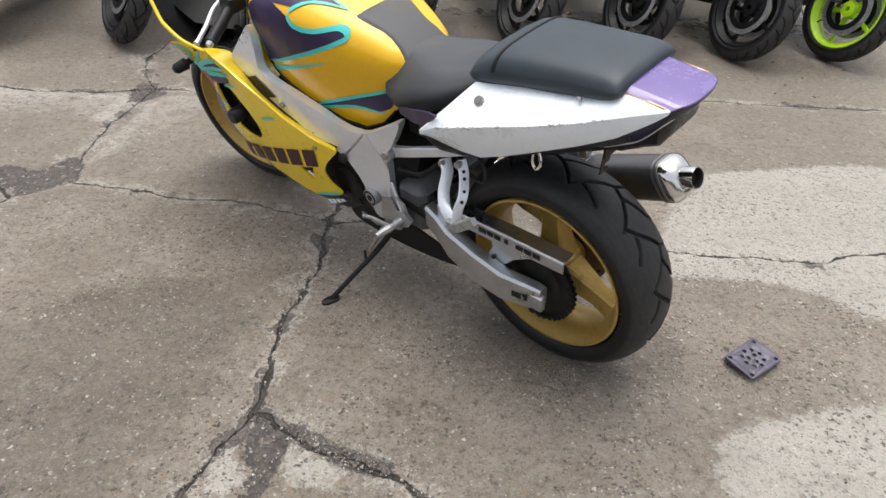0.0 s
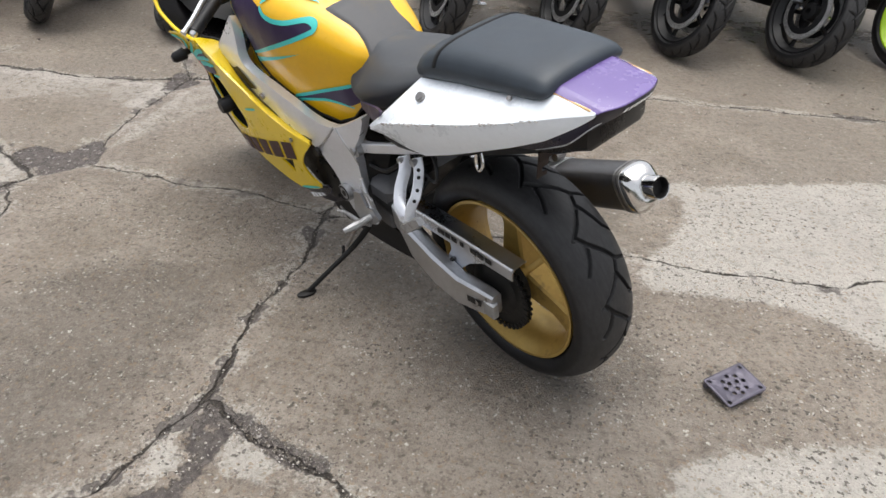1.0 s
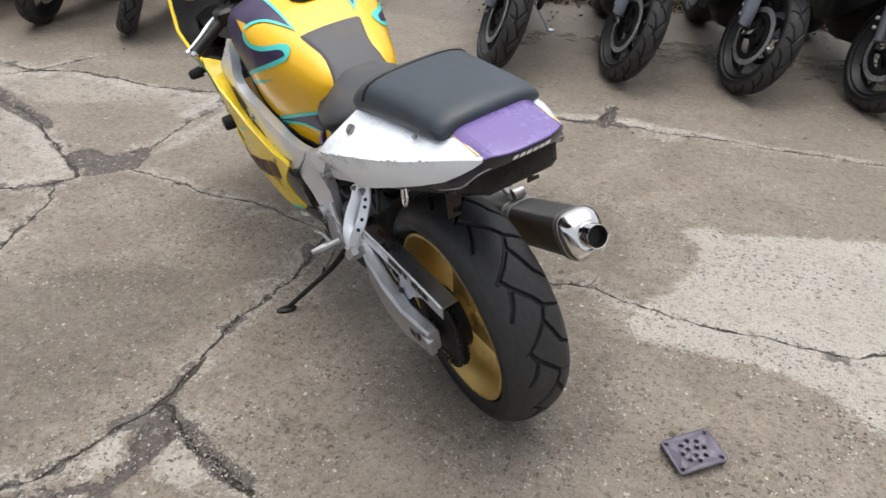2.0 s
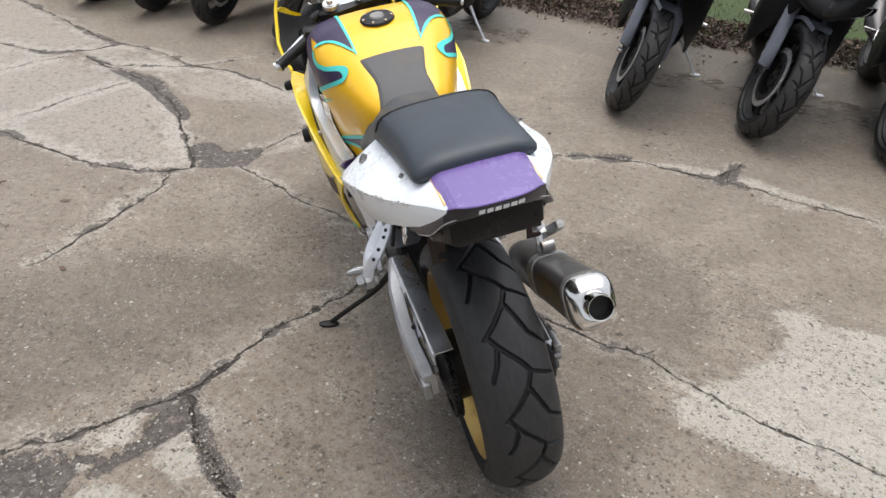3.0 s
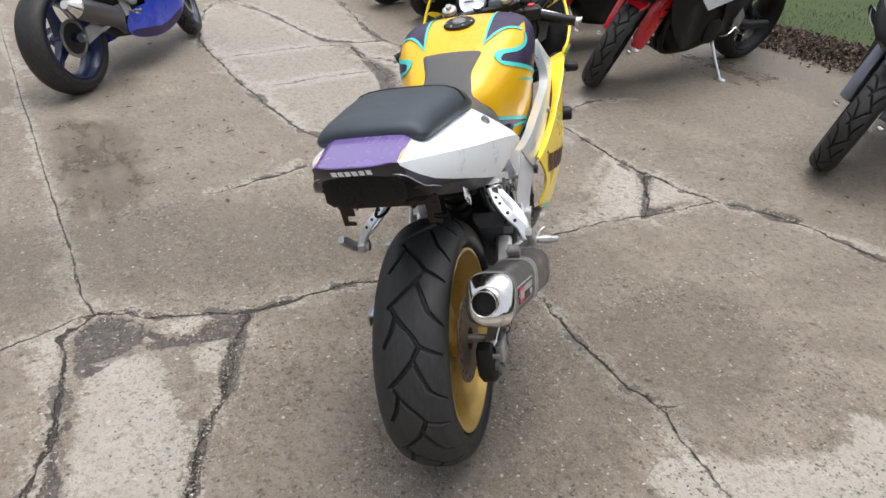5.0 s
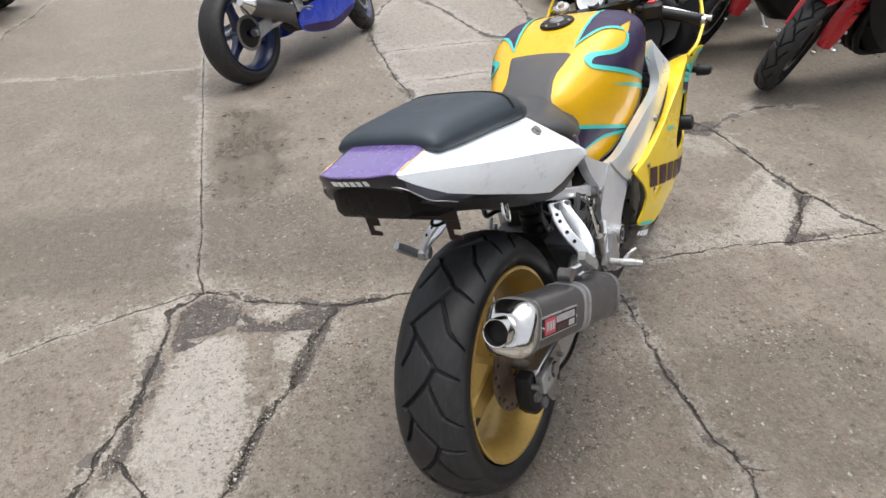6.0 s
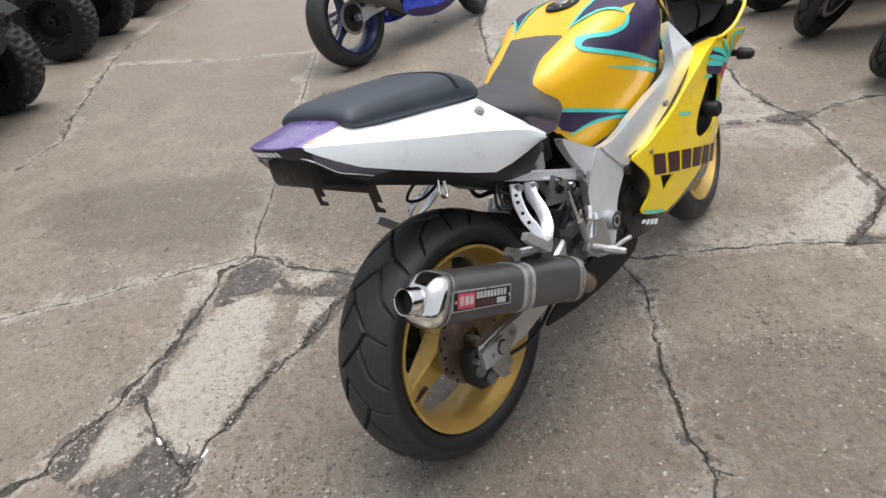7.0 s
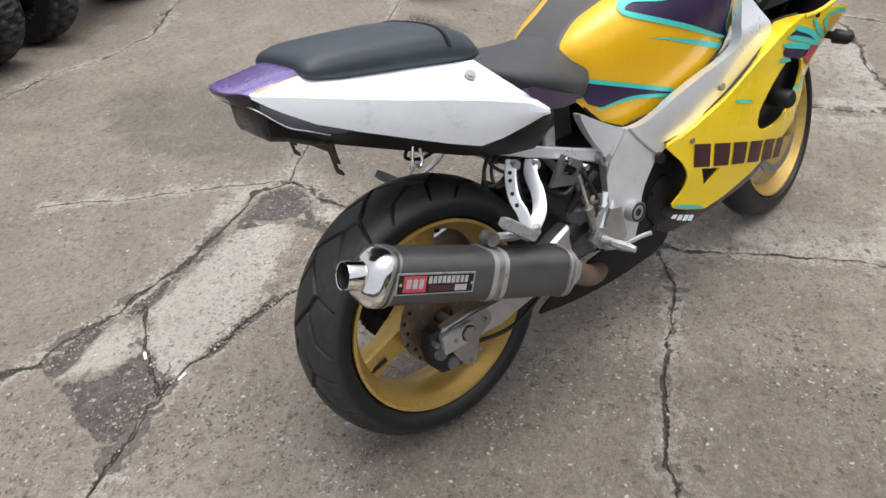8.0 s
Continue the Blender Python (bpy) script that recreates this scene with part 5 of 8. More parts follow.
# ---- tail: white side panels, purple hump, black underside ----
TAIL = [  # x, top (y, z), crease (y, z), lower edge (y, z)
    (-0.287, (0.082, 0.921), (0.085, 0.918), (0.085, 0.913)),
    (-0.266, (0.082, 0.924), (0.094, 0.912), (0.094, 0.894)),
    (-0.240, (0.082, 0.926), (0.105, 0.905), (0.103, 0.874)),
    (-0.200, (0.084, 0.928), (0.126, 0.894), (0.120, 0.846)),
    (-0.130, (0.094, 0.906), (0.158, 0.874), (0.142, 0.812)),
    (-0.050, (0.104, 0.893), (0.184, 0.851), (0.160, 0.776)),
    (0.030, (0.113, 0.881), (0.203, 0.829), (0.174, 0.740)),
    (0.100, (0.122, 0.870), (0.214, 0.808), (0.184, 0.712)),
    (0.150, (0.132, 0.864), (0.220, 0.791), (0.192, 0.713)),
    (0.205, (0.172, 0.803), (0.221, 0.771), (0.202, 0.722)),
    (0.258, (0.211, 0.742), (0.216, 0.738), (0.212, 0.733)),
]
for s in (1, -1):
    rows = []
    for x, a, b, c in TAIL:
        a, b, c = Vector((x, s * a[0], a[1])), Vector((x, s * b[0], b[1])), Vector((x, s * c[0], c[1]))
        swell = min(1.0, max(0.0, (x + 0.27) / 0.12))
        bow = Vector((0, s * 0.004, 0.004)) * swell
        line = [a, a.lerp(b, 0.33) + bow, a.lerp(b, 0.67) + bow, b, b.lerp(c, 0.33) + Vector((0, s * 0.004, -0.002)) * swell, b.lerp(c, 0.67) + Vector((0, s * 0.003, -0.003)) * swell, c]
        inner = [Vector((p.x, p.y - s * 0.006, p.z + (-0.003 if i < 3 else 0.003))) for i, p in enumerate(line)]
        rows.append(line + inner[::-1])
    part("tail_panel", skin(rows, around=True, caps=True), WHITE, bike, "scuffed white tail side panel", sharp=24)
    part("panel_bolt", join(tube([(0.109, s * 0.166, 0.846), (0.109, s * 0.172, 0.851)], 0.011, 14), tube([(0.109, s * 0.172, 0.851), (0.109, s * 0.173, 0.852)], 0.0065, 8)), STEEL, bike)
    if s > 0:
        part("panel_rivet", tube([(-0.115, s * 0.122, 0.905), (-0.115, s * 0.126, 0.909)], 0.005, 10), STEEL, bike)
    # orange pinstripe between white and purple
    stripe = []
    for f in np.linspace(0, 1, 8):
        p = Vector((-0.276 + 0.104 * f, s * (0.0825 + 0.002 * f), 0.9245 + 0.0065 * f))
        stripe.append([p + Vector((0, s * 0.0026, -0.004)), p + Vector((0, s * 0.0022, -0.0014)), p + Vector((0, -s * 0.001, -0.0011)), p + Vector((0, -s * 0.001, -0.005))])
    part("pinstripe", skin(stripe, around=True, caps=True), ORANGE, bike)
    # purple tongue under the rider's seat
    part("seat_side_trim", sheet([(0.20, 0.80), (0.262, 0.738), (0.33, 0.714), (0.40, 0.702), (0.41, 0.716), (0.33, 0.75), (0.24, 0.79)], lambda x, z, s=s: (x, s * (0.20 - 0.35 * (x - 0.25)), z), 0.006), NAVY, bike)

chip_rs = np.random.RandomState(3)
chips = []
for k in range(34):
    f = chip_rs.uniform(0, 1)
    x = -0.20 + 0.42 * f
    y = float(np.interp(x, [r[0] for r in TAIL], [r[2][0] for r in TAIL])) + 0.0018
    z = float(np.interp(x, [r[0] for r in TAIL], [r[2][1] for r in TAIL])) + 0.001 - abs(chip_rs.normal(0, 0.002))
    a = chip_rs.uniform(0.001, 0.006)
    h = chip_rs.uniform(0.0003, 0.0010)
    chips.append(box(x - a, x + a, y - 0.003, y + 0.0008, z - h, z + h, 0.0003))
tagged(part("paint_chips", join(*chips), STEEL, bike, "dark chips along the panel's crease"), kind="stuff")
rows = []
for x, z, w in ((-0.160, 0.938, 0.086), (-0.19, 0.936, 0.0855), (-0.22, 0.933, 0.085), (-0.25, 0.9295, 0.084), (-0.278, 0.927, 0.0835), (-0.288, 0.9255, 0.083), (-0.2895, 0.9235, 0.083)):
    rows.append([(x - 0.026 * (1 - abs(u) ** 3) * min(1.0, max(0.0, (-0.16 - x) / 0.10)), u * w, z - 0.008 * max(0.0, abs(u) - 0.85) / 0.15 * 0.75 + 0.002 * math.cos(u * math.pi / 2)) for u in np.linspace(-1, 1, 21)])
part("tail_hump", skin(rows), PURPLE, bike, "purple painted tail hump", sharp=12)
rows = []
for z, dx in ((0.9245, 0.0), (0.921, 0.0005), (0.906, -0.008), (0.900, -0.030), (0.890, -0.060)):
    rows.append([(-0.289 - dx - 0.026 * (1 - abs(u) ** 3), u * 0.0845, z - 0.008 * max(0.0, abs(u) - 0.85) / 0.15 * 0.75 - (0.016 if z < 0.91 else 0.0) * u * u) for u in np.linspace(-1, 1, 17)])
part("tail_lip", skin(rows), LIP, bike, "black-violet rear lip")
for k in range(6):
    u = -0.47 + 0.160 * k
    y0, y1 = u * 0.0835, (u + 0.125) * 0.0835
    x = -0.2878 - 0.026 * (1 - abs(u + 0.05) ** 3)
    part("lip_mark", skin([[(x + 0.0030, y0, 0.9080), (x + 0.0030, y1, 0.9080)], [(x - 0.0040, y0, 0.9198), (x - 0.0040, y1, 0.9198)]]), WHITE, bike)
SEAM = [(-0.180, 0.1235, 0.820), (-0.215, 0.121, 0.838), (-0.244, 0.112, 0.852), (-0.262, 0.104, 0.868), (-0.281, 0.091, 0.889), (-0.293, 0.068, 0.900), (-0.301, 0.038, 0.9045), (-0.304, 0.0, 0.906)]
part("lip_seam", tube(smooth_line(SEAM + [(x, -y, z) for x, y, z in SEAM[-2::-1]], 6), 0.0013, 6), CAST, bike, "thin silver seam line")
# glossy band between the white panel and the seam
for s in (1, -1):
    rows = []
    for (x, y, z), xe in zip(SEAM[:6], (-0.130, -0.195, -0.226, -0.252, -0.276, -0.287)):
        ye, ze = (float(np.interp(xe, [r[0] for r in TAIL], [r[3][k] for r in TAIL])) for k in (0, 1))
        e = Vector((xe, s * (ye - 0.003), ze + 0.003))
        q = Vector((x, s * y, z))
        rows.append([e, e.lerp(q, 0.5) + Vector((0, s * 0.002, 0)), q, q + Vector((0.006, -s * 0.020, -0.006)), q + Vector((0.02, -s * 0.045, -0.004))])
    part("tail_band", skin(rows), LIP, bike, "gloss black band under the tail panel")
# tail lamp, smoked
rows = []
for x, w, z0, z1 in ((-0.276, 0.066, 0.838, 0.893), (-0.270, 0.082, 0.829, 0.898), (-0.245, 0.093, 0.822, 0.892), (-0.20, 0.105, 0.80, 0.88), (-0.12, 0.105, 0.78, 0.86)):
    rows.append([(x, a * w, z0 + (z1 - z0) * c) for a, c in ((1, 0.15), (1, 0.85), (0.9, 1), (-0.9, 1), (-1, 0.85), (-1, 0.15), (-0.85, 0), (0.85, 0))])
part("tail_lamp", skin(rows, around=True, caps=True), SMOKE, bike, "dark smoked tail lamp")
part("lamp_divider", box(-0.2745, -0.25, 0.002, 0.010, 0.840, 0.888, 0.002), BLACK, bike)
rows = []
for x, w, z0, z1 in ((-0.25, 0.098, 0.835, 0.888), (-0.20, 0.116, 0.808, 0.86), (-0.10, 0.130, 0.765, 0.82), (0.0, 0.140, 0.722, 0.79), (0.10, 0.150, 0.680, 0.75), (0.20, 0.165, 0.648, 0.74), (0.27, 0.175, 0.640, 0.73), (0.33, 0.15, 0.65, 0.71)):
    rows.append([(x, a * w, z0 + (z1 - z0) * c) for a, c in ((0.82, 0.0), (1, 0.45), (1, 1), (0.5, 1), (-0.5, 1), (-1, 1), (-1, 0.45), (-0.82, 0.0), (-0.4, -0.05), (0.4, -0.05))])
part("undertray", skin(rows, around=True, caps=True), BLACK, bike, "black plastic tail underside")
# bare number plate bracket: rusty strip with two slotted tabs
plate_mat = surface("rusty_brown_steel", (0.026, 0.016, 0.013), 0.6, metal=0.4, var=0.4, scale=40, bump=0.3)
bracket = part("plate_bracket", box(-0.175, -0.169, -0.108, 0.108, 0.778, 0.802, 0.001), plate_mat, bike, "rusty bare plate bracket")
for y in (0.092, -0.096):
    tab = [(y - 0.015, 0.80), (y + 0.015, 0.80), (y + 0.015, 0.734), (y - 0.013, 0.734), (y - 0.013, 0.742), (y + 0.003, 0.745), (y + 0.003, 0.758), (y - 0.015, 0.758)]
    bm = sheet(tab, lambda a, b: (-0.173 + 0.12 * (0.80 - b), a, b), 0.003, step=0.05)
    part("bracket_tab", bm, plate_mat, bracket)
for s in (1, -1):
    part("luggage_hook", tube(smooth_line([(-0.02, s * 0.125, 0.742), (-0.03, s * 0.132, 0.718), (-0.02, s * 0.135, 0.702), (-0.008, s * 0.132, 0.712), (-0.006, s * 0.128, 0.735)], 5), 0.0035, 8), CHROME, bike)

# ---- seats ----
rows = []
for x, w, z0, z1 in ((-0.193, 0.096, 0.928, 0.941), (-0.189, 0.104, 0.920, 0.949), (-0.178, 0.109, 0.912, 0.955), (-0.160, 0.1105, 0.906, 0.9585), (-0.13, 0.111, 0.900, 0.9595), (-0.05, 0.115, 0.886, 0.955), (0.03, 0.120, 0.874, 0.949), (0.09, 0.126, 0.865, 0.941), (0.130, 0.129, 0.859, 0.930), (0.158, 0.127, 0.857, 0.913), (0.174, 0.117, 0.860, 0.892), (0.180, 0.09, 0.866, 0.880)):
    ring = []
    for i in range(36):
        a = 2 * math.pi * i / 36
        c, q = math.cos(a), math.sin(a)
        r = (abs(c) ** 5.0 + abs(q) ** 5.0) ** (-1 / 5.0)
        yy, zz = c * r, q * r
        ring.append((x, yy * w * 1.04 * (1 - 0.13 * max(0, zz)), (z0 + z1) / 2 + zz * (z1 - z0) / 2 + (0.004 * (1 - yy * yy) if zz > 0 else 0)))
    rows.append(ring)
part("passenger_seat", skin(rows, around=True, caps=True), VINYL, bike, "black vinyl passenger seat pad", sharp=60)
strap = []
for d in (0.094, 0.098, 0.104, 0.108):
    ring, up = [], 0.0030 if d in (0.098, 0.104) else -0.002
    z0, z1, w = 0.870 - (d - 0.09) * 0.2, 0.941 - (d - 0.09) * 0.28, 0.1262
    for i in range(0, 19):
        a = math.pi * i / 18
        c, q = math.cos(a), math.sin(a)
        r = (abs(c) ** 5.0 + abs(q) ** 5.0) ** (-1 / 5.0)
        ring.append((d, c * r * (w * 1.04 * (1 - 0.13 * q * r) + up), (z0 + z1) / 2 + q * r * ((z1 - z0) / 2 + up) + 0.004 * (1 - (c * r) ** 2)))
    strap.append(ring)
part("seat_strap", skin(strap), BLACK, bike, "black grab strap")

rows = []
for x, w, top, low in ((0.150, 0.100, 0.870, 0.82), (0.175, 0.112, 0.866, 0.80), (0.21, 0.130, 0.852, 0.785), (0.26, 0.146, 0.836, 0.752), (0.31, 0.153, 0.826, 0.728), (0.36, 0.153, 0.822, 0.712), (0.41, 0.147, 0.822, 0.700), (0.445, 0.138, 0.824, 0.693), (0.468, 0.128, 0.832, 0.700), (0.480, 0.114, 0.828, 0.715)):
    ring = []
    for u in np.linspace(-1, 1, 29):
        f = abs(u)
        y = math.copysign(min(1.0, f * 1.25) ** 0.9 * w, u)
        near = min(1.0, max(0.0, (x - 0.34) / 0.10))
        edge = 0.45 - 0.23 * near
        drop = (max(0, f - edge) / (1 - edge)) ** (1.9 - 0.55 * near)
        ring.append((x, y * (1 - 0.12 * max(0, f - 0.85) / 0.15), top + (low - top) * drop + 0.004 * math.cos(u * 5)))
    rows.append(ring)
part("rider_seat", skin(rows), SEAT, bike, "worn grey-black rider seat with brown scuffs", sharp=60)

# ---- fuel tank ----
TANK = [(0.425, 0.812, 0.080, 0.715), (0.46, 0.836, 0.112, 0.672), (0.51, 0.862, 0.136, 0.613), (0.57, 0.886, 0.157, 0.583), (0.63, 0.909, 0.180, 0.598), (0.69, 0.931, 0.197, 0.630), (0.75, 0.944, 0.206, 0.650), (0.81, 0.946, 0.209, 0.668), (0.87, 0.938, 0.205, 0.692), (0.93, 0.919, 0.188, 0.728), (0.98, 0.893, 0.152, 0.765), (1.01, 0.870, 0.105, 0.80)]
HALF = smooth_line([(0, 1.0, 0), (0.33, 0.994, 0), (0.62, 0.972, 0), (0.83, 0.918, 0), (0.955, 0.815, 0), (1.0, 0.675, 0), (0.99, 0.52, 0), (0.945, 0.32, 0), (0.905, 0.15, 0), (0.88, 0.0, 0)], 4)
TX = [r[0] for r in TANK]


def tank_at(x, u, off=0.0):
    """A point of the tank's skin at x, u from -1 (right lower edge) over 0 (ridge) to 1."""
    top, w, low = (float(np.interp(x, TX, [r[k] for r in TANK])) for k in (1, 2, 3))
    f = min(abs(u), 1.0) * (len(HALF) - 1)
    i = min(int(f), len(HALF) - 2)
    p = HALF[i].lerp(HALF[i + 1], f - i)
    pinch = 1 - 0.10 * math.exp(-((x - 0.56) / 0.09) ** 2) * max(0, 1 - p.y * 1.3)
    n = Vector((0, math.copysign(p.x, u) if u else 0, (p.y - 0.35) * 0.8))
    n = n.normalized() if n.length > 1e-6 else Vector((0, 0, 1))
    return Vector((x, math.copysign(p.x * w * pinch, u), low + (top - low) * p.y)) + n * off


def tx_fine(n=44):
    return [p.x for p in smooth_line([(x, 0, 0) for x in TX], 4)]


tank_rows = [[tank_at(x, u) for u in np.linspace(-1, 1, 73)] for x in tx_fine()]
tank_shape = skin(tank_rows)
tank_shape[1].append(tuple(range(73))[::-1])
tank_shape[1].append(tuple(range(len(tank_shape[0]) - 73, len(tank_shape[0]))))
tank = part("fuel_tank", tank_shape, YELLOW, bike, "glossy yellow fuel tank with purple and turquoise flames", sharp=50)
from mathutils.bvhtree import BVHTree
TANK_SKIN = BVHTree.FromPolygons(tank_shape[0], [f for f in tank_shape[1] if len(f) == 4])


def on_tank(s, off):
    def at(x, z):
        hit = TANK_SKIN.ray_cast(Vector((x, s * 0.5, z)), Vector((0, -s, 0)))
        if hit[0] is None:
            hit = TANK_SKIN.find_nearest(Vector((x, s * 0.12, z)))
        n = hit[1] if hit[1].y * s > 0 or hit[1].z > 0.5 else -hit[1]
        return hit[0] + n * off
    return at


def over_tank(off):
    def at(x, y):
        hit = TANK_SKIN.ray_cast(Vector((x, y, 1.4)), Vector((0, 0, -1)))
        if hit[0] is None:
            hit = TANK_SKIN.find_nearest(Vector((x, y, 0.9)))
        n = hit[1] if hit[1].z > 0 else -hit[1]
        return hit[0] + n * off
    return at


def ribbon(pts, w, at):
    """A painted line of width w along points in (x, z), laid on a surface; it tapers at both ends."""
    line = [Vector((*p, 0)) for p in pts]
    left, right = [], []
    for i, p in enumerate(line):
        d = (line[min(i + 1, len(line) - 1)] - line[max(i - 1, 0)]).normalized()
        k = min(1.0, 0.35 + 3.0 * min(i, len(line) - 1 - i) / len(line))
        q = Vector((-d.y, d.x, 0)) * w * k / 2
        left.append(p + q)
        right.append(p - q)
    return skin([[Vector(at(a.x, a.y)), Vector(at((a.x + b.x) / 2, (a.y + b.y) / 2)), Vector(at(b.x, b.y))] for a, b in zip(left, right)])


for s in (1, -1):
    flame = curve2([(0.578, 0.858), (0.605, 0.840), (0.73, 0.788), (0.84, 0.742), (0.955, 0.70)], 5) + curve2([(0.97, 0.78), (0.945, 0.85), (0.90, 0.898), (0.84, 0.918), (0.775, 0.904), (0.738, 0.890), (0.715, 0.870), (0.66, 0.864), (0.605, 0.872), (0.585, 0.868)], 4)
    part("flame_field", sheet(flame, on_tank(s, 0.0016), 0, step=0.018), NAVY, tank)
    part("flame_line", ribbon(curve2([(0.955, 0.70), (0.84, 0.740), (0.73, 0.786), (0.605, 0.838), (0.574, 0.857), (0.600, 0.874), (0.66, 0.866), (0.712, 0.872), (0.735, 0.888), (0.738, 0.896)], 7), 0.0115, on_tank(s, 0.0028)), TEAL, tank)
    part("flame_spike", sheet([(0.615, 0.792), (0.70, 0.768), (0.82, 0.730), (0.945, 0.690), (0.935, 0.672), (0.82, 0.716), (0.70, 0.760)], on_tank(s, 0.0018), 0, step=0.02), TEAL, tank)
    low = curve2([(0.440, 0.735), (0.52, 0.706), (0.62, 0.670), (0.77, 0.616)], 5) + curve2([(0.70, 0.629), (0.64, 0.643), (0.58, 0.652), (0.52, 0.650), (0.48, 0.668)], 4)
    part("flame_field", sheet(low, on_tank(s, 0.0016), 0, step=0.018), NAVY, tank)
    part("flame_line", ribbon(curve2([(0.44, 0.738), (0.52, 0.709), (0.62, 0.673), (0.78, 0.614)], 7), 0.010, on_tank(s, 0.0026)), TEAL, tank)
    part("flame_line", ribbon(curve2([(0.50, 0.648), (0.58, 0.655), (0.64, 0.646), (0.70, 0.631), (0.77, 0.613)], 7), 0.009, on_tank(s, 0.0026)), TEAL, tank)
    corner = curve2([(0.625, s * 0.094), (0.665, s * 0.118), (0.700, s * 0.146), (0.728, s * 0.176)], 4) + curve2([(0.80, s * 0.186), (0.88, s * 0.178), (0.945, s * 0.150)], 3) + [(0.955, s * 0.105), (0.86, s * 0.102), (0.74, s * 0.099)]
    part("flame_field", sheet(corner, over_tank(0.0018), 0, step=0.018), NAVY, tank)
    part("flame_line", ribbon(curve2([(0.738, s * 0.186), (0.728, s * 0.174), (0.700, s * 0.144), (0.665, s * 0.116), (0.620, s * 0.090)], 6), 0.008, over_tank(0.0032)), TEAL, tank)
    part("flame_line", ribbon(curve2([(0.612, s * 0.088), (0.74, s * 0.098), (0.86, s * 0.101), (0.95, s * 0.104)], 6), 0.008, over_tank(0.0034)), TEAL, tank)
    part("flame_field", sheet(curve2([(0.90, 0.745), (0.955, 0.715), (0.965, 0.775), (0.945, 0.845), (0.915, 0.865), (0.905, 0.80)], 3, True), on_tank(s, 0.0030), 0, step=0.02), YELLOW, tank)
    part("flame_line", ribbon(curve2([(0.918, 0.868), (0.902, 0.80), (0.898, 0.742), (0.95, 0.712)], 6), 0.009, on_tank(s, 0.0036)), TEAL, tank)
    part("tank_edge", tube([tank_at(x, s * 0.995, 0.001) for x in np.linspace(0.47, 0.98, 26)], 0.004, 6), BLACK, tank)
# padded cover on the back of the tank
pad_rows = []
for x, w in ((0.43, 0.080), (0.46, 0.070), (0.49, 0.066), (0.52, 0.070), (0.555, 0.079), (0.585, 0.086), (0.592, 0.084)):
    xx = max(x, 0.428)
    lay = over_tank(0.0045)
    pad_rows.append([lay(xx, v * w) + Vector((x - xx, 0, 0.0 if abs(v) < 0.97 and x < 0.59 else -0.005)) for v in np.linspace(-1, 1, 25)])
part("tank_pad", skin(pad_rows), PAD, bike, "matt grey tank pad joined to the seat", sharp=70)
# filler cap
cap = part("filler_cap", moved(lathe([(0.001, 0.006), (0.030, 0.006), (0.034, 0.004), (0.046, 0.003), (0.049, -0.002), (0.001, -0.004)], 32, closed=False, axis="z"), Matrix.Translation((0.738, 0, 0.9435)) @ pose(0, 0, 0, 0, -8, 0)), BLACK, tank, "black filler cap with bright bolts")
part("cap_lid", moved(lathe([(0.001, 0.010), (0.018, 0.010), (0.021, 0.006), (0.001, 0.005)], 24, closed=False, axis="z"), Matrix.Translation((0.738, 0, 0.9435)) @ pose(0, 0, 0, 0, -8, 0)), STEEL, cap)
for k in range(7):
    a = 2 * math.pi * k / 7
    part("cap_bolt", moved(tube([(0.040 * math.cos(a), 0.040 * math.sin(a), 0.003), (0.040 * math.cos(a), 0.040 * math.sin(a), 0.007)], 0.004, 8), Matrix.Translation((0.738, 0, 0.9435)) @ pose(0, 0, 0, 0, -8, 0)), CHROME, cap)

# ---- side fairings ----
fair_y = interp([(0.55, 0.190), (0.61, 0.207), (0.70, 0.226), (0.82, 0.246), (0.94, 0.256), (1.05, 0.252), (1.14, 0.235), (1.22, 0.205), (1.30, 0.165), (1.36, 0.12)])


cowl_y = interp([(1.00, 0.262), (1.10, 0.268), (1.165, 0.268), (1.22, 0.280), (1.28, 0.287), (1.36, 0.276), (1.46, 0.225), (1.54, 0.12), (1.60, 0.0)])


def fair_at(s, off=0.0):
    def at(x, z):
        y = fair_y(x) - 0.20 * max(0, 0.44 - z) ** 1.2 + 0.012 * math.sin((z - 0.45) * 9) + 0.17 * max(0, z - 0.62) * max(0.0, min(1.0, (1.25 - x) / 0.15))
        if x > 1.0:
            up = min(1.0, max(0.0, (z - 0.52) / 0.19)) ** 1.3 * min(1.0, (x - 1.0) / 0.06)
            y += (max(y, cowl_y(x)) - y) * up
        return Vector((x, s * (y + off), z))
    return at


FAIRING = [(0.622, 0.537), (0.70, 0.560), (0.80, 0.605), (0.873, 0.650), (0.94, 0.688), (1.02, 0.718), (1.10, 0.727), (1.165, 0.720), (1.24, 0.720), (1.29, 0.70), (1.305, 0.64), (1.275, 0.56), (1.21, 0.48), (1.12, 0.420), (1.02, 0.382), (0.93, 0.347), (0.86, 0.322), (0.80, 0.309), (0.765, 0.307), (0.660, 0.350), (0.683, 0.39), (0.690, 0.432), (0.668, 0.475), (0.638, 0.508)]
DUCT = [(0.925, 0.495), (0.960, 0.470), (1.024, 0.470), (1.09, 0.50), (1.125, 0.55), (1.12, 0.605), (1.06, 0.635), (0.995, 0.602), (0.935, 0.548)]
NICHE = [(0.733, 0.438), (0.800, 0.416), (0.757, 0.376)]
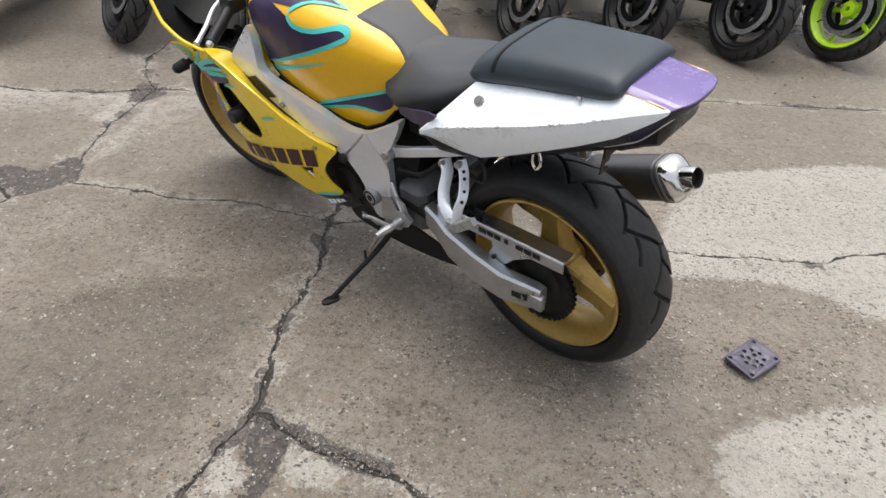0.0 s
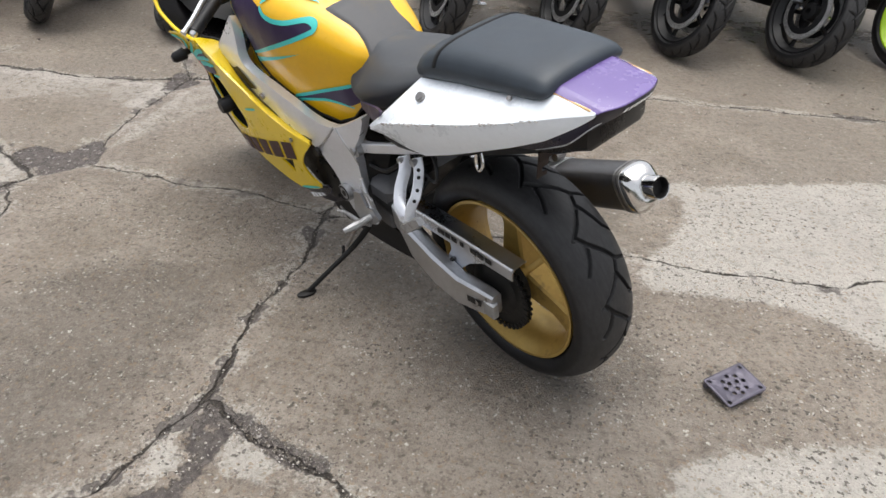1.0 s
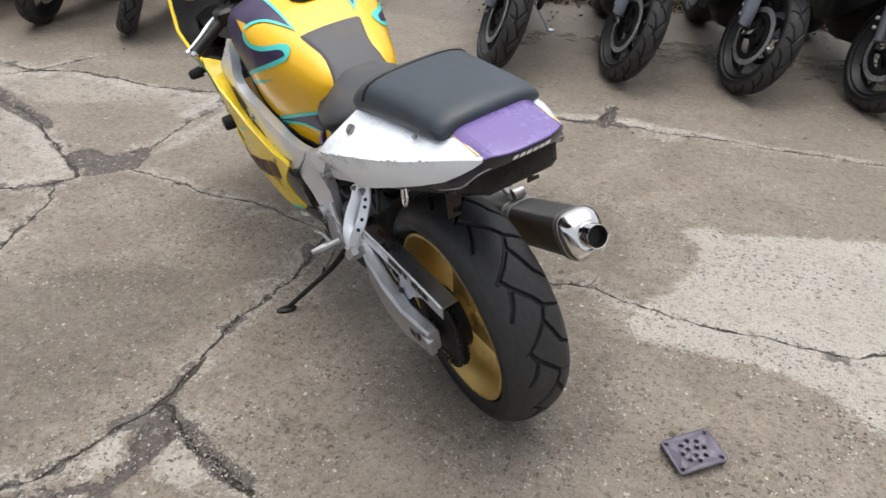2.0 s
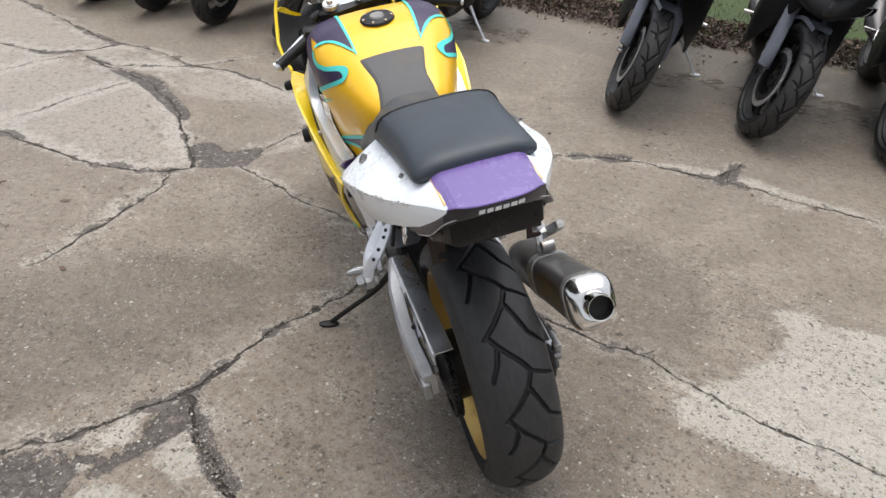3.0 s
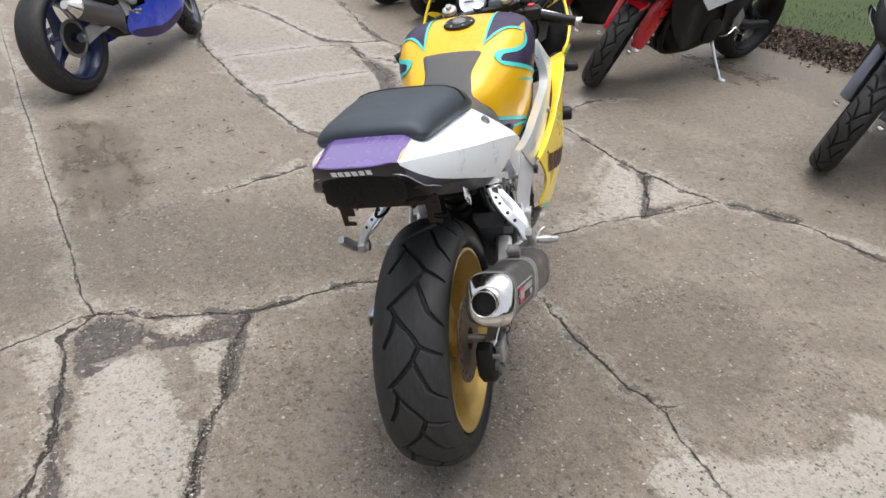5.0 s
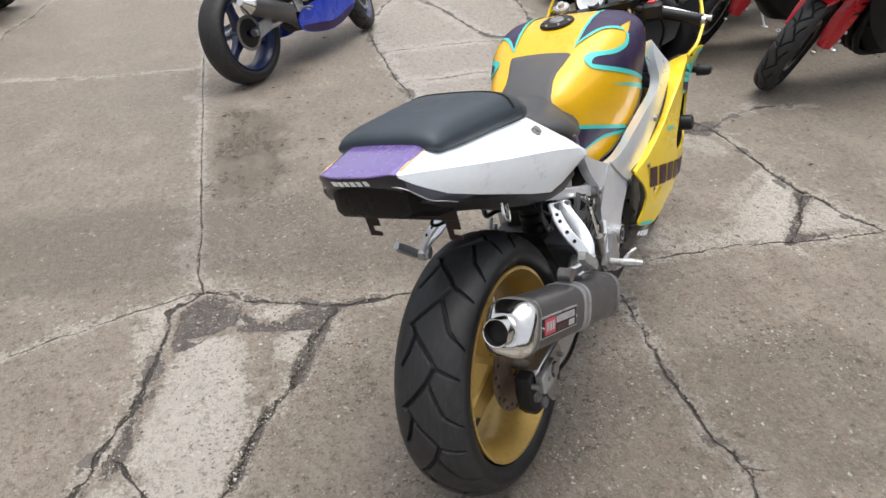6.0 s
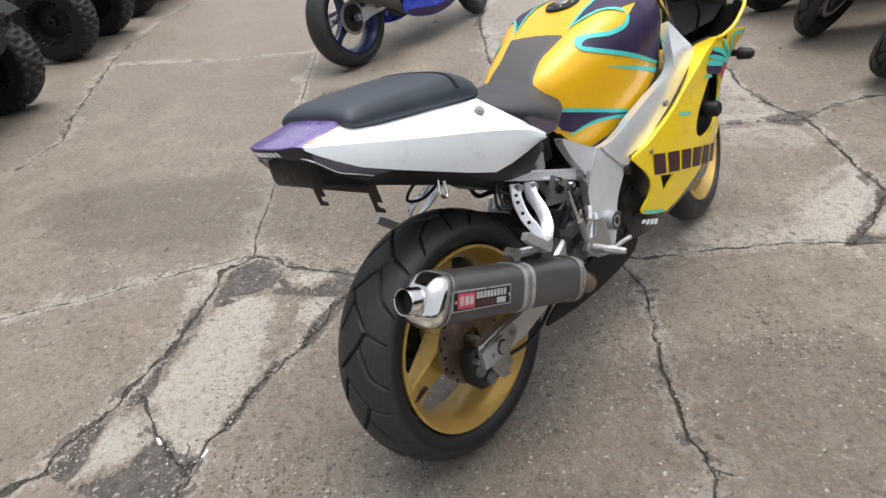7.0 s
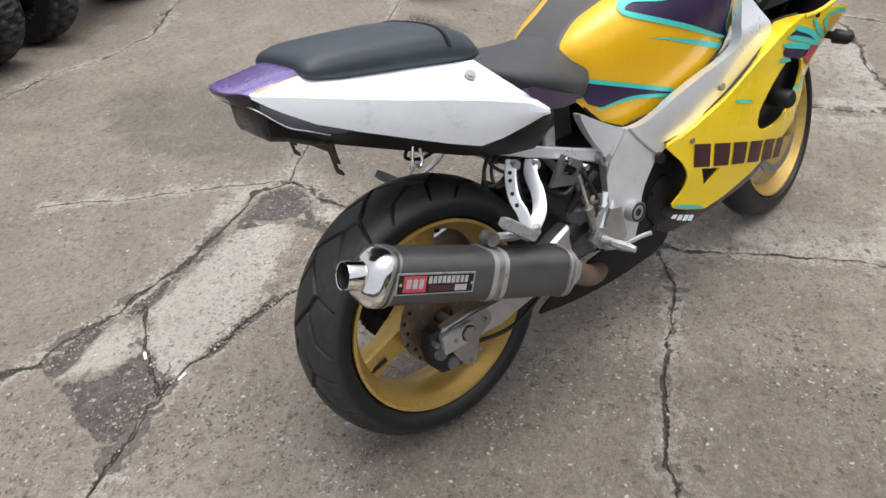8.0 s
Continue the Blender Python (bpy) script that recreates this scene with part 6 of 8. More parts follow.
for s in (1, -1):
    side = part("side_fairing", sheet(curve2(FAIRING, 4, True), fair_at(s), 0.006, holes=(curve2(DUCT, 3, True), NICHE), step=0.022), YELLOW_LIGHT, bike, "bright yellow side fairing with turquoise flames")
    part("duct_lining", sheet(curve2([(x + (x - 1.03) * 0.1, z + (z - 0.55) * 0.1) for x, z in DUCT], 3, True), fair_at(s, -0.030), 0.004), BLACK, side)
    inner = [(0.628, 0.203, 0.535), (0.70, 0.213, 0.553), (0.80, 0.230, 0.592), (0.873, 0.238, 0.626), (0.94, 0.238, 0.662), (1.0, 0.231, 0.702), (1.045, 0.220, 0.722), (1.100, 0.250, 0.729)]
    outer = [(0.632, 0.536), (0.70, 0.560), (0.80, 0.605), (0.873, 0.650), (0.94, 0.688), (1.02, 0.718), (1.075, 0.726), (1.115, 0.727)]
    inner = smooth_line([(x, s * y, z) for x, y, z in inner], 4)
    outer = [fair_at(s, 0.001)(p.x, p.y) for p in smooth_line([(x, z, 0) for x, z in outer], 4)]
    part("fairing_flange", skin([[b, b.lerp(a, 0.12) + Vector((0, 0, 0.002)), a.lerp(b, 0.1), a, a + Vector((0, 0, -0.012))] for a, b in zip(inner, outer)]), YELLOW_LIGHT, side, "yellow upper flange of the fairing")
    # Black rod draws the shaded gap between flange and spar.
    part("gap_shade", tube([p + Vector((0, -s * 0.003, 0.001)) for p in inner], 0.0042, 6), BLACK, side)
    rim = curve2(DUCT, 3, True)
    part("duct_wall", skin([[fair_at(s, -0.003)(x, z), fair_at(s, -0.034)(x + (x - 1.03) * 0.05, z + (z - 0.55) * 0.05)] for x, z in rim + rim[:1]]), BLACK, side)
    part("niche_lining", sheet([(x + (x - 0.77) * 0.2, z + (z - 0.395) * 0.2) for x, z in NICHE], fair_at(s, -0.015), 0.003), SOOT, side)
    for k in range(6):
        x0, slope = 0.700 + 0.068 * k, -0.29
        bar = [(x0, 0.515 + slope * (x0 - 0.70)), (x0 + 0.054, 0.515 + slope * (x0 + 0.054 - 0.70)), (x0 + 0.058, 0.452 + slope * (x0 + 0.058 - 0.70)), (x0 + 0.004, 0.452 + slope * (x0 - 0.70))]
        part("name_bar", sheet(bar, fair_at(s, 0.0022), 0, step=0.02), LETTER, side)
    part("lower_stripe", ribbon(curve2([(0.664, 0.352), (0.72, 0.330), (0.768, 0.311)], 5), 0.010, fair_at(s, 0.002)), TEAL, side)
    part("fairing_flame", sheet(curve2([(1.055, 0.702), (1.10, 0.688), (1.165, 0.655), (1.21, 0.628), (1.15, 0.652), (1.08, 0.676), (1.02, 0.693)], 3, True), fair_at(s, 0.0016), 0, step=0.03), NAVY, side)
    part("fairing_flame", sheet(curve2([(1.01, 0.668), (1.08, 0.650), (1.16, 0.622), (1.11, 0.615), (1.06, 0.630), (1.01, 0.648)], 3, True), fair_at(s, 0.0016), 0, step=0.03), NAVY, side)
    for pts, w in (([(1.045, 0.710), (1.134, 0.678), (1.216, 0.630)], 0.015), ([(1.010, 0.696), (1.116, 0.662), (1.217, 0.622)], 0.013), ([(0.995, 0.680), (1.084, 0.655), (1.170, 0.627)], 0.015), ([(1.143, 0.710), (1.186, 0.668), (1.240, 0.632)], 0.012), ([(1.245, 0.645), (1.203, 0.685), (1.205, 0.704), (1.244, 0.707), (1.29, 0.692)], 0.011),
                   ([(1.085, 0.541), (1.13, 0.534), (1.18, 0.540)], 0.012), ([(0.825, 0.588), (0.89, 0.567)], 0.008), ([(0.985, 0.645), (1.05, 0.626)], 0.009)):
        part("fairing_flame", ribbon(curve2(pts, 6), w, fair_at(s, 0.0026)), TEAL, side)
    part("fairing_flame", sheet(curve2([(1.21, 0.668), (1.235, 0.650), (1.275, 0.655), (1.285, 0.680), (1.235, 0.697)], 3, True), fair_at(s, 0.0016), 0, step=0.03), YELLOW, side)
    part("race_patch", sheet([(1.138, 0.580), (1.184, 0.562), (1.174, 0.549), (1.134, 0.567)], fair_at(s, 0.0024), 0, step=0.03), WHITE, side)
    part("fairing_bolt", tube([fair_at(s, 0)(0.692, 0.527), fair_at(s, 0.005)(0.692, 0.527)], 0.007, 10), STEEL, side)
    part("fairing_bolt", tube([fair_at(s, 0)(1.16, 0.715), fair_at(s, 0.005)(1.16, 0.715)], 0.007, 10), BLACK, side)
    belly = curve2([(0.662, 0.346), (0.765, 0.304), (0.80, 0.306), (0.86, 0.318), (0.93, 0.342), (1.03, 0.382), (1.00, 0.345), (0.93, 0.305), (0.85, 0.280), (0.76, 0.258), (0.67, 0.250), (0.640, 0.262), (0.652, 0.30)], 3, True)
    pan = part("belly_pan", sheet(belly, lambda x, z, s=s: fair_at(s, -0.006 - 0.30 * max(0, 0.33 - z) - 0.25 * max(0, 0.72 - x))(x, z), 0.005), LIP, bike, "black-violet belly pan")
    for x0, h in ((0.668, 0.012), (0.688, 0.016), (0.708, 0.018), (0.727, 0.018)):
        z0 = 0.326 - 0.40 * (x0 - 0.668)
        part("pan_mark", sheet([(x0, z0), (x0 + 0.016, z0 - 0.0064), (x0 + 0.009, z0 - 0.004 - h), (x0 - 0.007, z0 + 0.002 - h)], fair_at(s, -0.001), 0, step=0.05), WHITE, pan)
    part("pan_tail", sheet(curve2([(0.285, 0.190), (0.30, 0.175), (0.42, 0.170), (0.56, 0.184), (0.68, 0.218), (0.69, 0.28), (0.55, 0.290), (0.40, 0.250)], 3, True), lambda x, z, s=s: Vector((x, s * (0.085 + 0.16 * max(0.0, x - 0.30)), z)), 0.006, step=0.05), BLACK, pan, "black rear end of the belly pan")
    # crash bobbin
    part("crash_slider", join(tube([(1.030, s * 0.19, 0.535), (1.028, s * 0.240, 0.534)], 0.014, 14), tube([(1.028, s * 0.235, 0.534), (1.027, s * 0.284, 0.533), (1.027, s * 0.290, 0.533)], [0.024, 0.024, 0.019], 20)), BLACK, bike, "black plastic crash slider")
    # indicator on the fairing
    part("indicator", join(tube([(1.27, s * 0.24, 0.635), (1.27, s * 0.27, 0.632)], 0.011, 10), tube([(1.27, s * 0.262, 0.632), (1.272, s * 0.300, 0.628), (1.272, s * 0.308, 0.628)], [0.020, 0.017, 0.010], 12)), BLACK, bike)
    part("marker_patch", sheet([(1.160, 0.636), (1.222, 0.618), (1.169, 0.577), (1.123, 0.612)], fair_at(s, 0.0032), 0, step=0.03), BADGE_RED, side)

# ---- nose cowl, screen, instruments ----
for s in (1, -1):
    def cowl_at(x, z, s=s):
        under = max(0.0, float(np.interp(x, (1.165, 1.22, 1.28, 1.325, 1.36, 1.60), (0.722, 0.738, 0.778, 0.822, 0.868, 0.70))) - z - 0.012)
        return Vector((x, s * max(0.0, cowl_y(x) - 0.25 * max(0, z - 0.78) ** 1.3 - (0.85 * under if x > 1.24 else 0.85 * under * max(0.0, (x - 1.17) / 0.07))), z))
    COWL = [(1.10, 0.722), (1.165, 0.721), (1.22, 0.738), (1.28, 0.778), (1.325, 0.822), (1.36, 0.868), (1.42, 0.86), (1.50, 0.80), (1.57, 0.72), (1.60, 0.66), (1.54, 0.60), (1.42, 0.60), (1.33, 0.63), (1.30, 0.69), (1.24, 0.704), (1.16, 0.700)]
    part("nose_cowl", sheet(curve2(COWL, 3, True), cowl_at, 0.005), YELLOW_LIGHT, bike, "yellow nose cowl")
    part("cowl_rim", tube([cowl_at(x, z) for x, z in curve2([(1.10, 0.724), (1.165, 0.722), (1.22, 0.739), (1.28, 0.778), (1.325, 0.824), (1.36, 0.870), (1.385, 0.925)], 4)], 0.006, 8), YELLOW_LIGHT, bike)
    # black shelf between the cowl's rim and the instruments
    shelf = []
    for x, z in curve2([(0.985, 0.690), (1.04, 0.716), (1.10, 0.727), (1.16, 0.720), (1.22, 0.738), (1.28, 0.781), (1.325, 0.825), (1.36, 0.871)], 3):
        a = (cowl_at(x, z) if x > 1.10 else Vector((x, s * (0.222 + 0.040 * max(0.0, (x - 1.04) / 0.06)), z))) + Vector((0, -s * 0.004, -0.004))
        b = Vector((max(x, 1.09) + 0.03, s * 0.085, z - 0.03))
        shelf.append([a.lerp(b, f) + Vector((0, 0, -0.028 * math.sin(f * math.pi))) for f in np.linspace(0, 1, 7)])
    part("inner_liner", skin(shelf), SMOKE, bike, "black inner fairing liner")
screen_rows = []
for x, z, w in ((1.36, 0.872, 0.235), (1.34, 0.93, 0.215), (1.31, 0.985, 0.190), (1.27, 1.03, 0.155), (1.24, 1.05, 0.11)):
    screen_rows.append([(x + 0.16 * math.cos(u * math.pi / 2) ** 0.8 if abs(u) < 1 else x, u * w, z + 0.02 * math.cos(u * math.pi / 2)) for u in np.linspace(-1, 1, 21)])
part("windscreen", skin(screen_rows), SMOKE, bike, "dark tinted windscreen")
part("cowl_floor", skin([[(x, y, z) for y in (-w, -w / 2, 0, w / 2, w)] for x, z, w in ((1.14, 0.72, 0.12), (1.25, 0.75, 0.20), (1.36, 0.80, 0.21), (1.45, 0.84, 0.16))]), BLACK, bike)
dash = part("instrument_panel", join(box(1.16, 1.22, -0.10, 0.10, 0.86, 0.95, 0.02)), BLACK, bike)
CLOCK = Matrix.Translation((1.165, 0.035, 0.925)) @ pose(0, 0, 0, 0, -62, 0)
clock = part("tachometer", moved(lathe([(0.001, 0.010), (0.036, 0.010), (0.042, 0.016), (0.046, 0.010), (0.046, -0.02), (0.001, -0.02)], 30, closed=False, axis="z"), CLOCK), WHITE, dash, "white round tachometer dial")
part("dial_ring", moved(lathe([(0.038, 0.0105), (0.047, 0.0175), (0.050, 0.008), (0.047, 0.0)], 30, axis="z"), CLOCK), ALLOY, clock)
part("dial_needle", moved(box(-0.002, 0.002, -0.004, 0.028, 0.0108, 0.0125, 0.0003), CLOCK), LETTER, clock)
part("display", box(1.150, 1.166, -0.085, -0.02, 0.885, 0.925, 0.004), SILVER_BLUE, dash)
part("warning_lamp_strip", box(1.152, 1.164, -0.09, -0.015, 0.928, 0.940, 0.003), SMOKE, dash)
# headlamp
part("headlamp", skin([[(1.585 - 0.05 * abs(u), u * 0.085, z) for u in np.linspace(-1, 1, 9)] for z in (0.63, 0.66, 0.70, 0.73)]), SMOKE, bike)

# ---- forks, yokes, bars ----
STEER = Matrix.Translation((1.075, 0, 0.90)) @ Matrix.Rotation(radians(9), 4, Vector((-0.407, 0, 0.914)))


def on_fork(y, d):
    """A point of a fork leg, d metres down from the top yoke, turned with the bars."""
    return STEER @ Vector((0.407 * d - 0.0 * y, y, -0.914 * d))


for s in (1, -1):
    leg = part("fork_leg", tube([on_fork(s * 0.098, d) for d in (-0.03, 0.05, 0.30, 0.31)], [0.022, 0.022, 0.022, 0.020], 18), CHROME, bike, "polished fork stanchion")
    part("fork_slider", tube([on_fork(s * 0.098, d) for d in (0.30, 0.32, 0.60, 0.66)], [0.026, 0.029, 0.029, 0.022], 18), GOLD, leg)
    part("fork_cap", tube([on_fork(s * 0.098, -0.03), on_fork(s * 0.098, -0.042), on_fork(s * 0.098, -0.043), on_fork(s * 0.098, -0.056)], [0.024, 0.024, 0.011, 0.010], 18), CAST, leg, "bright fork cap nut")
    part("cap_ring", tube([on_fork(s * 0.098, -0.042), on_fork(s * 0.098, -0.0445)], 0.017, 18), ALLOY, leg)
    part("front_caliper", tube([on_fork(s * 0.085, 0.56) + Vector((-0.05, 0, 0.03)), on_fork(s * 0.085, 0.64) + Vector((-0.06, 0, 0.02))], 0.034, 10, flat=0.7), SOOT, leg)
    A, Bp = STEER @ Vector((0.0, s * 0.115, -0.015)), STEER @ Vector((-0.045, s * 0.315, -0.085))
    bar = part("handlebar", tube([A, A.lerp(Bp, 0.35), Bp], 0.011, 12), BLACK, bike)
    G0, G1 = A.lerp(Bp, 0.42), A.lerp(Bp, 1.0)
    grip = []
    for k in range(25):
        f = k / 24
        grip.append((G0.lerp(G1, f), 0.0175 if k % 2 else 0.0160))
    part("grip", tube([g[0] for g in grip], [0.020] + [g[1] for g in grip[1:-1]] + [0.0185], 16), BLACK, bar, "ribbed black rubber grip")
    part("bar_end", tube([G1, G1 + (Bp - A).normalized() * 0.012], [0.012, 0.009], 12), CHROME, bar)
    part("switch_block", moved(box(-0.028, 0.028, -0.030, 0.030, -0.024, 0.026, 0.008), Matrix.Translation(A.lerp(Bp, 0.30)) @ pose(0, 0, 0, 0, 0, 8)), BLACK, bar)
    part("lever", tube(smooth_line([A.lerp(Bp, 0.22) + Vector((0.045, 0, 0.0)), A.lerp(Bp, 0.5) + Vector((0.068, 0, -0.002)), A.lerp(Bp, 0.80) + Vector((0.060, 0, -0.004)), A.lerp(Bp, 1.08) + Vector((0.062, 0, -0.006))], 5), [0.007] * 15 + [0.010], 10), ALLOY, bar, "bare aluminium lever")
    part("master_cylinder", tube([A.lerp(Bp, 0.10) + Vector((0.03, 0, 0.03)), A.lerp(Bp, 0.25) + Vector((0.035, 0, 0.03))], 0.014, 12), BLACK, bar)
    if s < 0:
        part("kill_switch", moved(box(-0.010, 0.010, -0.012, 0.012, 0.024, 0.034, 0.003), Matrix.Translation(A.lerp(Bp, 0.30))), RED, bar, "red engine stop switch")
yoke = [STEER @ Vector(p) for p in ((0.03, 0.13, 0), (-0.005, 0.14, 0), (-0.035, 0.11, 0), (-0.035, 0.05, 0), (-0.030, 0, 0), (-0.035, -0.05, 0), (-0.035, -0.11, 0), (-0.005, -0.14, 0), (0.03, -0.13, 0), (0.035, -0.06, 0), (0.02, 0, 0), (0.035, 0.06, 0))]
up_ax = (STEER.to_3x3() @ Vector((-0.407, 0, 0.914))).normalized()
part("top_yoke", skin([[p + up_ax * d for p in yoke] for d in (-0.012, 0.012)], around=True, caps=True), BLACK, bike, "black top yoke")
part("steering_nut", tube([STEER @ Vector((-0.005, 0, 0.012)), STEER @ Vector((-0.014, 0, 0.030))], 0.018, 20), CHROME, bike)
part("lower_yoke", tube([on_fork(-0.12, 0.2), on_fork(0.12, 0.2)], 0.03, 12), BLACK, bike)
for pts in ([(1.10, -0.16, 0.90), (1.16, -0.10, 0.86), (1.18, -0.05, 0.78), (1.15, -0.04, 0.65)], [(1.10, 0.16, 0.90), (1.17, 0.10, 0.85), (1.16, 0.06, 0.76), (1.10, 0.05, 0.62)], [(1.12, -0.14, 0.92), (1.20, -0.18, 0.80), (1.22, -0.12, 0.66)]):
    part("cable", tube(smooth_line(pts, 8), 0.005, 8), BLACK, bike)
rows = []
for a in np.linspace(1.0, 2.4, 18):
    r = 0.302 + 0.016
    rows.append([FRONT @ Vector((r * math.cos(a) - (0.02 if abs(v) > 0.9 else 0) * math.cos(a), v * 0.072, r * math.sin(a) - (0.03 if abs(v) > 0.9 else 0.0) * math.sin(a))) for v in (-1, -0.95, -0.6, 0, 0.6, 0.95, 1)])
part("front_mudguard", skin(rows), YELLOW_LIGHT, bike, "yellow front mudguard")


# ---- the other bikes in the yard ----
def loft_body(table, n=24, power=2.6):
    """A rounded body from rows of x, half width, lower and upper height."""
    rows = []
    for x, w, z0, z1 in table:
        ring = []
        for i in range(n):
            a = 2 * math.pi * i / n
            c, q = math.cos(a), math.sin(a)
            r = (abs(c) ** power + abs(q) ** power) ** (-1 / power)
            ring.append((x, c * r * w, (z0 + z1) / 2 + q * r * (z1 - z0) / 2))
        rows.append(ring)
    return skin(rows, around=True, caps=True)


def parked_bike(front, heading, label, body, fork, rim, mud, panel, lean=11.0, steer=14.0, tall=1.0, visor=None, group="row of parked motorcycles", ride=None, guard=None, nose=True, stand=ALLOY, arm=SOOT, silencer=CARBON, spokes=5):
    """A sports bike on its side stand, given by where its front tyre stands and where it points."""
    h = radians(heading)
    base = Matrix.Translation((front[0] - 1.40 * math.cos(h), front[1] - 1.40 * math.sin(h), 0)) @ pose(0, 0, 0, 0, 0, heading) @ pose(0, 0, 0, -lean, 0, 0)
    root = empty("motorcycle", base, label, "motorcycle", group)
    wheel("rear_wheel", root, pose(0, 0, 0.314), 0.314, 0.088, 0.075, rim, OLD_RUBBER, disc=0.11, sides=(-1,), spokes=spokes, n=72, spoke_thick=0.62 if spokes > 3 else 0.9)
    turn = Matrix.Rotation(radians(steer), 4, Vector((-0.407, 0, 0.914)))
    fw = Matrix.Translation((1.40, 0, 0.302)) @ turn
    wheel("front_wheel", root, fw, 0.302, 0.062, 0.050, rim, OLD_RUBBER, disc=0.155, sides=(-1, 1), spokes=5, n=320, grooves=13, across=60, spoke_thick=0.42, bore=0.62, carrier=BLACK, disc_mat=DRILLED, ring=0.72)
    st = Matrix.Translation((1.075, 0, 0.90)) @ turn

    def on_leg(y, d):
        return st @ Vector((0.407 * d, y, -0.914 * d))
    for s in (1, -1):
        leg = part("fork_leg", tube([on_leg(s * 0.095, d) for d in (0.02, 0.30, 0.31, 0.64)], [0.024, 0.024, 0.030, 0.027], 14), fork, root)
        part("brake_caliper", tube([on_leg(s * 0.088, 0.54) + Vector((-0.055, 0, 0.02)), on_leg(s * 0.088, 0.63) + Vector((-0.065, 0, 0.015))], 0.032, 8, flat=0.7), SOOT, leg)
        for k in range(2):
            q = on_leg(s * 0.122, 0.56 + 0.05 * k) + Vector((-0.05, 0, 0.02))
            part("caliper_bolt", tube([q, q + Vector((0, s * 0.014, 0))], 0.010, 8), ALLOY, leg)
        part("axle_nut", tube([fw @ Vector((0, s * 0.10, 0)), fw @ Vector((0, s * 0.125, 0))], 0.014, 10), CHROME, leg)
        if guard:
            rows = []
            for d, w in ((0.29, 0.036), (0.36, 0.058), (0.46, 0.064), (0.56, 0.050), (0.63, 0.020)):
                w *= 0.84 if guard is RED else 1.0
                rows.append([on_leg(s * yy, d) + Vector((xx, 0, 0)) for xx, yy in ((w * 1.15, 0.080), (w * 0.9, 0.112), (w * 0.4, 0.136), (-w * 0.6, 0.136), (-w, 0.108), (-w, 0.100), (-w * 0.55, 0.130), (w * 0.35, 0.130), (w * 0.85, 0.106), (w * 1.1, 0.076))])
            gd = part("fork_guard", skin(rows, around=True, caps=True), guard, root)
            for k in range(2):
                q = on_leg(s * 0.137, 0.36 + 0.06 * k)
                part("guard_slot", moved(box(-0.026, 0.018, -0.002, 0.002, -0.007, 0.007, 0.001), Matrix.Translation(q)), SOOT, gd)
        part("grip", tube([st @ Vector((0.0, s * 0.16, -0.01)), st @ Vector((-0.06, s * 0.35, -0.05))], 0.017, 12), BLACK, root)
        part("lever", tube([st @ Vector((0.05, s * 0.16, -0.01)), st @ Vector((0.045, s * 0.34, -0.05))], 0.007, 8), ALLOY, root)
        part("swingarm", tube([(0.5, s * 0.11, 0.38), (0.2, s * 0.13, 0.33), (-0.03, s * 0.13, 0.314)], [0.04, 0.035, 0.025], 10), arm, root)
        part("footrest", tube([(0.45, s * 0.16, 0.36), (0.45, s * 0.27, 0.355)], 0.010, 8), CHROME, root)
        part("foot_lever", tube(smooth_line([(0.44, s * 0.19, 0.37), (0.52, s * 0.20, 0.33), (0.62, s * 0.21, 0.34)], 4), 0.006, 8), CHROME, root)
        part("hanger_plate", sheet([(0.40, 0.34), (0.38, 0.44), (0.44, 0.50), (0.48, 0.42), (0.47, 0.34)], lambda x, z, s=s: Vector((x, s * 0.185, z)), 0.006, step=0.06), CAST, root)
        part("mirror_arm", tube([(1.18, s * 0.16, 1.0), (1.16, s * 0.30, 1.05)], 0.008, 8), BLACK, root)
        part("mirror", moved(loft_body([(-0.012, 0.030, -0.016, 0.016), (0.0, 0.065, -0.036, 0.036), (0.02, 0.045, -0.025, 0.025)], 16), pose(1.16, s * 0.35, 1.07)), BLACK, root)

        def side_at(x, z, s=s):
            return Vector((x, s * (0.235 - 0.55 * max(0, x - 0.95) ** 1.4 - 0.16 * max(0, 0.42 - z) - 0.10 * max(0, z - 0.70) - 0.04 * max(0, 0.8 - x)), z))
        if not ride:
            part("side_fairing", sheet(curve2([(0.60, 0.42), (0.72, 0.58), (0.92, 0.66), (1.08, 0.76), (1.22, 0.86), (1.34, 0.84), (1.36, 0.70), (1.26, 0.54), (1.14, 0.42), (1.0, 0.32), (0.82, 0.25), (0.66, 0.26)], 3, True), side_at, 0.008, step=0.045), panel, root)
        part("frame_spar", sheet(curve2([(0.46, 0.50), (0.60, 0.64), (0.85, 0.76), (1.02, 0.86), (1.04, 0.80), (0.86, 0.68), (0.64, 0.55), (0.58, 0.36), (0.50, 0.33)], 3, True), lambda x, z, s=s: Vector((x, s * (0.16 + 0.08 * (x - 0.45)), z)), 0.02, step=0.06), SOOT, root)
    rows = []
    for a in np.linspace(1.30, 2.5, 14):
        r = 0.314
        rows.append([fw @ Vector((r * math.cos(a), v * 0.070 * min(1.0, 0.62 + (a - 1.30) * 1.6), r * math.sin(a) - (0.020 if abs(v) == 1 else 0.0))) for v in (-1, -0.93, -0.55, 0, 0.55, 0.93, 1)])
    part("front_mudguard", skin(rows), mud, root)
    part("engine", loft_body([(0.42, 0.10, 0.30, 0.52), (0.55, 0.155, 0.20, 0.60), (0.75, 0.165, 0.17, 0.62), (0.92, 0.15, 0.20, 0.60), (1.04, 0.10, 0.32, 0.58)]), SOOT, root)
    part("radiator", box(1.03, 1.07, -0.15, 0.15, 0.40, 0.68, 0.01), SOOT, root)
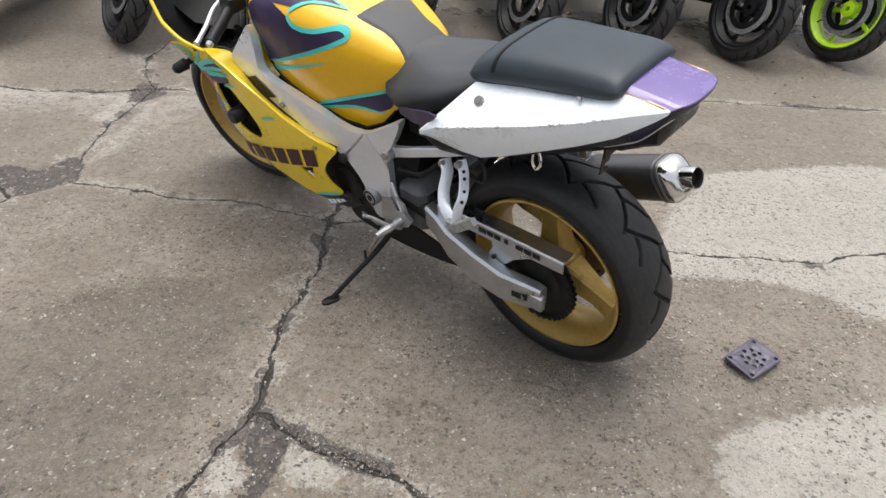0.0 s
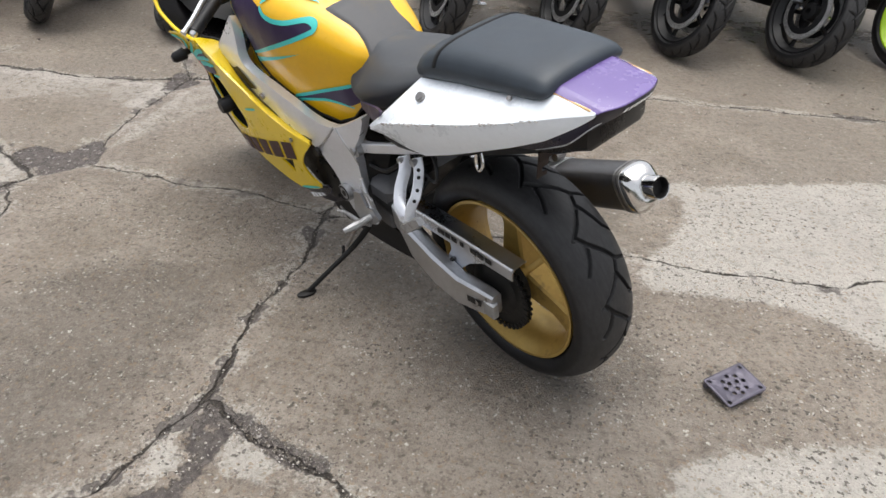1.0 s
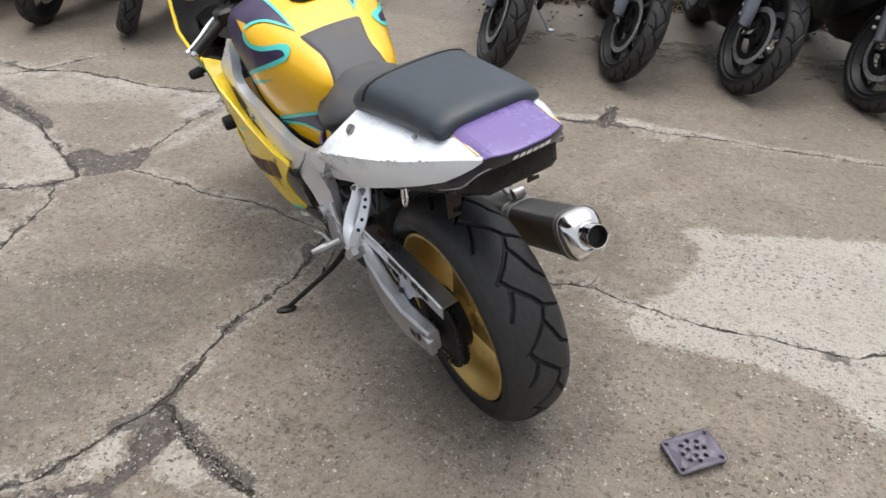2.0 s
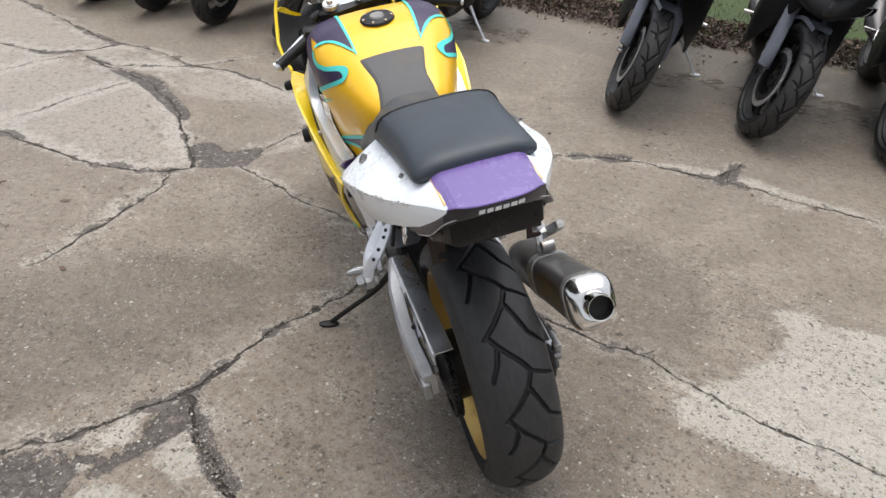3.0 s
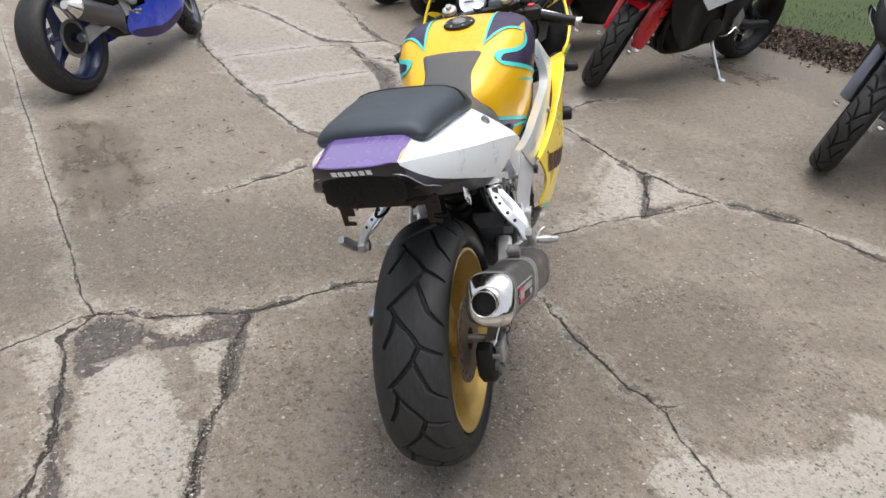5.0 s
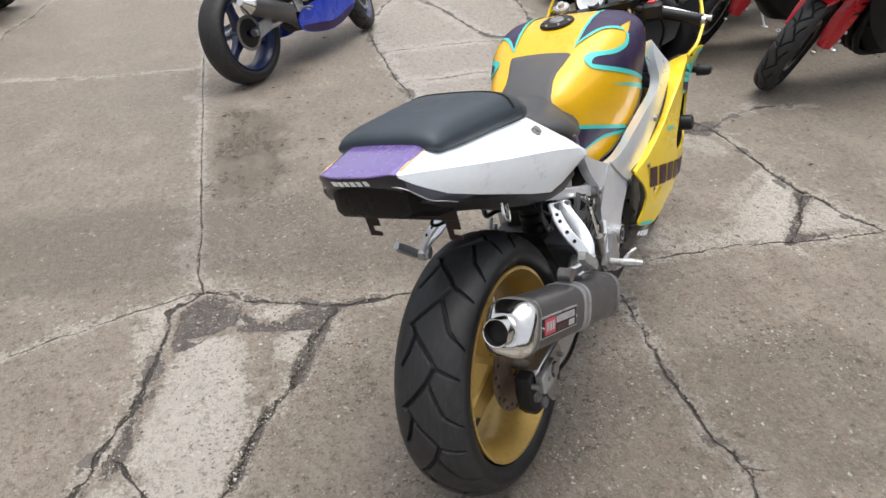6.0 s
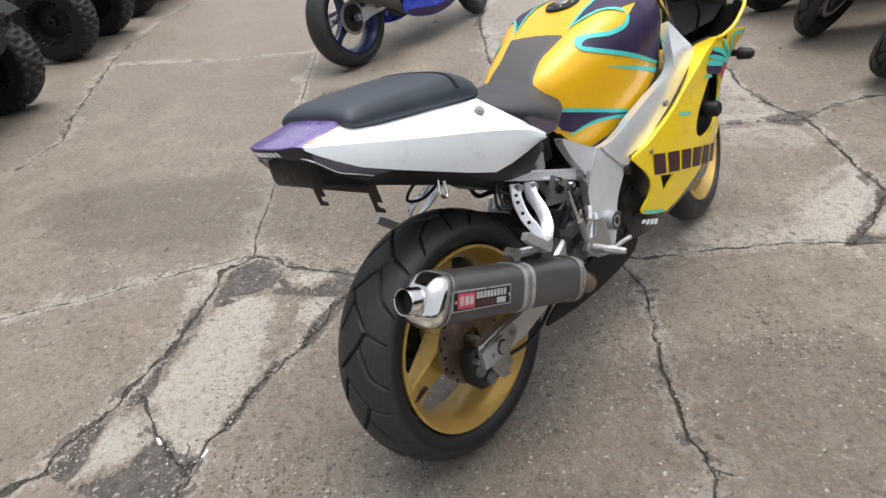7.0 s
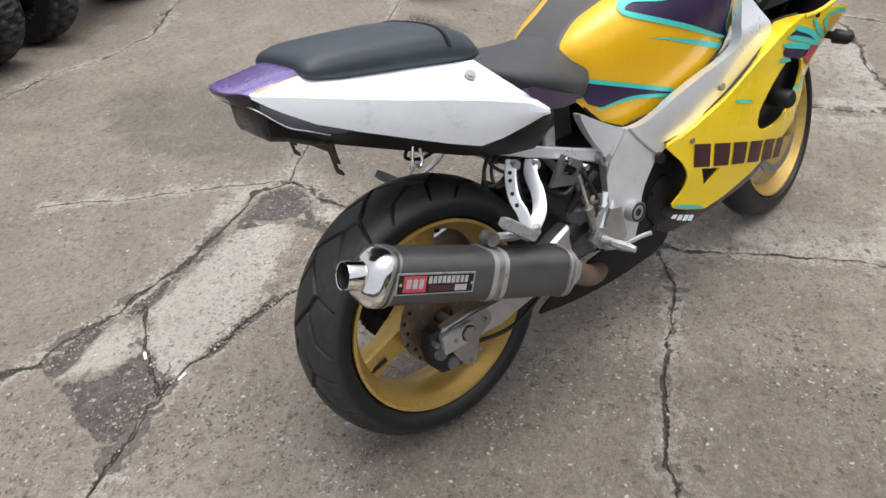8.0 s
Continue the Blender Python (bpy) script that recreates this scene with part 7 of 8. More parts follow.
    part("fuel_tank", loft_body([(0.44, 0.08, 0.70, 0.80), (0.52, 0.14, 0.62, 0.88), (0.68, 0.19, 0.62, 0.94), (0.84, 0.20, 0.66, 0.96), (0.96, 0.15, 0.74, 0.93), (1.0, 0.09, 0.78, 0.89)]), body, root)
    part("seat", loft_body([(0.10, 0.10, 0.80, 0.86), (0.22, 0.13, 0.76, 0.83), (0.38, 0.12, 0.74, 0.82), (0.46, 0.09, 0.75, 0.83)]), VINYL, root)
    part("tail", loft_body([(-0.30, 0.03, 0.93, 0.97), (-0.2, 0.08, 0.86, 0.99), (-0.05, 0.12, 0.78, 0.98), (0.10, 0.14, 0.72, 0.90), (0.28, 0.13, 0.66, 0.78)]), body, root)
    part("muffler", tube([(-0.10, -0.20, 0.50), (-0.08, -0.20, 0.49), (0.28, -0.19, 0.36), (0.36, -0.15, 0.30), (0.5, -0.08, 0.24)], [0.03, 0.062, 0.062, 0.03, 0.025], 18), silencer, root)
    part("muffler_tip", tube([(-0.145, -0.201, 0.519), (-0.13, -0.201, 0.512), (-0.095, -0.20, 0.497), (-0.075, -0.20, 0.488)], [0.025, 0.030, 0.050, 0.0635], 18), CHROME, root)
    if nose:
        cowl = part("nose_cowl", loft_body([(1.12, 0.215, 0.72, 0.96), (1.25, 0.225, 0.68, 0.97), (1.38, 0.20, 0.66, 0.93), (1.50, 0.14, 0.66, 0.85), (1.58, 0.08, 0.67, 0.77), (1.615, 0.02, 0.69, 0.73)], power=2.2), BLACK if visor else body, root)
        if visor:
            for s in (1, -1):
                facets = [[(x, s * k * w, z0 + 0.022 + (z1 - z0) * k ** 1.6) for k in (0.0, 0.4, 0.75, 1.0)] + [(x, s * (w - 0.004), z1 + 0.010), (x, s * 0.6 * w, z0 + (z1 - z0) * 0.6), (x, 0.0, z0 + 0.006)] for x, w, z0, z1 in ((1.05, 0.225, 1.03, 0.985), (1.18, 0.236, 1.005, 0.945), (1.32, 0.222, 0.975, 0.895), (1.44, 0.178, 0.925, 0.850), (1.53, 0.118, 0.862, 0.822), (1.60, 0.045, 0.800, 0.792))]
                part("nose_panel", skin(facets, around=True, caps=True), body, cowl, "silver-blue nose panel")
        for s in (1, -1):
            part("headlamp", sheet(curve2([(1.36, 0.755), (1.46, 0.745), (1.545, 0.715), (1.53, 0.690), (1.44, 0.700), (1.37, 0.725)], 3, True), lambda x, z, s=s: Vector((x + 0.012, s * (0.225 - 0.95 * max(0, x - 1.36)), z)), 0.004, step=0.03), SMOKE, cowl)
            part("lamp_rim", tube([Vector((x + 0.016, s * (0.226 - 0.95 * max(0, x - 1.36)), z)) for x, z in curve2([(1.39, 0.755), (1.46, 0.748), (1.540, 0.716), (1.53, 0.694), (1.44, 0.704), (1.40, 0.722)], 4, True)], 0.0022, 6), CAST, cowl)
            part("cowl_crease", tube([(1.10, s * 0.224, 0.968), (1.32, s * 0.222, 0.862), (1.45, s * 0.178, 0.832), (1.56, s * 0.09, 0.802)], 0.004, 6), visor or body, cowl)
        part("windscreen", skin([[(x + 0.10 * math.cos(u * 1.5), u * w, z + 0.02 * math.cos(u * 1.5)) for u in np.linspace(-1, 1, 13)] for x, z, w in ((1.28, 0.95, 0.18), (1.20, 1.03, 0.16), (1.12, 1.10, 0.12))]), SMOKE, cowl)
    if ride:
        for s in (1, -1):
            part("engine_cover", moved(lathe([(0.001, s * 0.19), (0.06, s * 0.19), (0.085, s * 0.175), (0.09, s * 0.14), (0.001, s * 0.14)], 24, closed=False), pose(0.66, 0, 0.36)), SOOT, root)
            part("radiator_shroud", sheet(curve2([(0.70, 0.34), (0.74, 0.66), (0.92, 0.78), (1.12, 0.80), (1.18, 0.66), (1.12, 0.46), (0.98, 0.30), (0.82, 0.27)], 3, True), lambda x, z, s=s: Vector((x, s * (0.20 - 0.25 * abs(x - 1.0)), z)), 0.006, step=0.05), BLACK, root)
        for k in range(4):
            part("exhaust_header", tube(smooth_line([(1.02, -0.12 + 0.08 * k, 0.56), (1.10, -0.12 + 0.08 * k, 0.42), (0.98, -0.06 + 0.04 * k, 0.22), (0.70, -0.03 + 0.02 * k, 0.17)], 5), 0.019, 10), SOOT, root)
        def cover_at(x, z):
            return Vector((x, 0.222 - 0.35 * max(0.0, x - 1.2), z))
        part("side_panel", sheet([(0.98, 0.70), (0.80, 0.66), (0.66, 0.615), (0.65, 0.595), (0.88, 0.55), (0.97, 0.62)], cover_at, 0.006, step=0.05), ride, root, "white side panel")
        stripe_panel = part("upper_panel", sheet(curve2([(1.46, 0.73), (1.36, 0.77), (1.25, 0.80), (1.10, 0.80), (1.03, 0.74), (1.08, 0.71), (1.21, 0.69), (1.36, 0.70)], 3, True), cover_at, 0.006, step=0.05), ride, root, "white upper panel with a dark pink band")
        part("panel_band", sheet([(1.43, 0.752), (1.25, 0.80), (1.12, 0.80), (1.16, 0.775), (1.40, 0.735)], lambda x, z: cover_at(x, z) + Vector((0, 0.0045, 0)), 0, step=0.05), MAGENTA, stripe_panel)
    part("side_stand", tube([(0.58, 0.12, 0.30), (0.60, 0.24, 0.18), (0.605, 0.342, 0.078)], [0.012, 0.009, 0.008], 10), stand, root)
    tip = base.inverted() @ ((base @ Vector((0.605, 0.345, 0.078))) * Vector((1, 1, 0)))
    part("stand_foot", moved(skin([[(0.034 * math.cos(a) * f, 0.022 * math.sin(a) * f, z) for a in np.linspace(0, 2 * math.pi, 12, endpoint=False)] for z, f in ((0.001, 0.9), (0.005, 1.0), (0.012, 0.8))], around=True, caps=True), Matrix.Translation(tip) @ base.to_3x3().inverted().to_4x4()), stand, root)
    return root


parked_bike((-0.36, 4.15), -78.6, "silver-blue sports motorcycle with black lower fairing", SILVER_BLUE, GUNMETAL, BLACK, GUARD_GREY, BLACK, visor=GUNMETAL, guard=GUARD_GREY, lean=14)
parked_bike((0.35, 4.24), -79.0, "silver-blue sports motorcycle with grey fork guards", SILVER_BLUE, GUNMETAL, BLACK, GUARD_GREY, BLACK, visor=GUNMETAL, guard=GUARD_GREY, lean=14)
parked_bike((1.01, 4.28), -79.0, "black sports motorcycle with grey fork guards", BLACK, GUNMETAL, BLACK, GUARD_GREY, BLACK, guard=GUARD_GREY, lean=14)
parked_bike((1.66, 4.26), -80.0, "black sports motorcycle with bright brake discs", BLACK, GUNMETAL, BLACK, BLACK, BLACK, lean=13)
parked_bike((2.28, 4.35), -80.0, "black motorcycle with lime green wheels", BLACK, GUNMETAL, LIME, BLACK, BLACK, lean=12)
parked_bike((-1.89, 3.97), -84.0, "black motorcycle with red mudguard and white side panel", BLACK, RED, BLACK, RED, BLACK, ride=WHITE, lean=13, guard=RED, steer=31)
parked_bike((-2.71, 3.95), -84.0, "black motorcycle with red front mudguard", BLACK, RED, BLACK, RED, BLACK, lean=12, guard=RED, steer=31)
parked_bike((-3.41, 3.92), -85.0, "black motorcycle with yellow bodywork", YELLOW, GUNMETAL, BLACK, YELLOW, BLACK, lean=12)
plated = parked_bike((-4.05, 3.89), -85.0, "red motorcycle with white front plate", WHITE, GUNMETAL, BLACK, BLACK, RED, lean=12)
parked_bike((-4.66, 3.77), -85.0, "black motorcycle with lime green wheels", BLACK, GUNMETAL, LIME, BLACK, BLACK, lean=12)
parked_bike((-5.50, 3.80), -85.0, "navy blue sports motorcycle on its stand", NAVY, GUNMETAL, BLACK, NAVY, NAVY, lean=12)
parked_bike((-6.20, 3.80), -85.0, "plain black sports motorcycle on its stand", BLACK, GUNMETAL, BLACK, BLACK, BLACK, lean=12)

part("front_board", moved(box(-0.006, 0.006, -0.105, 0.105, -0.075, 0.075, 0.005), pose(1.735, 0.02, 0.42, 0, -18, 12)), WHITE, plated, "white front board")
part("board_stay", tube([(1.72, 0.02, 0.45), (1.62, 0.02, 0.62), (1.46, 0.01, 0.72)], 0.010, 8), BLACK, plated)

# the blue bike, parked alongside and pointing the same way as the yellow one
bh = math.atan2(1.80 - 0.92, -4.28 + 3.15)
blue_bike = parked_bike((-3.16 + 1.40 * math.cos(bh), 1.01 + 1.40 * math.sin(bh)), math.degrees(bh), "blue sports motorcycle with carbon silencer", BLUE, CHROME, DEEP_BLUE, BLUE, BLUE, lean=11, steer=22, group="", arm=ALU, spokes=3)


for s in (1, -1):
    def belly_at(x, z, s=s, off=0.0):
        return Vector((x, s * (0.245 + off - 0.16 * max(0, 0.40 - z) - 0.45 * max(0, x - 1.0) ** 1.3 - 0.20 * max(0, 0.66 - x)), z))
    belly = part("belly_fairing", sheet(curve2([(0.40, 0.30), (0.47, 0.36), (0.60, 0.375), (0.72, 0.40), (0.80, 0.47), (0.84, 0.58), (0.95, 0.66), (1.10, 0.72), (1.24, 0.72), (1.26, 0.52), (1.12, 0.32), (0.95, 0.20), (0.74, 0.155), (0.55, 0.17), (0.42, 0.22)], 3, True), belly_at, 0.008, step=0.045), BLUE, blue_bike, "blue belly fairing")
    part("fairing_mark", sheet([(0.86, 0.43), (1.06, 0.49), (1.07, 0.45), (0.88, 0.39)], lambda x, z, s=s: belly_at(x, z, s, 0.003), 0, step=0.05), WHITE, belly)
    part("belly_edge", sheet(curve2([(0.43, 0.245), (0.60, 0.225), (0.76, 0.210), (0.95, 0.250), (1.02, 0.262), (0.95, 0.204), (0.74, 0.159), (0.55, 0.174), (0.44, 0.215)], 3, True), lambda x, z, s=s: belly_at(x, z, s, 0.003), 0, step=0.05), NAVY, belly)
    part("clutch_cover", moved(lathe([(0.001, s * 0.262), (0.055, s * 0.260), (0.075, s * 0.250), (0.082, s * 0.20), (0.001, s * 0.20)], 26, closed=False), pose(0.68, 0, 0.54)), OLIVE, blue_bike, "olive clutch cover")
    part("frame_plate", sheet(curve2([(0.44, 0.42), (0.46, 0.62), (0.56, 0.70), (0.62, 0.62), (0.56, 0.52), (0.52, 0.40)], 3, True), lambda x, z, s=s: Vector((x, s * 0.215, z)), 0.012, step=0.06), ALU, blue_bike)
    part("footrest_bracket", tube(smooth_line([(0.30, s * 0.19, 0.62), (0.36, s * 0.20, 0.52), (0.42, s * 0.21, 0.44), (0.50, s * 0.21, 0.42)], 4), 0.014, 8), ALU, blue_bike)
    part("swingarm_plate", sheet([(-0.02, 0.275), (0.13, 0.305), (0.14, 0.385), (0.0, 0.365)], lambda x, z, s=s: Vector((x, s * 0.168, z)), 0.01, step=0.06), ALU, blue_bike)

# ---- quad bikes along the other side ----
def quad_bike(x, y, heading, label):
    root = empty("quad_bike", Matrix.Translation((x, y, 0)) @ pose(0, 0, 0, 0, 0, heading), label, "quad bike", "row of quad bikes")
    for px, py in ((0.62, 0.41), (0.62, -0.41), (-0.62, 0.41), (-0.62, -0.41)):
        tyre, wear = make_tyre(0.312, 0.130, 0.160, n=150, crown=0.060, knobs=True)
        barrel, centre, arms = make_rim(0.10, r=0.158, spokes=5, hub=0.04, n=40, thick=0.6)
        w = part("wheel", barrel, SOOT, root)
        w.matrix_local = pose(px, py, 0.328)
        part("wheel_disc", lathe([(0.150, 0.012), (0.150, -0.012), (0.03, -0.03), (0.03, 0.03)], 30), SOOT, w)
        part("hub", centre, SOOT, w)
        for arm in arms:
            part("spoke", arm, SOOT, w)
        part("tyre", tyre, OLD_RUBBER, w, "chunky knobbed tyre", attrs={"wear": wear}, flip=False)
        s = 1 if py > 0 else -1
        part("mudguard", skin([[(px + 0.36 * math.cos(a), py + v * 0.17 - s * 0.03, 0.38 + 0.36 * math.sin(a)) for v in (-1, -0.5, 0, 0.5, 1)] for a in np.linspace(0.75, 2.4, 12)]), SOOT, root)
        part("suspension_arm", tube([(px, py - s * 0.12, 0.31), (px * 0.92, s * 0.12, 0.38)], 0.016, 8), STEEL, root)
        part("damper", tube([(px, py - s * 0.14, 0.36), (px * 0.9, s * 0.14, 0.70)], 0.022, 10), CHROME, root)
    part("body", loft_body([(-0.85, 0.20, 0.52, 0.72), (-0.5, 0.24, 0.40, 0.80), (0.0, 0.18, 0.34, 0.82), (0.4, 0.20, 0.36, 0.86), (0.75, 0.24, 0.42, 0.80), (0.95, 0.16, 0.46, 0.68)]), BLACK, root)
    part("seat", loft_body([(-0.75, 0.14, 0.78, 0.86), (-0.4, 0.17, 0.78, 0.90), (0.0, 0.13, 0.78, 0.86), (0.12, 0.10, 0.80, 0.86)]), VINYL, root)
    for px in (0.75, -0.75):
        rack = part("rack", tube([(px - 0.2, -0.37, 0.92), (px - 0.2, 0.37, 0.92)], 0.012, 8), BLACK, root)
        part("rack_bar", tube([(px + 0.2, -0.37, 0.92), (px + 0.2, 0.37, 0.92)], 0.012, 8), BLACK, rack)
        for py in np.linspace(-0.35, 0.35, 6):
            part("rack_bar", tube([(px - 0.2, py, 0.92), (px + 0.2, py, 0.92)], 0.012, 8), BLACK, rack)
        for py in (0.1, -0.1):
            part("rack_post", tube([(px, py, 0.78), (px, py, 0.92)], 0.012, 8), BLACK, rack)
    part("handlebar", tube(smooth_line([(0.12, -0.38, 1.05), (0.22, -0.18, 1.06), (0.26, 0, 1.02), (0.22, 0.18, 1.06), (0.12, 0.38, 1.05)], 5), 0.012, 10), BLACK, root)
    part("steering_column", tube([(0.26, 0, 1.02), (0.42, 0, 0.78)], 0.025, 10), BLACK, root)
    for s in (1, -1):
        part("headlamp", moved(loft_body([(-0.02, 0.07, -0.035, 0.035), (0.02, 0.075, -0.04, 0.04), (0.05, 0.05, -0.02, 0.02)]), pose(0.93, s * 0.15, 0.66)), SMOKE, root)


for qx, qy in ((-1.28, -2.04), (-2.54, -2.00), (-4.62, -2.14), (-6.15, -2.14)):
    quad_bike(qx, qy, 90.0, "black quad bike on knobbly tyres")

# ---- small things on the ground ----
plate = part("perforated_plate", sheet(curve2([(-0.058, -0.040), (-0.054, -0.045), (0.054, -0.045), (0.060, -0.040), (0.060, 0.040), (0.054, 0.045), (-0.054, 0.045), (-0.058, 0.040)], 1, True), lambda x, z: Vector((x, z, 0.0)), 0.0, step=0.2,
              holes=[[(cx + 0.0058 * math.cos(a), cy + 0.0058 * math.sin(a)) for a in np.linspace(0, 2 * math.pi, 8, endpoint=False)] for cx, cy in [(0.027 * math.cos(b), 0.027 * math.sin(b)) for b in np.linspace(0, 2 * math.pi, 8, endpoint=False)] + [(0.012 * math.cos(b), 0.012 * math.sin(b)) for b in (0.4, 2.5, 4.6)] + [(0.048, 0.034), (-0.048, 0.034), (0.048, -0.034), (-0.048, -0.034)]]), BROWN_DARK, None, "dark purple-grey perforated metal plate lying on concrete")
solid = plate.modifiers.new("thickness", "SOLIDIFY")
solid.thickness = 0.006
plate.matrix_world = pose(0.906, 1.533, 0.022, 6, -3, 37) @ Matrix.Diagonal((1.16, 1.12, 1, 1))
tagged(plate, category="plate")
part("plate_foot", join(box(0.046, 0.060, -0.040, 0.040, -0.026, -0.004, 0.002), box(-0.056, 0.04, 0.030, 0.042, -0.018, -0.004, 0.002)), BROWN_DARK, plate)


def pebble(rs, size):
    """A small angular stone."""
    pts = [Vector((0, 0, 1)), Vector((1, 0, 0)), Vector((0, 1, 0)), Vector((-1, 0, 0)), Vector((0, -1, 0)), Vector((0, 0, -0.6))]
    pts = [p * size * rs.uniform(0.6, 1.2) for p in pts]
    turn = Euler((rs.uniform(0, 0.6), rs.uniform(0, 0.6), rs.uniform(0, 6.3))).to_matrix()
    return [turn @ p for p in pts], [(0, 1, 2), (0, 2, 3), (0, 3, 4), (0, 4, 1), (5, 2, 1), (5, 3, 2), (5, 4, 3), (5, 1, 4)]


def island_stone():
    m = surface("loose_grit", (0.30, 0.27, 0.23), 0.85, var=0.3, scale=60, bump=0.2)
    nt, ln = m.node_tree, m.node_tree.links
    geo = nt.nodes.new("ShaderNodeNewGeometry")
    rampn = nt.nodes.new("ShaderNodeValToRGB")
    for pos, col in ((0.0, (0.07, 0.06, 0.05, 1)), (0.45, (0.20, 0.175, 0.145, 1)), (0.8, (0.36, 0.33, 0.285, 1)), (1.0, (0.62, 0.60, 0.56, 1))):
        e = rampn.color_ramp.elements.new(pos) if 0 < pos < 1 else rampn.color_ramp.elements[0 if pos == 0 else -1]
        e.color = col
    ln.new(geo.outputs["Random Per Island"], rampn.inputs["Fac"])
    ln.new(rampn.outputs["Color"], nt.nodes["Principled BSDF"].inputs["Base Color"])
    return m


GRIT = island_stone()
rs = np.random.RandomState(21)
V, F = [], []


def drop_stone(x, y, size, z=0.0):
    pv, pf = pebble(rs, size)
    k = len(V)
    V.extend([(p.x + x, p.y + y, p.z * 0.8 + z + size * 0.35) for p in pv])
    F.extend([tuple(i + k for i in f) for f in pf])


for half, line in CRACK_LINES:
    for a, b in zip(line, line[1:]):
        mid = (a + b) / 2
        if -2.6 < mid.x < 2.2 and 0.1 < mid.y < 4.2:
            for _ in range(rs.poisson((b - a).length * (150 if half > 0.0085 else 45))):
                f = rs.uniform(0, 1)
                drop_stone(a.x + (b.x - a.x) * f + rs.normal(0, half * 2.2), a.y + (b.y - a.y) * f + rs.normal(0, half * 2.2), rs.uniform(0.002, 0.0062), -0.004)
for _ in range(3800):
    drop_stone(rs.uniform(-2.4, 2.2), rs.uniform(0.2, 4.2), abs(rs.normal(0.0015, 0.0013)) + 0.0010)
for wide, count, line in ((0.016, 260, [(-0.20, 0.66), (-0.05, 0.615), (0.12, 0.57), (0.14, 0.60)]), (0.030, 300, [(0.15, 0.535), (0.27, 0.49), (0.38, 0.47)]), (0.016, 240, [(0.27, 0.90), (0.12, 0.96), (-0.02, 1.01)]),
                          (0.020, 260, [(-0.36, 1.19), (-0.22, 1.13), (-0.10, 1.085)]), (0.018, 140, [(0.02, 1.00), (-0.06, 1.06)]), (0.040, 170, [(0.42, 0.82), (0.56, 0.79)]), (0.050, 150, [(-0.62, 0.80), (-0.45, 0.85)]),
                          (0.022, 120, [(-0.47, 1.66), (-0.45, 1.78)]), (0.022, 110, [(-0.45, 0.99), (-0.40, 1.10)]), (0.03, 90, [(0.38, 3.58), (0.41, 3.78)]), (0.03, 90, [(-0.68, 0.76), (-0.66, 0.86)]), (0.020, 80, [(0.21, 0.66), (0.37, 0.80)])):
    for _ in range(int(count * 0.7)):
        k = rs.randint(len(line) - 1)
        f = rs.uniform(0, 1)
        drop_stone(line[k][0] + (line[k + 1][0] - line[k][0]) * f + rs.normal(0, wide), line[k][1] + (line[k + 1][1] - line[k][1]) * f + rs.normal(0, wide), abs(rs.normal(0.0012, 0.0020)) + 0.0012, -0.006)
grit = part("gravel", (V, F), GRIT, None, "loose pale grit and stone chips in the cracks", flip=False)
tagged(grit, category="gravel", kind="stuff")
for x, y, a in ((0.285, 0.725, 35), (0.345, 0.872, -20)):
    part_name = part("paper_scrap", moved(box(-0.014, 0.014, -0.0045, 0.0045, 0.0, 0.004, 0.001), pose(x, y, 0.001, 3, 4, a)), WHITE, None, "small white scrap lying in a crack")
    tagged(part_name, category="litter")

# ---- lawn and dead leaves behind the row ----
grass_soil = surface("mown_grass_ground", (0.036, 0.057, 0.014), 0.9, var=0.35, scale=3.0, bump=0.6, fine=60)
lx = np.linspace(-30, 30, 61)
lawn_rows = []
for x in lx:
    lawn_rows.append([(x, y, z) for y, z in ((6.00, -0.02), (6.08, 0.02), (6.3, 0.06), (7.0, 0.10), (9.0, 0.22), (14.0, 0.40), (30.0, 0.8), (60.0, 1.5))])
lawn = part("lawn", skin(lawn_rows), grass_soil, None, "mown green lawn rising gently behind the yard")
tagged(lawn, category="lawn", kind="structure")


def blade_mat(name, cols, rough=0.6):
    m = surface(name, cols[1], rough, var=0.2)
    nt, ln = m.node_tree, m.node_tree.links
    geo = nt.nodes.new("ShaderNodeNewGeometry")
    rampn = nt.nodes.new("ShaderNodeValToRGB")
    for i, c in enumerate(cols):
        pos = i / (len(cols) - 1)
        e = rampn.color_ramp.elements.new(pos) if 0 < pos < 1 else rampn.color_ramp.elements[0 if pos == 0 else -1]
        e.color = (*c, 1)
    ln.new(geo.outputs["Random Per Island"], rampn.inputs["Fac"])
    ln.new(rampn.outputs["Color"], nt.nodes["Principled BSDF"].inputs["Base Color"])
    return m


def lawn_height(y):
    return float(np.interp(y, (6.0, 6.08, 6.3, 7.0, 9.0, 14.0), (-0.02, 0.02, 0.06, 0.10, 0.22, 0.40)))


rs = np.random.RandomState(5)
V, F = [], []
for _ in range(42000):
    x, y = rs.uniform(-5.5, 4.5), 6.1 + 6.0 * rs.uniform(0, 1) ** 1.6
    z, hgt, w, a = lawn_height(y), rs.uniform(0.012, 0.030), rs.uniform(0.002, 0.004), rs.uniform(0, 6.3)
    dx, dy = math.cos(a), math.sin(a)
    bend = rs.uniform(0.0, 0.03)
    k = len(V)
    V += [(x - dx * w, y - dy * w, z - 0.005), (x + dx * w, y + dy * w, z - 0.005), (x - dy * bend, y + dx * bend, z + hgt)]
    F.append((k, k + 1, k + 2))
tagged(part("grass", (V, F), blade_mat("grass_blades", ((0.031, 0.052, 0.012), (0.038, 0.061, 0.015), (0.050, 0.073, 0.019))), None, "short green grass blades", flip=False), category="grass", kind="stuff")
V, F = [], []
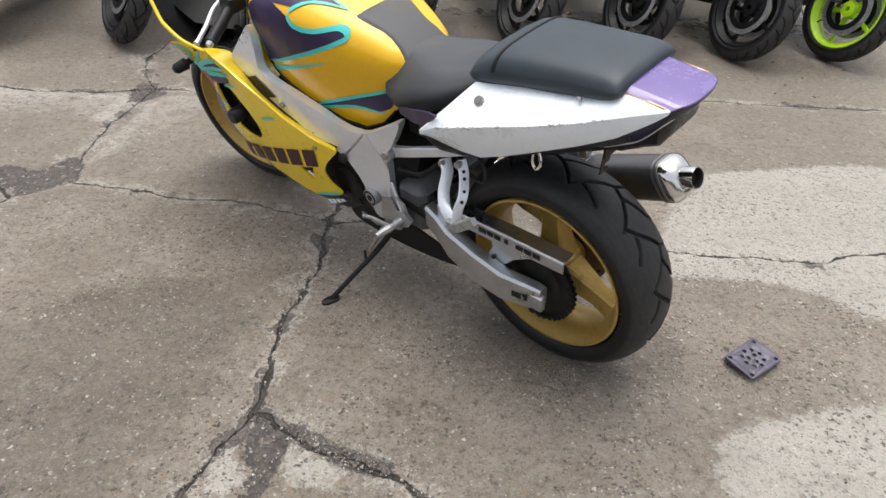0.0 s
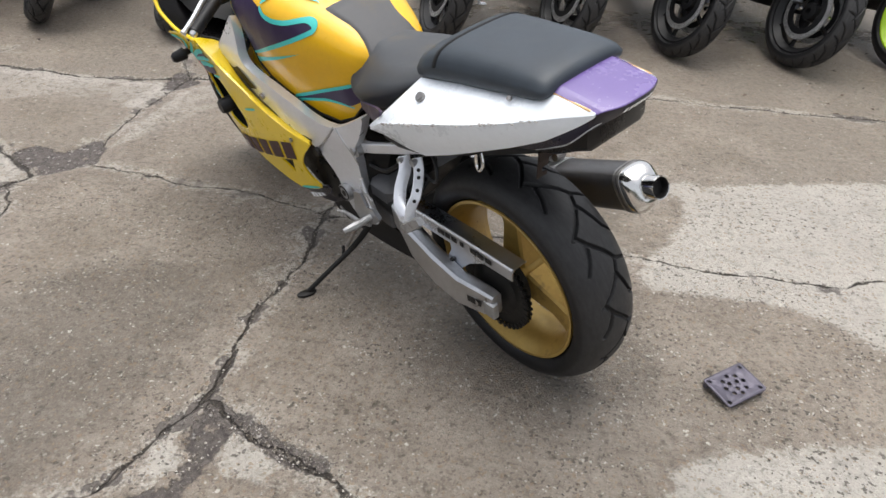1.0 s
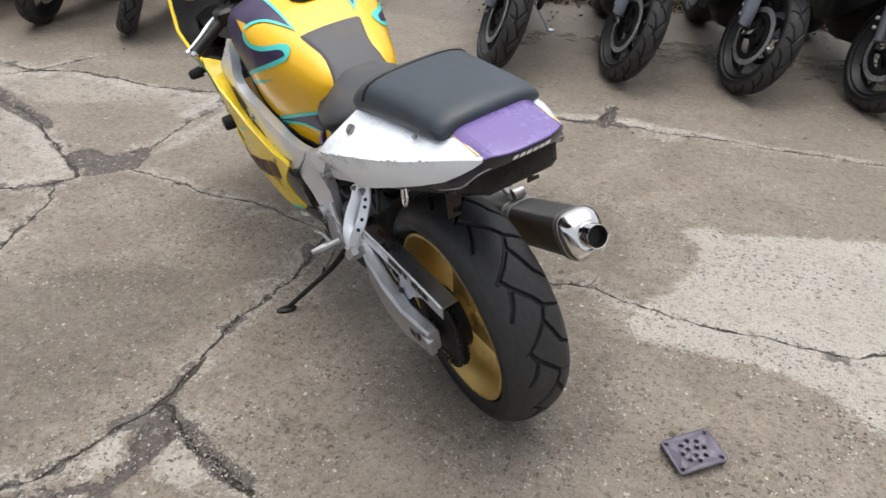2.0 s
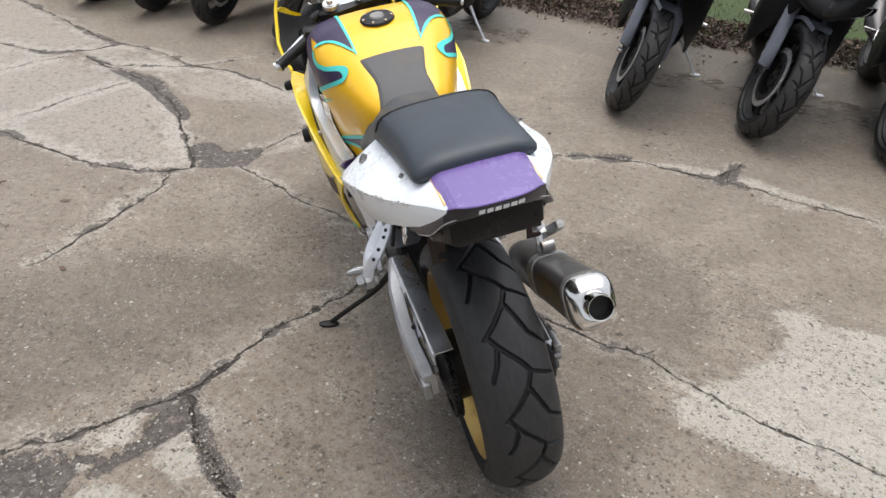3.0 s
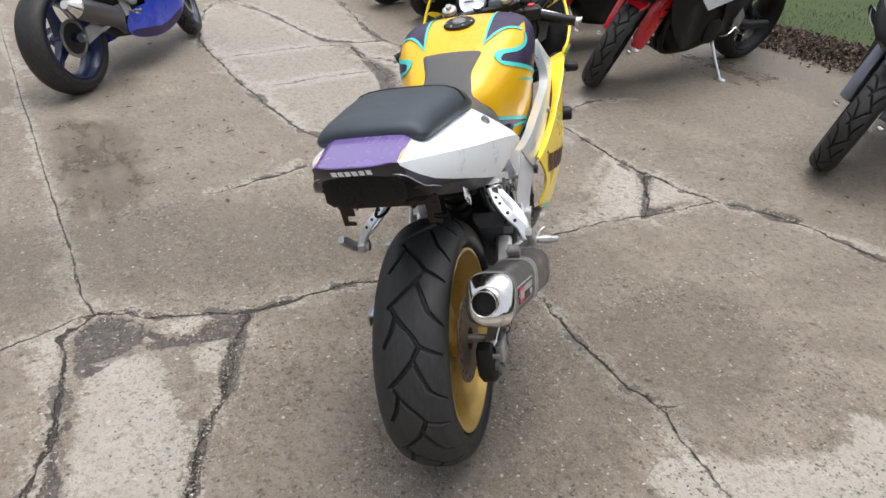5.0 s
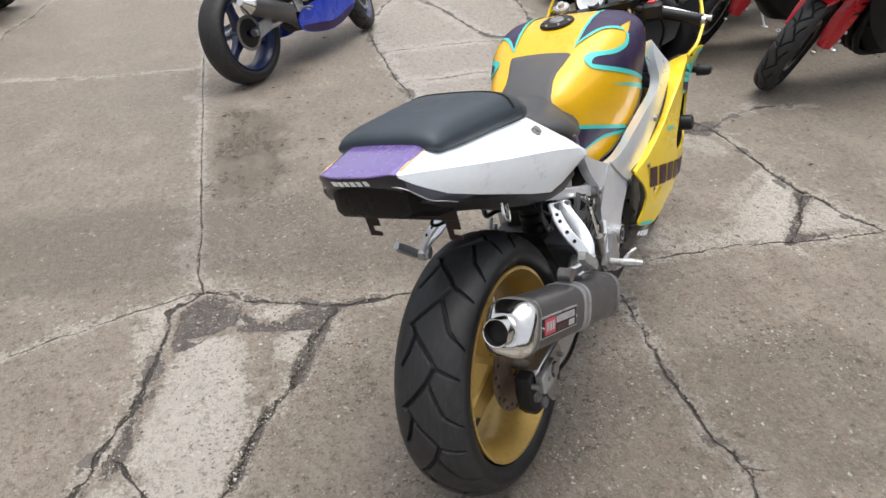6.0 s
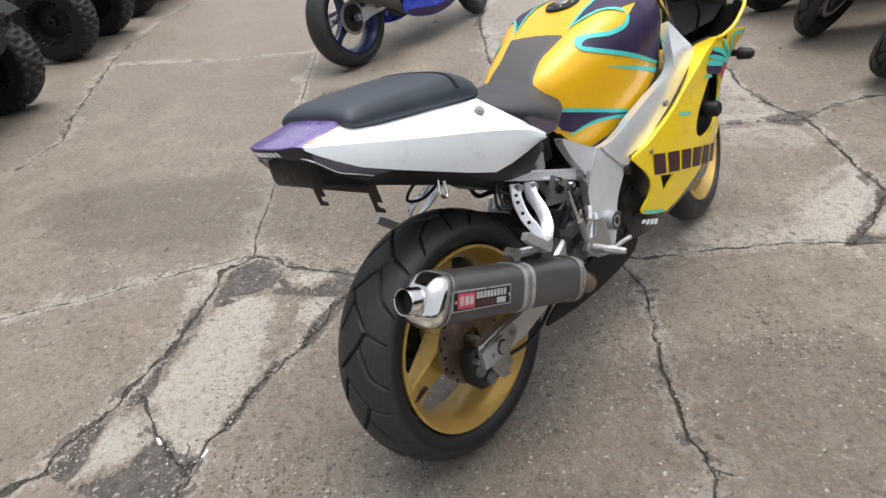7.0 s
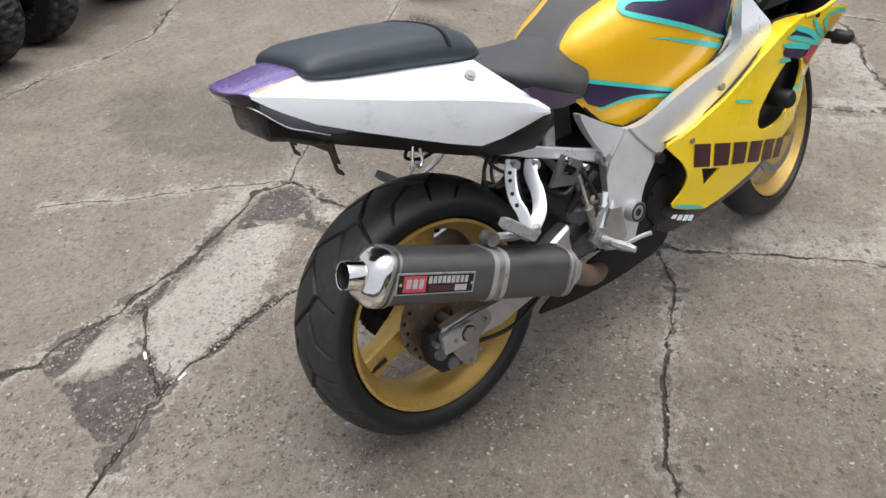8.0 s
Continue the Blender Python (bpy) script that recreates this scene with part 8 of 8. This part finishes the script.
for _ in range(28000):
    x = rs.uniform(-5.5, 4.5)
    y = 6.00 + 0.25 * rs.uniform(-1, 1) + rs.normal(0, 0.04) + 0.04 * math.sin(x * 3)
    if rs.uniform() < 0.02:
        y -= abs(rs.normal(0, 0.2))
    z = max(0.004, lawn_height(y)) + rs.uniform(0.0, 0.11) * max(0, 1 - abs(y - 6.0) / 0.36)
    s, turn = rs.uniform(0.007, 0.021), Euler((rs.normal(0, 0.6), rs.normal(0, 0.6), rs.uniform(0, 6.3))).to_matrix()
    pts = [Vector((-1, 0, 0)), Vector((-0.3, 0.5, 0.25)), Vector((0.5, 0.42, 0.2)), Vector((1, 0, 0.1)), Vector((0.5, -0.42, 0.25)), Vector((-0.3, -0.5, 0.2)), Vector((0.1, 0, -0.05))]
    k = len(V)
    for p in pts:
        q = turn @ (p * s)
        V.append((x + q.x, y + q.y, z + max(q.z, -z + 0.002)))
    F += [(k + 6, k + i, k + (i + 1) % 6) for i in range(6)]
for _ in range(60):
    x, y, s, a = rs.uniform(-4, 2.5), rs.uniform(3.4, 5.9), rs.uniform(0.008, 0.022), rs.uniform(0, 6.3)
    k = len(V)
    V += [(x + s * math.cos(a + b) * e, y + s * math.sin(a + b) * e, 0.003 + 0.004 * (i % 2)) for i, (b, e) in enumerate(((0, 1), (1.2, 0.5), (3.14, 1), (4.3, 0.5)))]
    F.append((k, k + 1, k + 2, k + 3))
for _ in range(42):
    x, y = rs.uniform(-3.3, -1.3), rs.uniform(0.85, 1.85)
    s, a = abs(rs.normal(0.008, 0.007)) + 0.006, rs.uniform(0, 6.3)
    k = len(V)
    V += [(x + s * math.cos(a + b) * e, y + s * math.sin(a + b) * e, 0.003 + 0.003 * (i % 2)) for i, (b, e) in enumerate(((0, 1), (0.7, 0.45), (2.2, 0.5), (3.14, 1), (4.3, 0.4), (5.4, 0.5)))]
    F.append((k, k + 1, k + 2, k + 3, k + 4, k + 5))
tagged(part("dead_leaves", (V, F), blade_mat("dead_leaf", ((0.026, 0.015, 0.011), (0.066, 0.038, 0.028), (0.16, 0.115, 0.085)), 0.75), None, "brown fallen leaves drifted along the lawn edge", flip=False), category="leaves", kind="stuff")
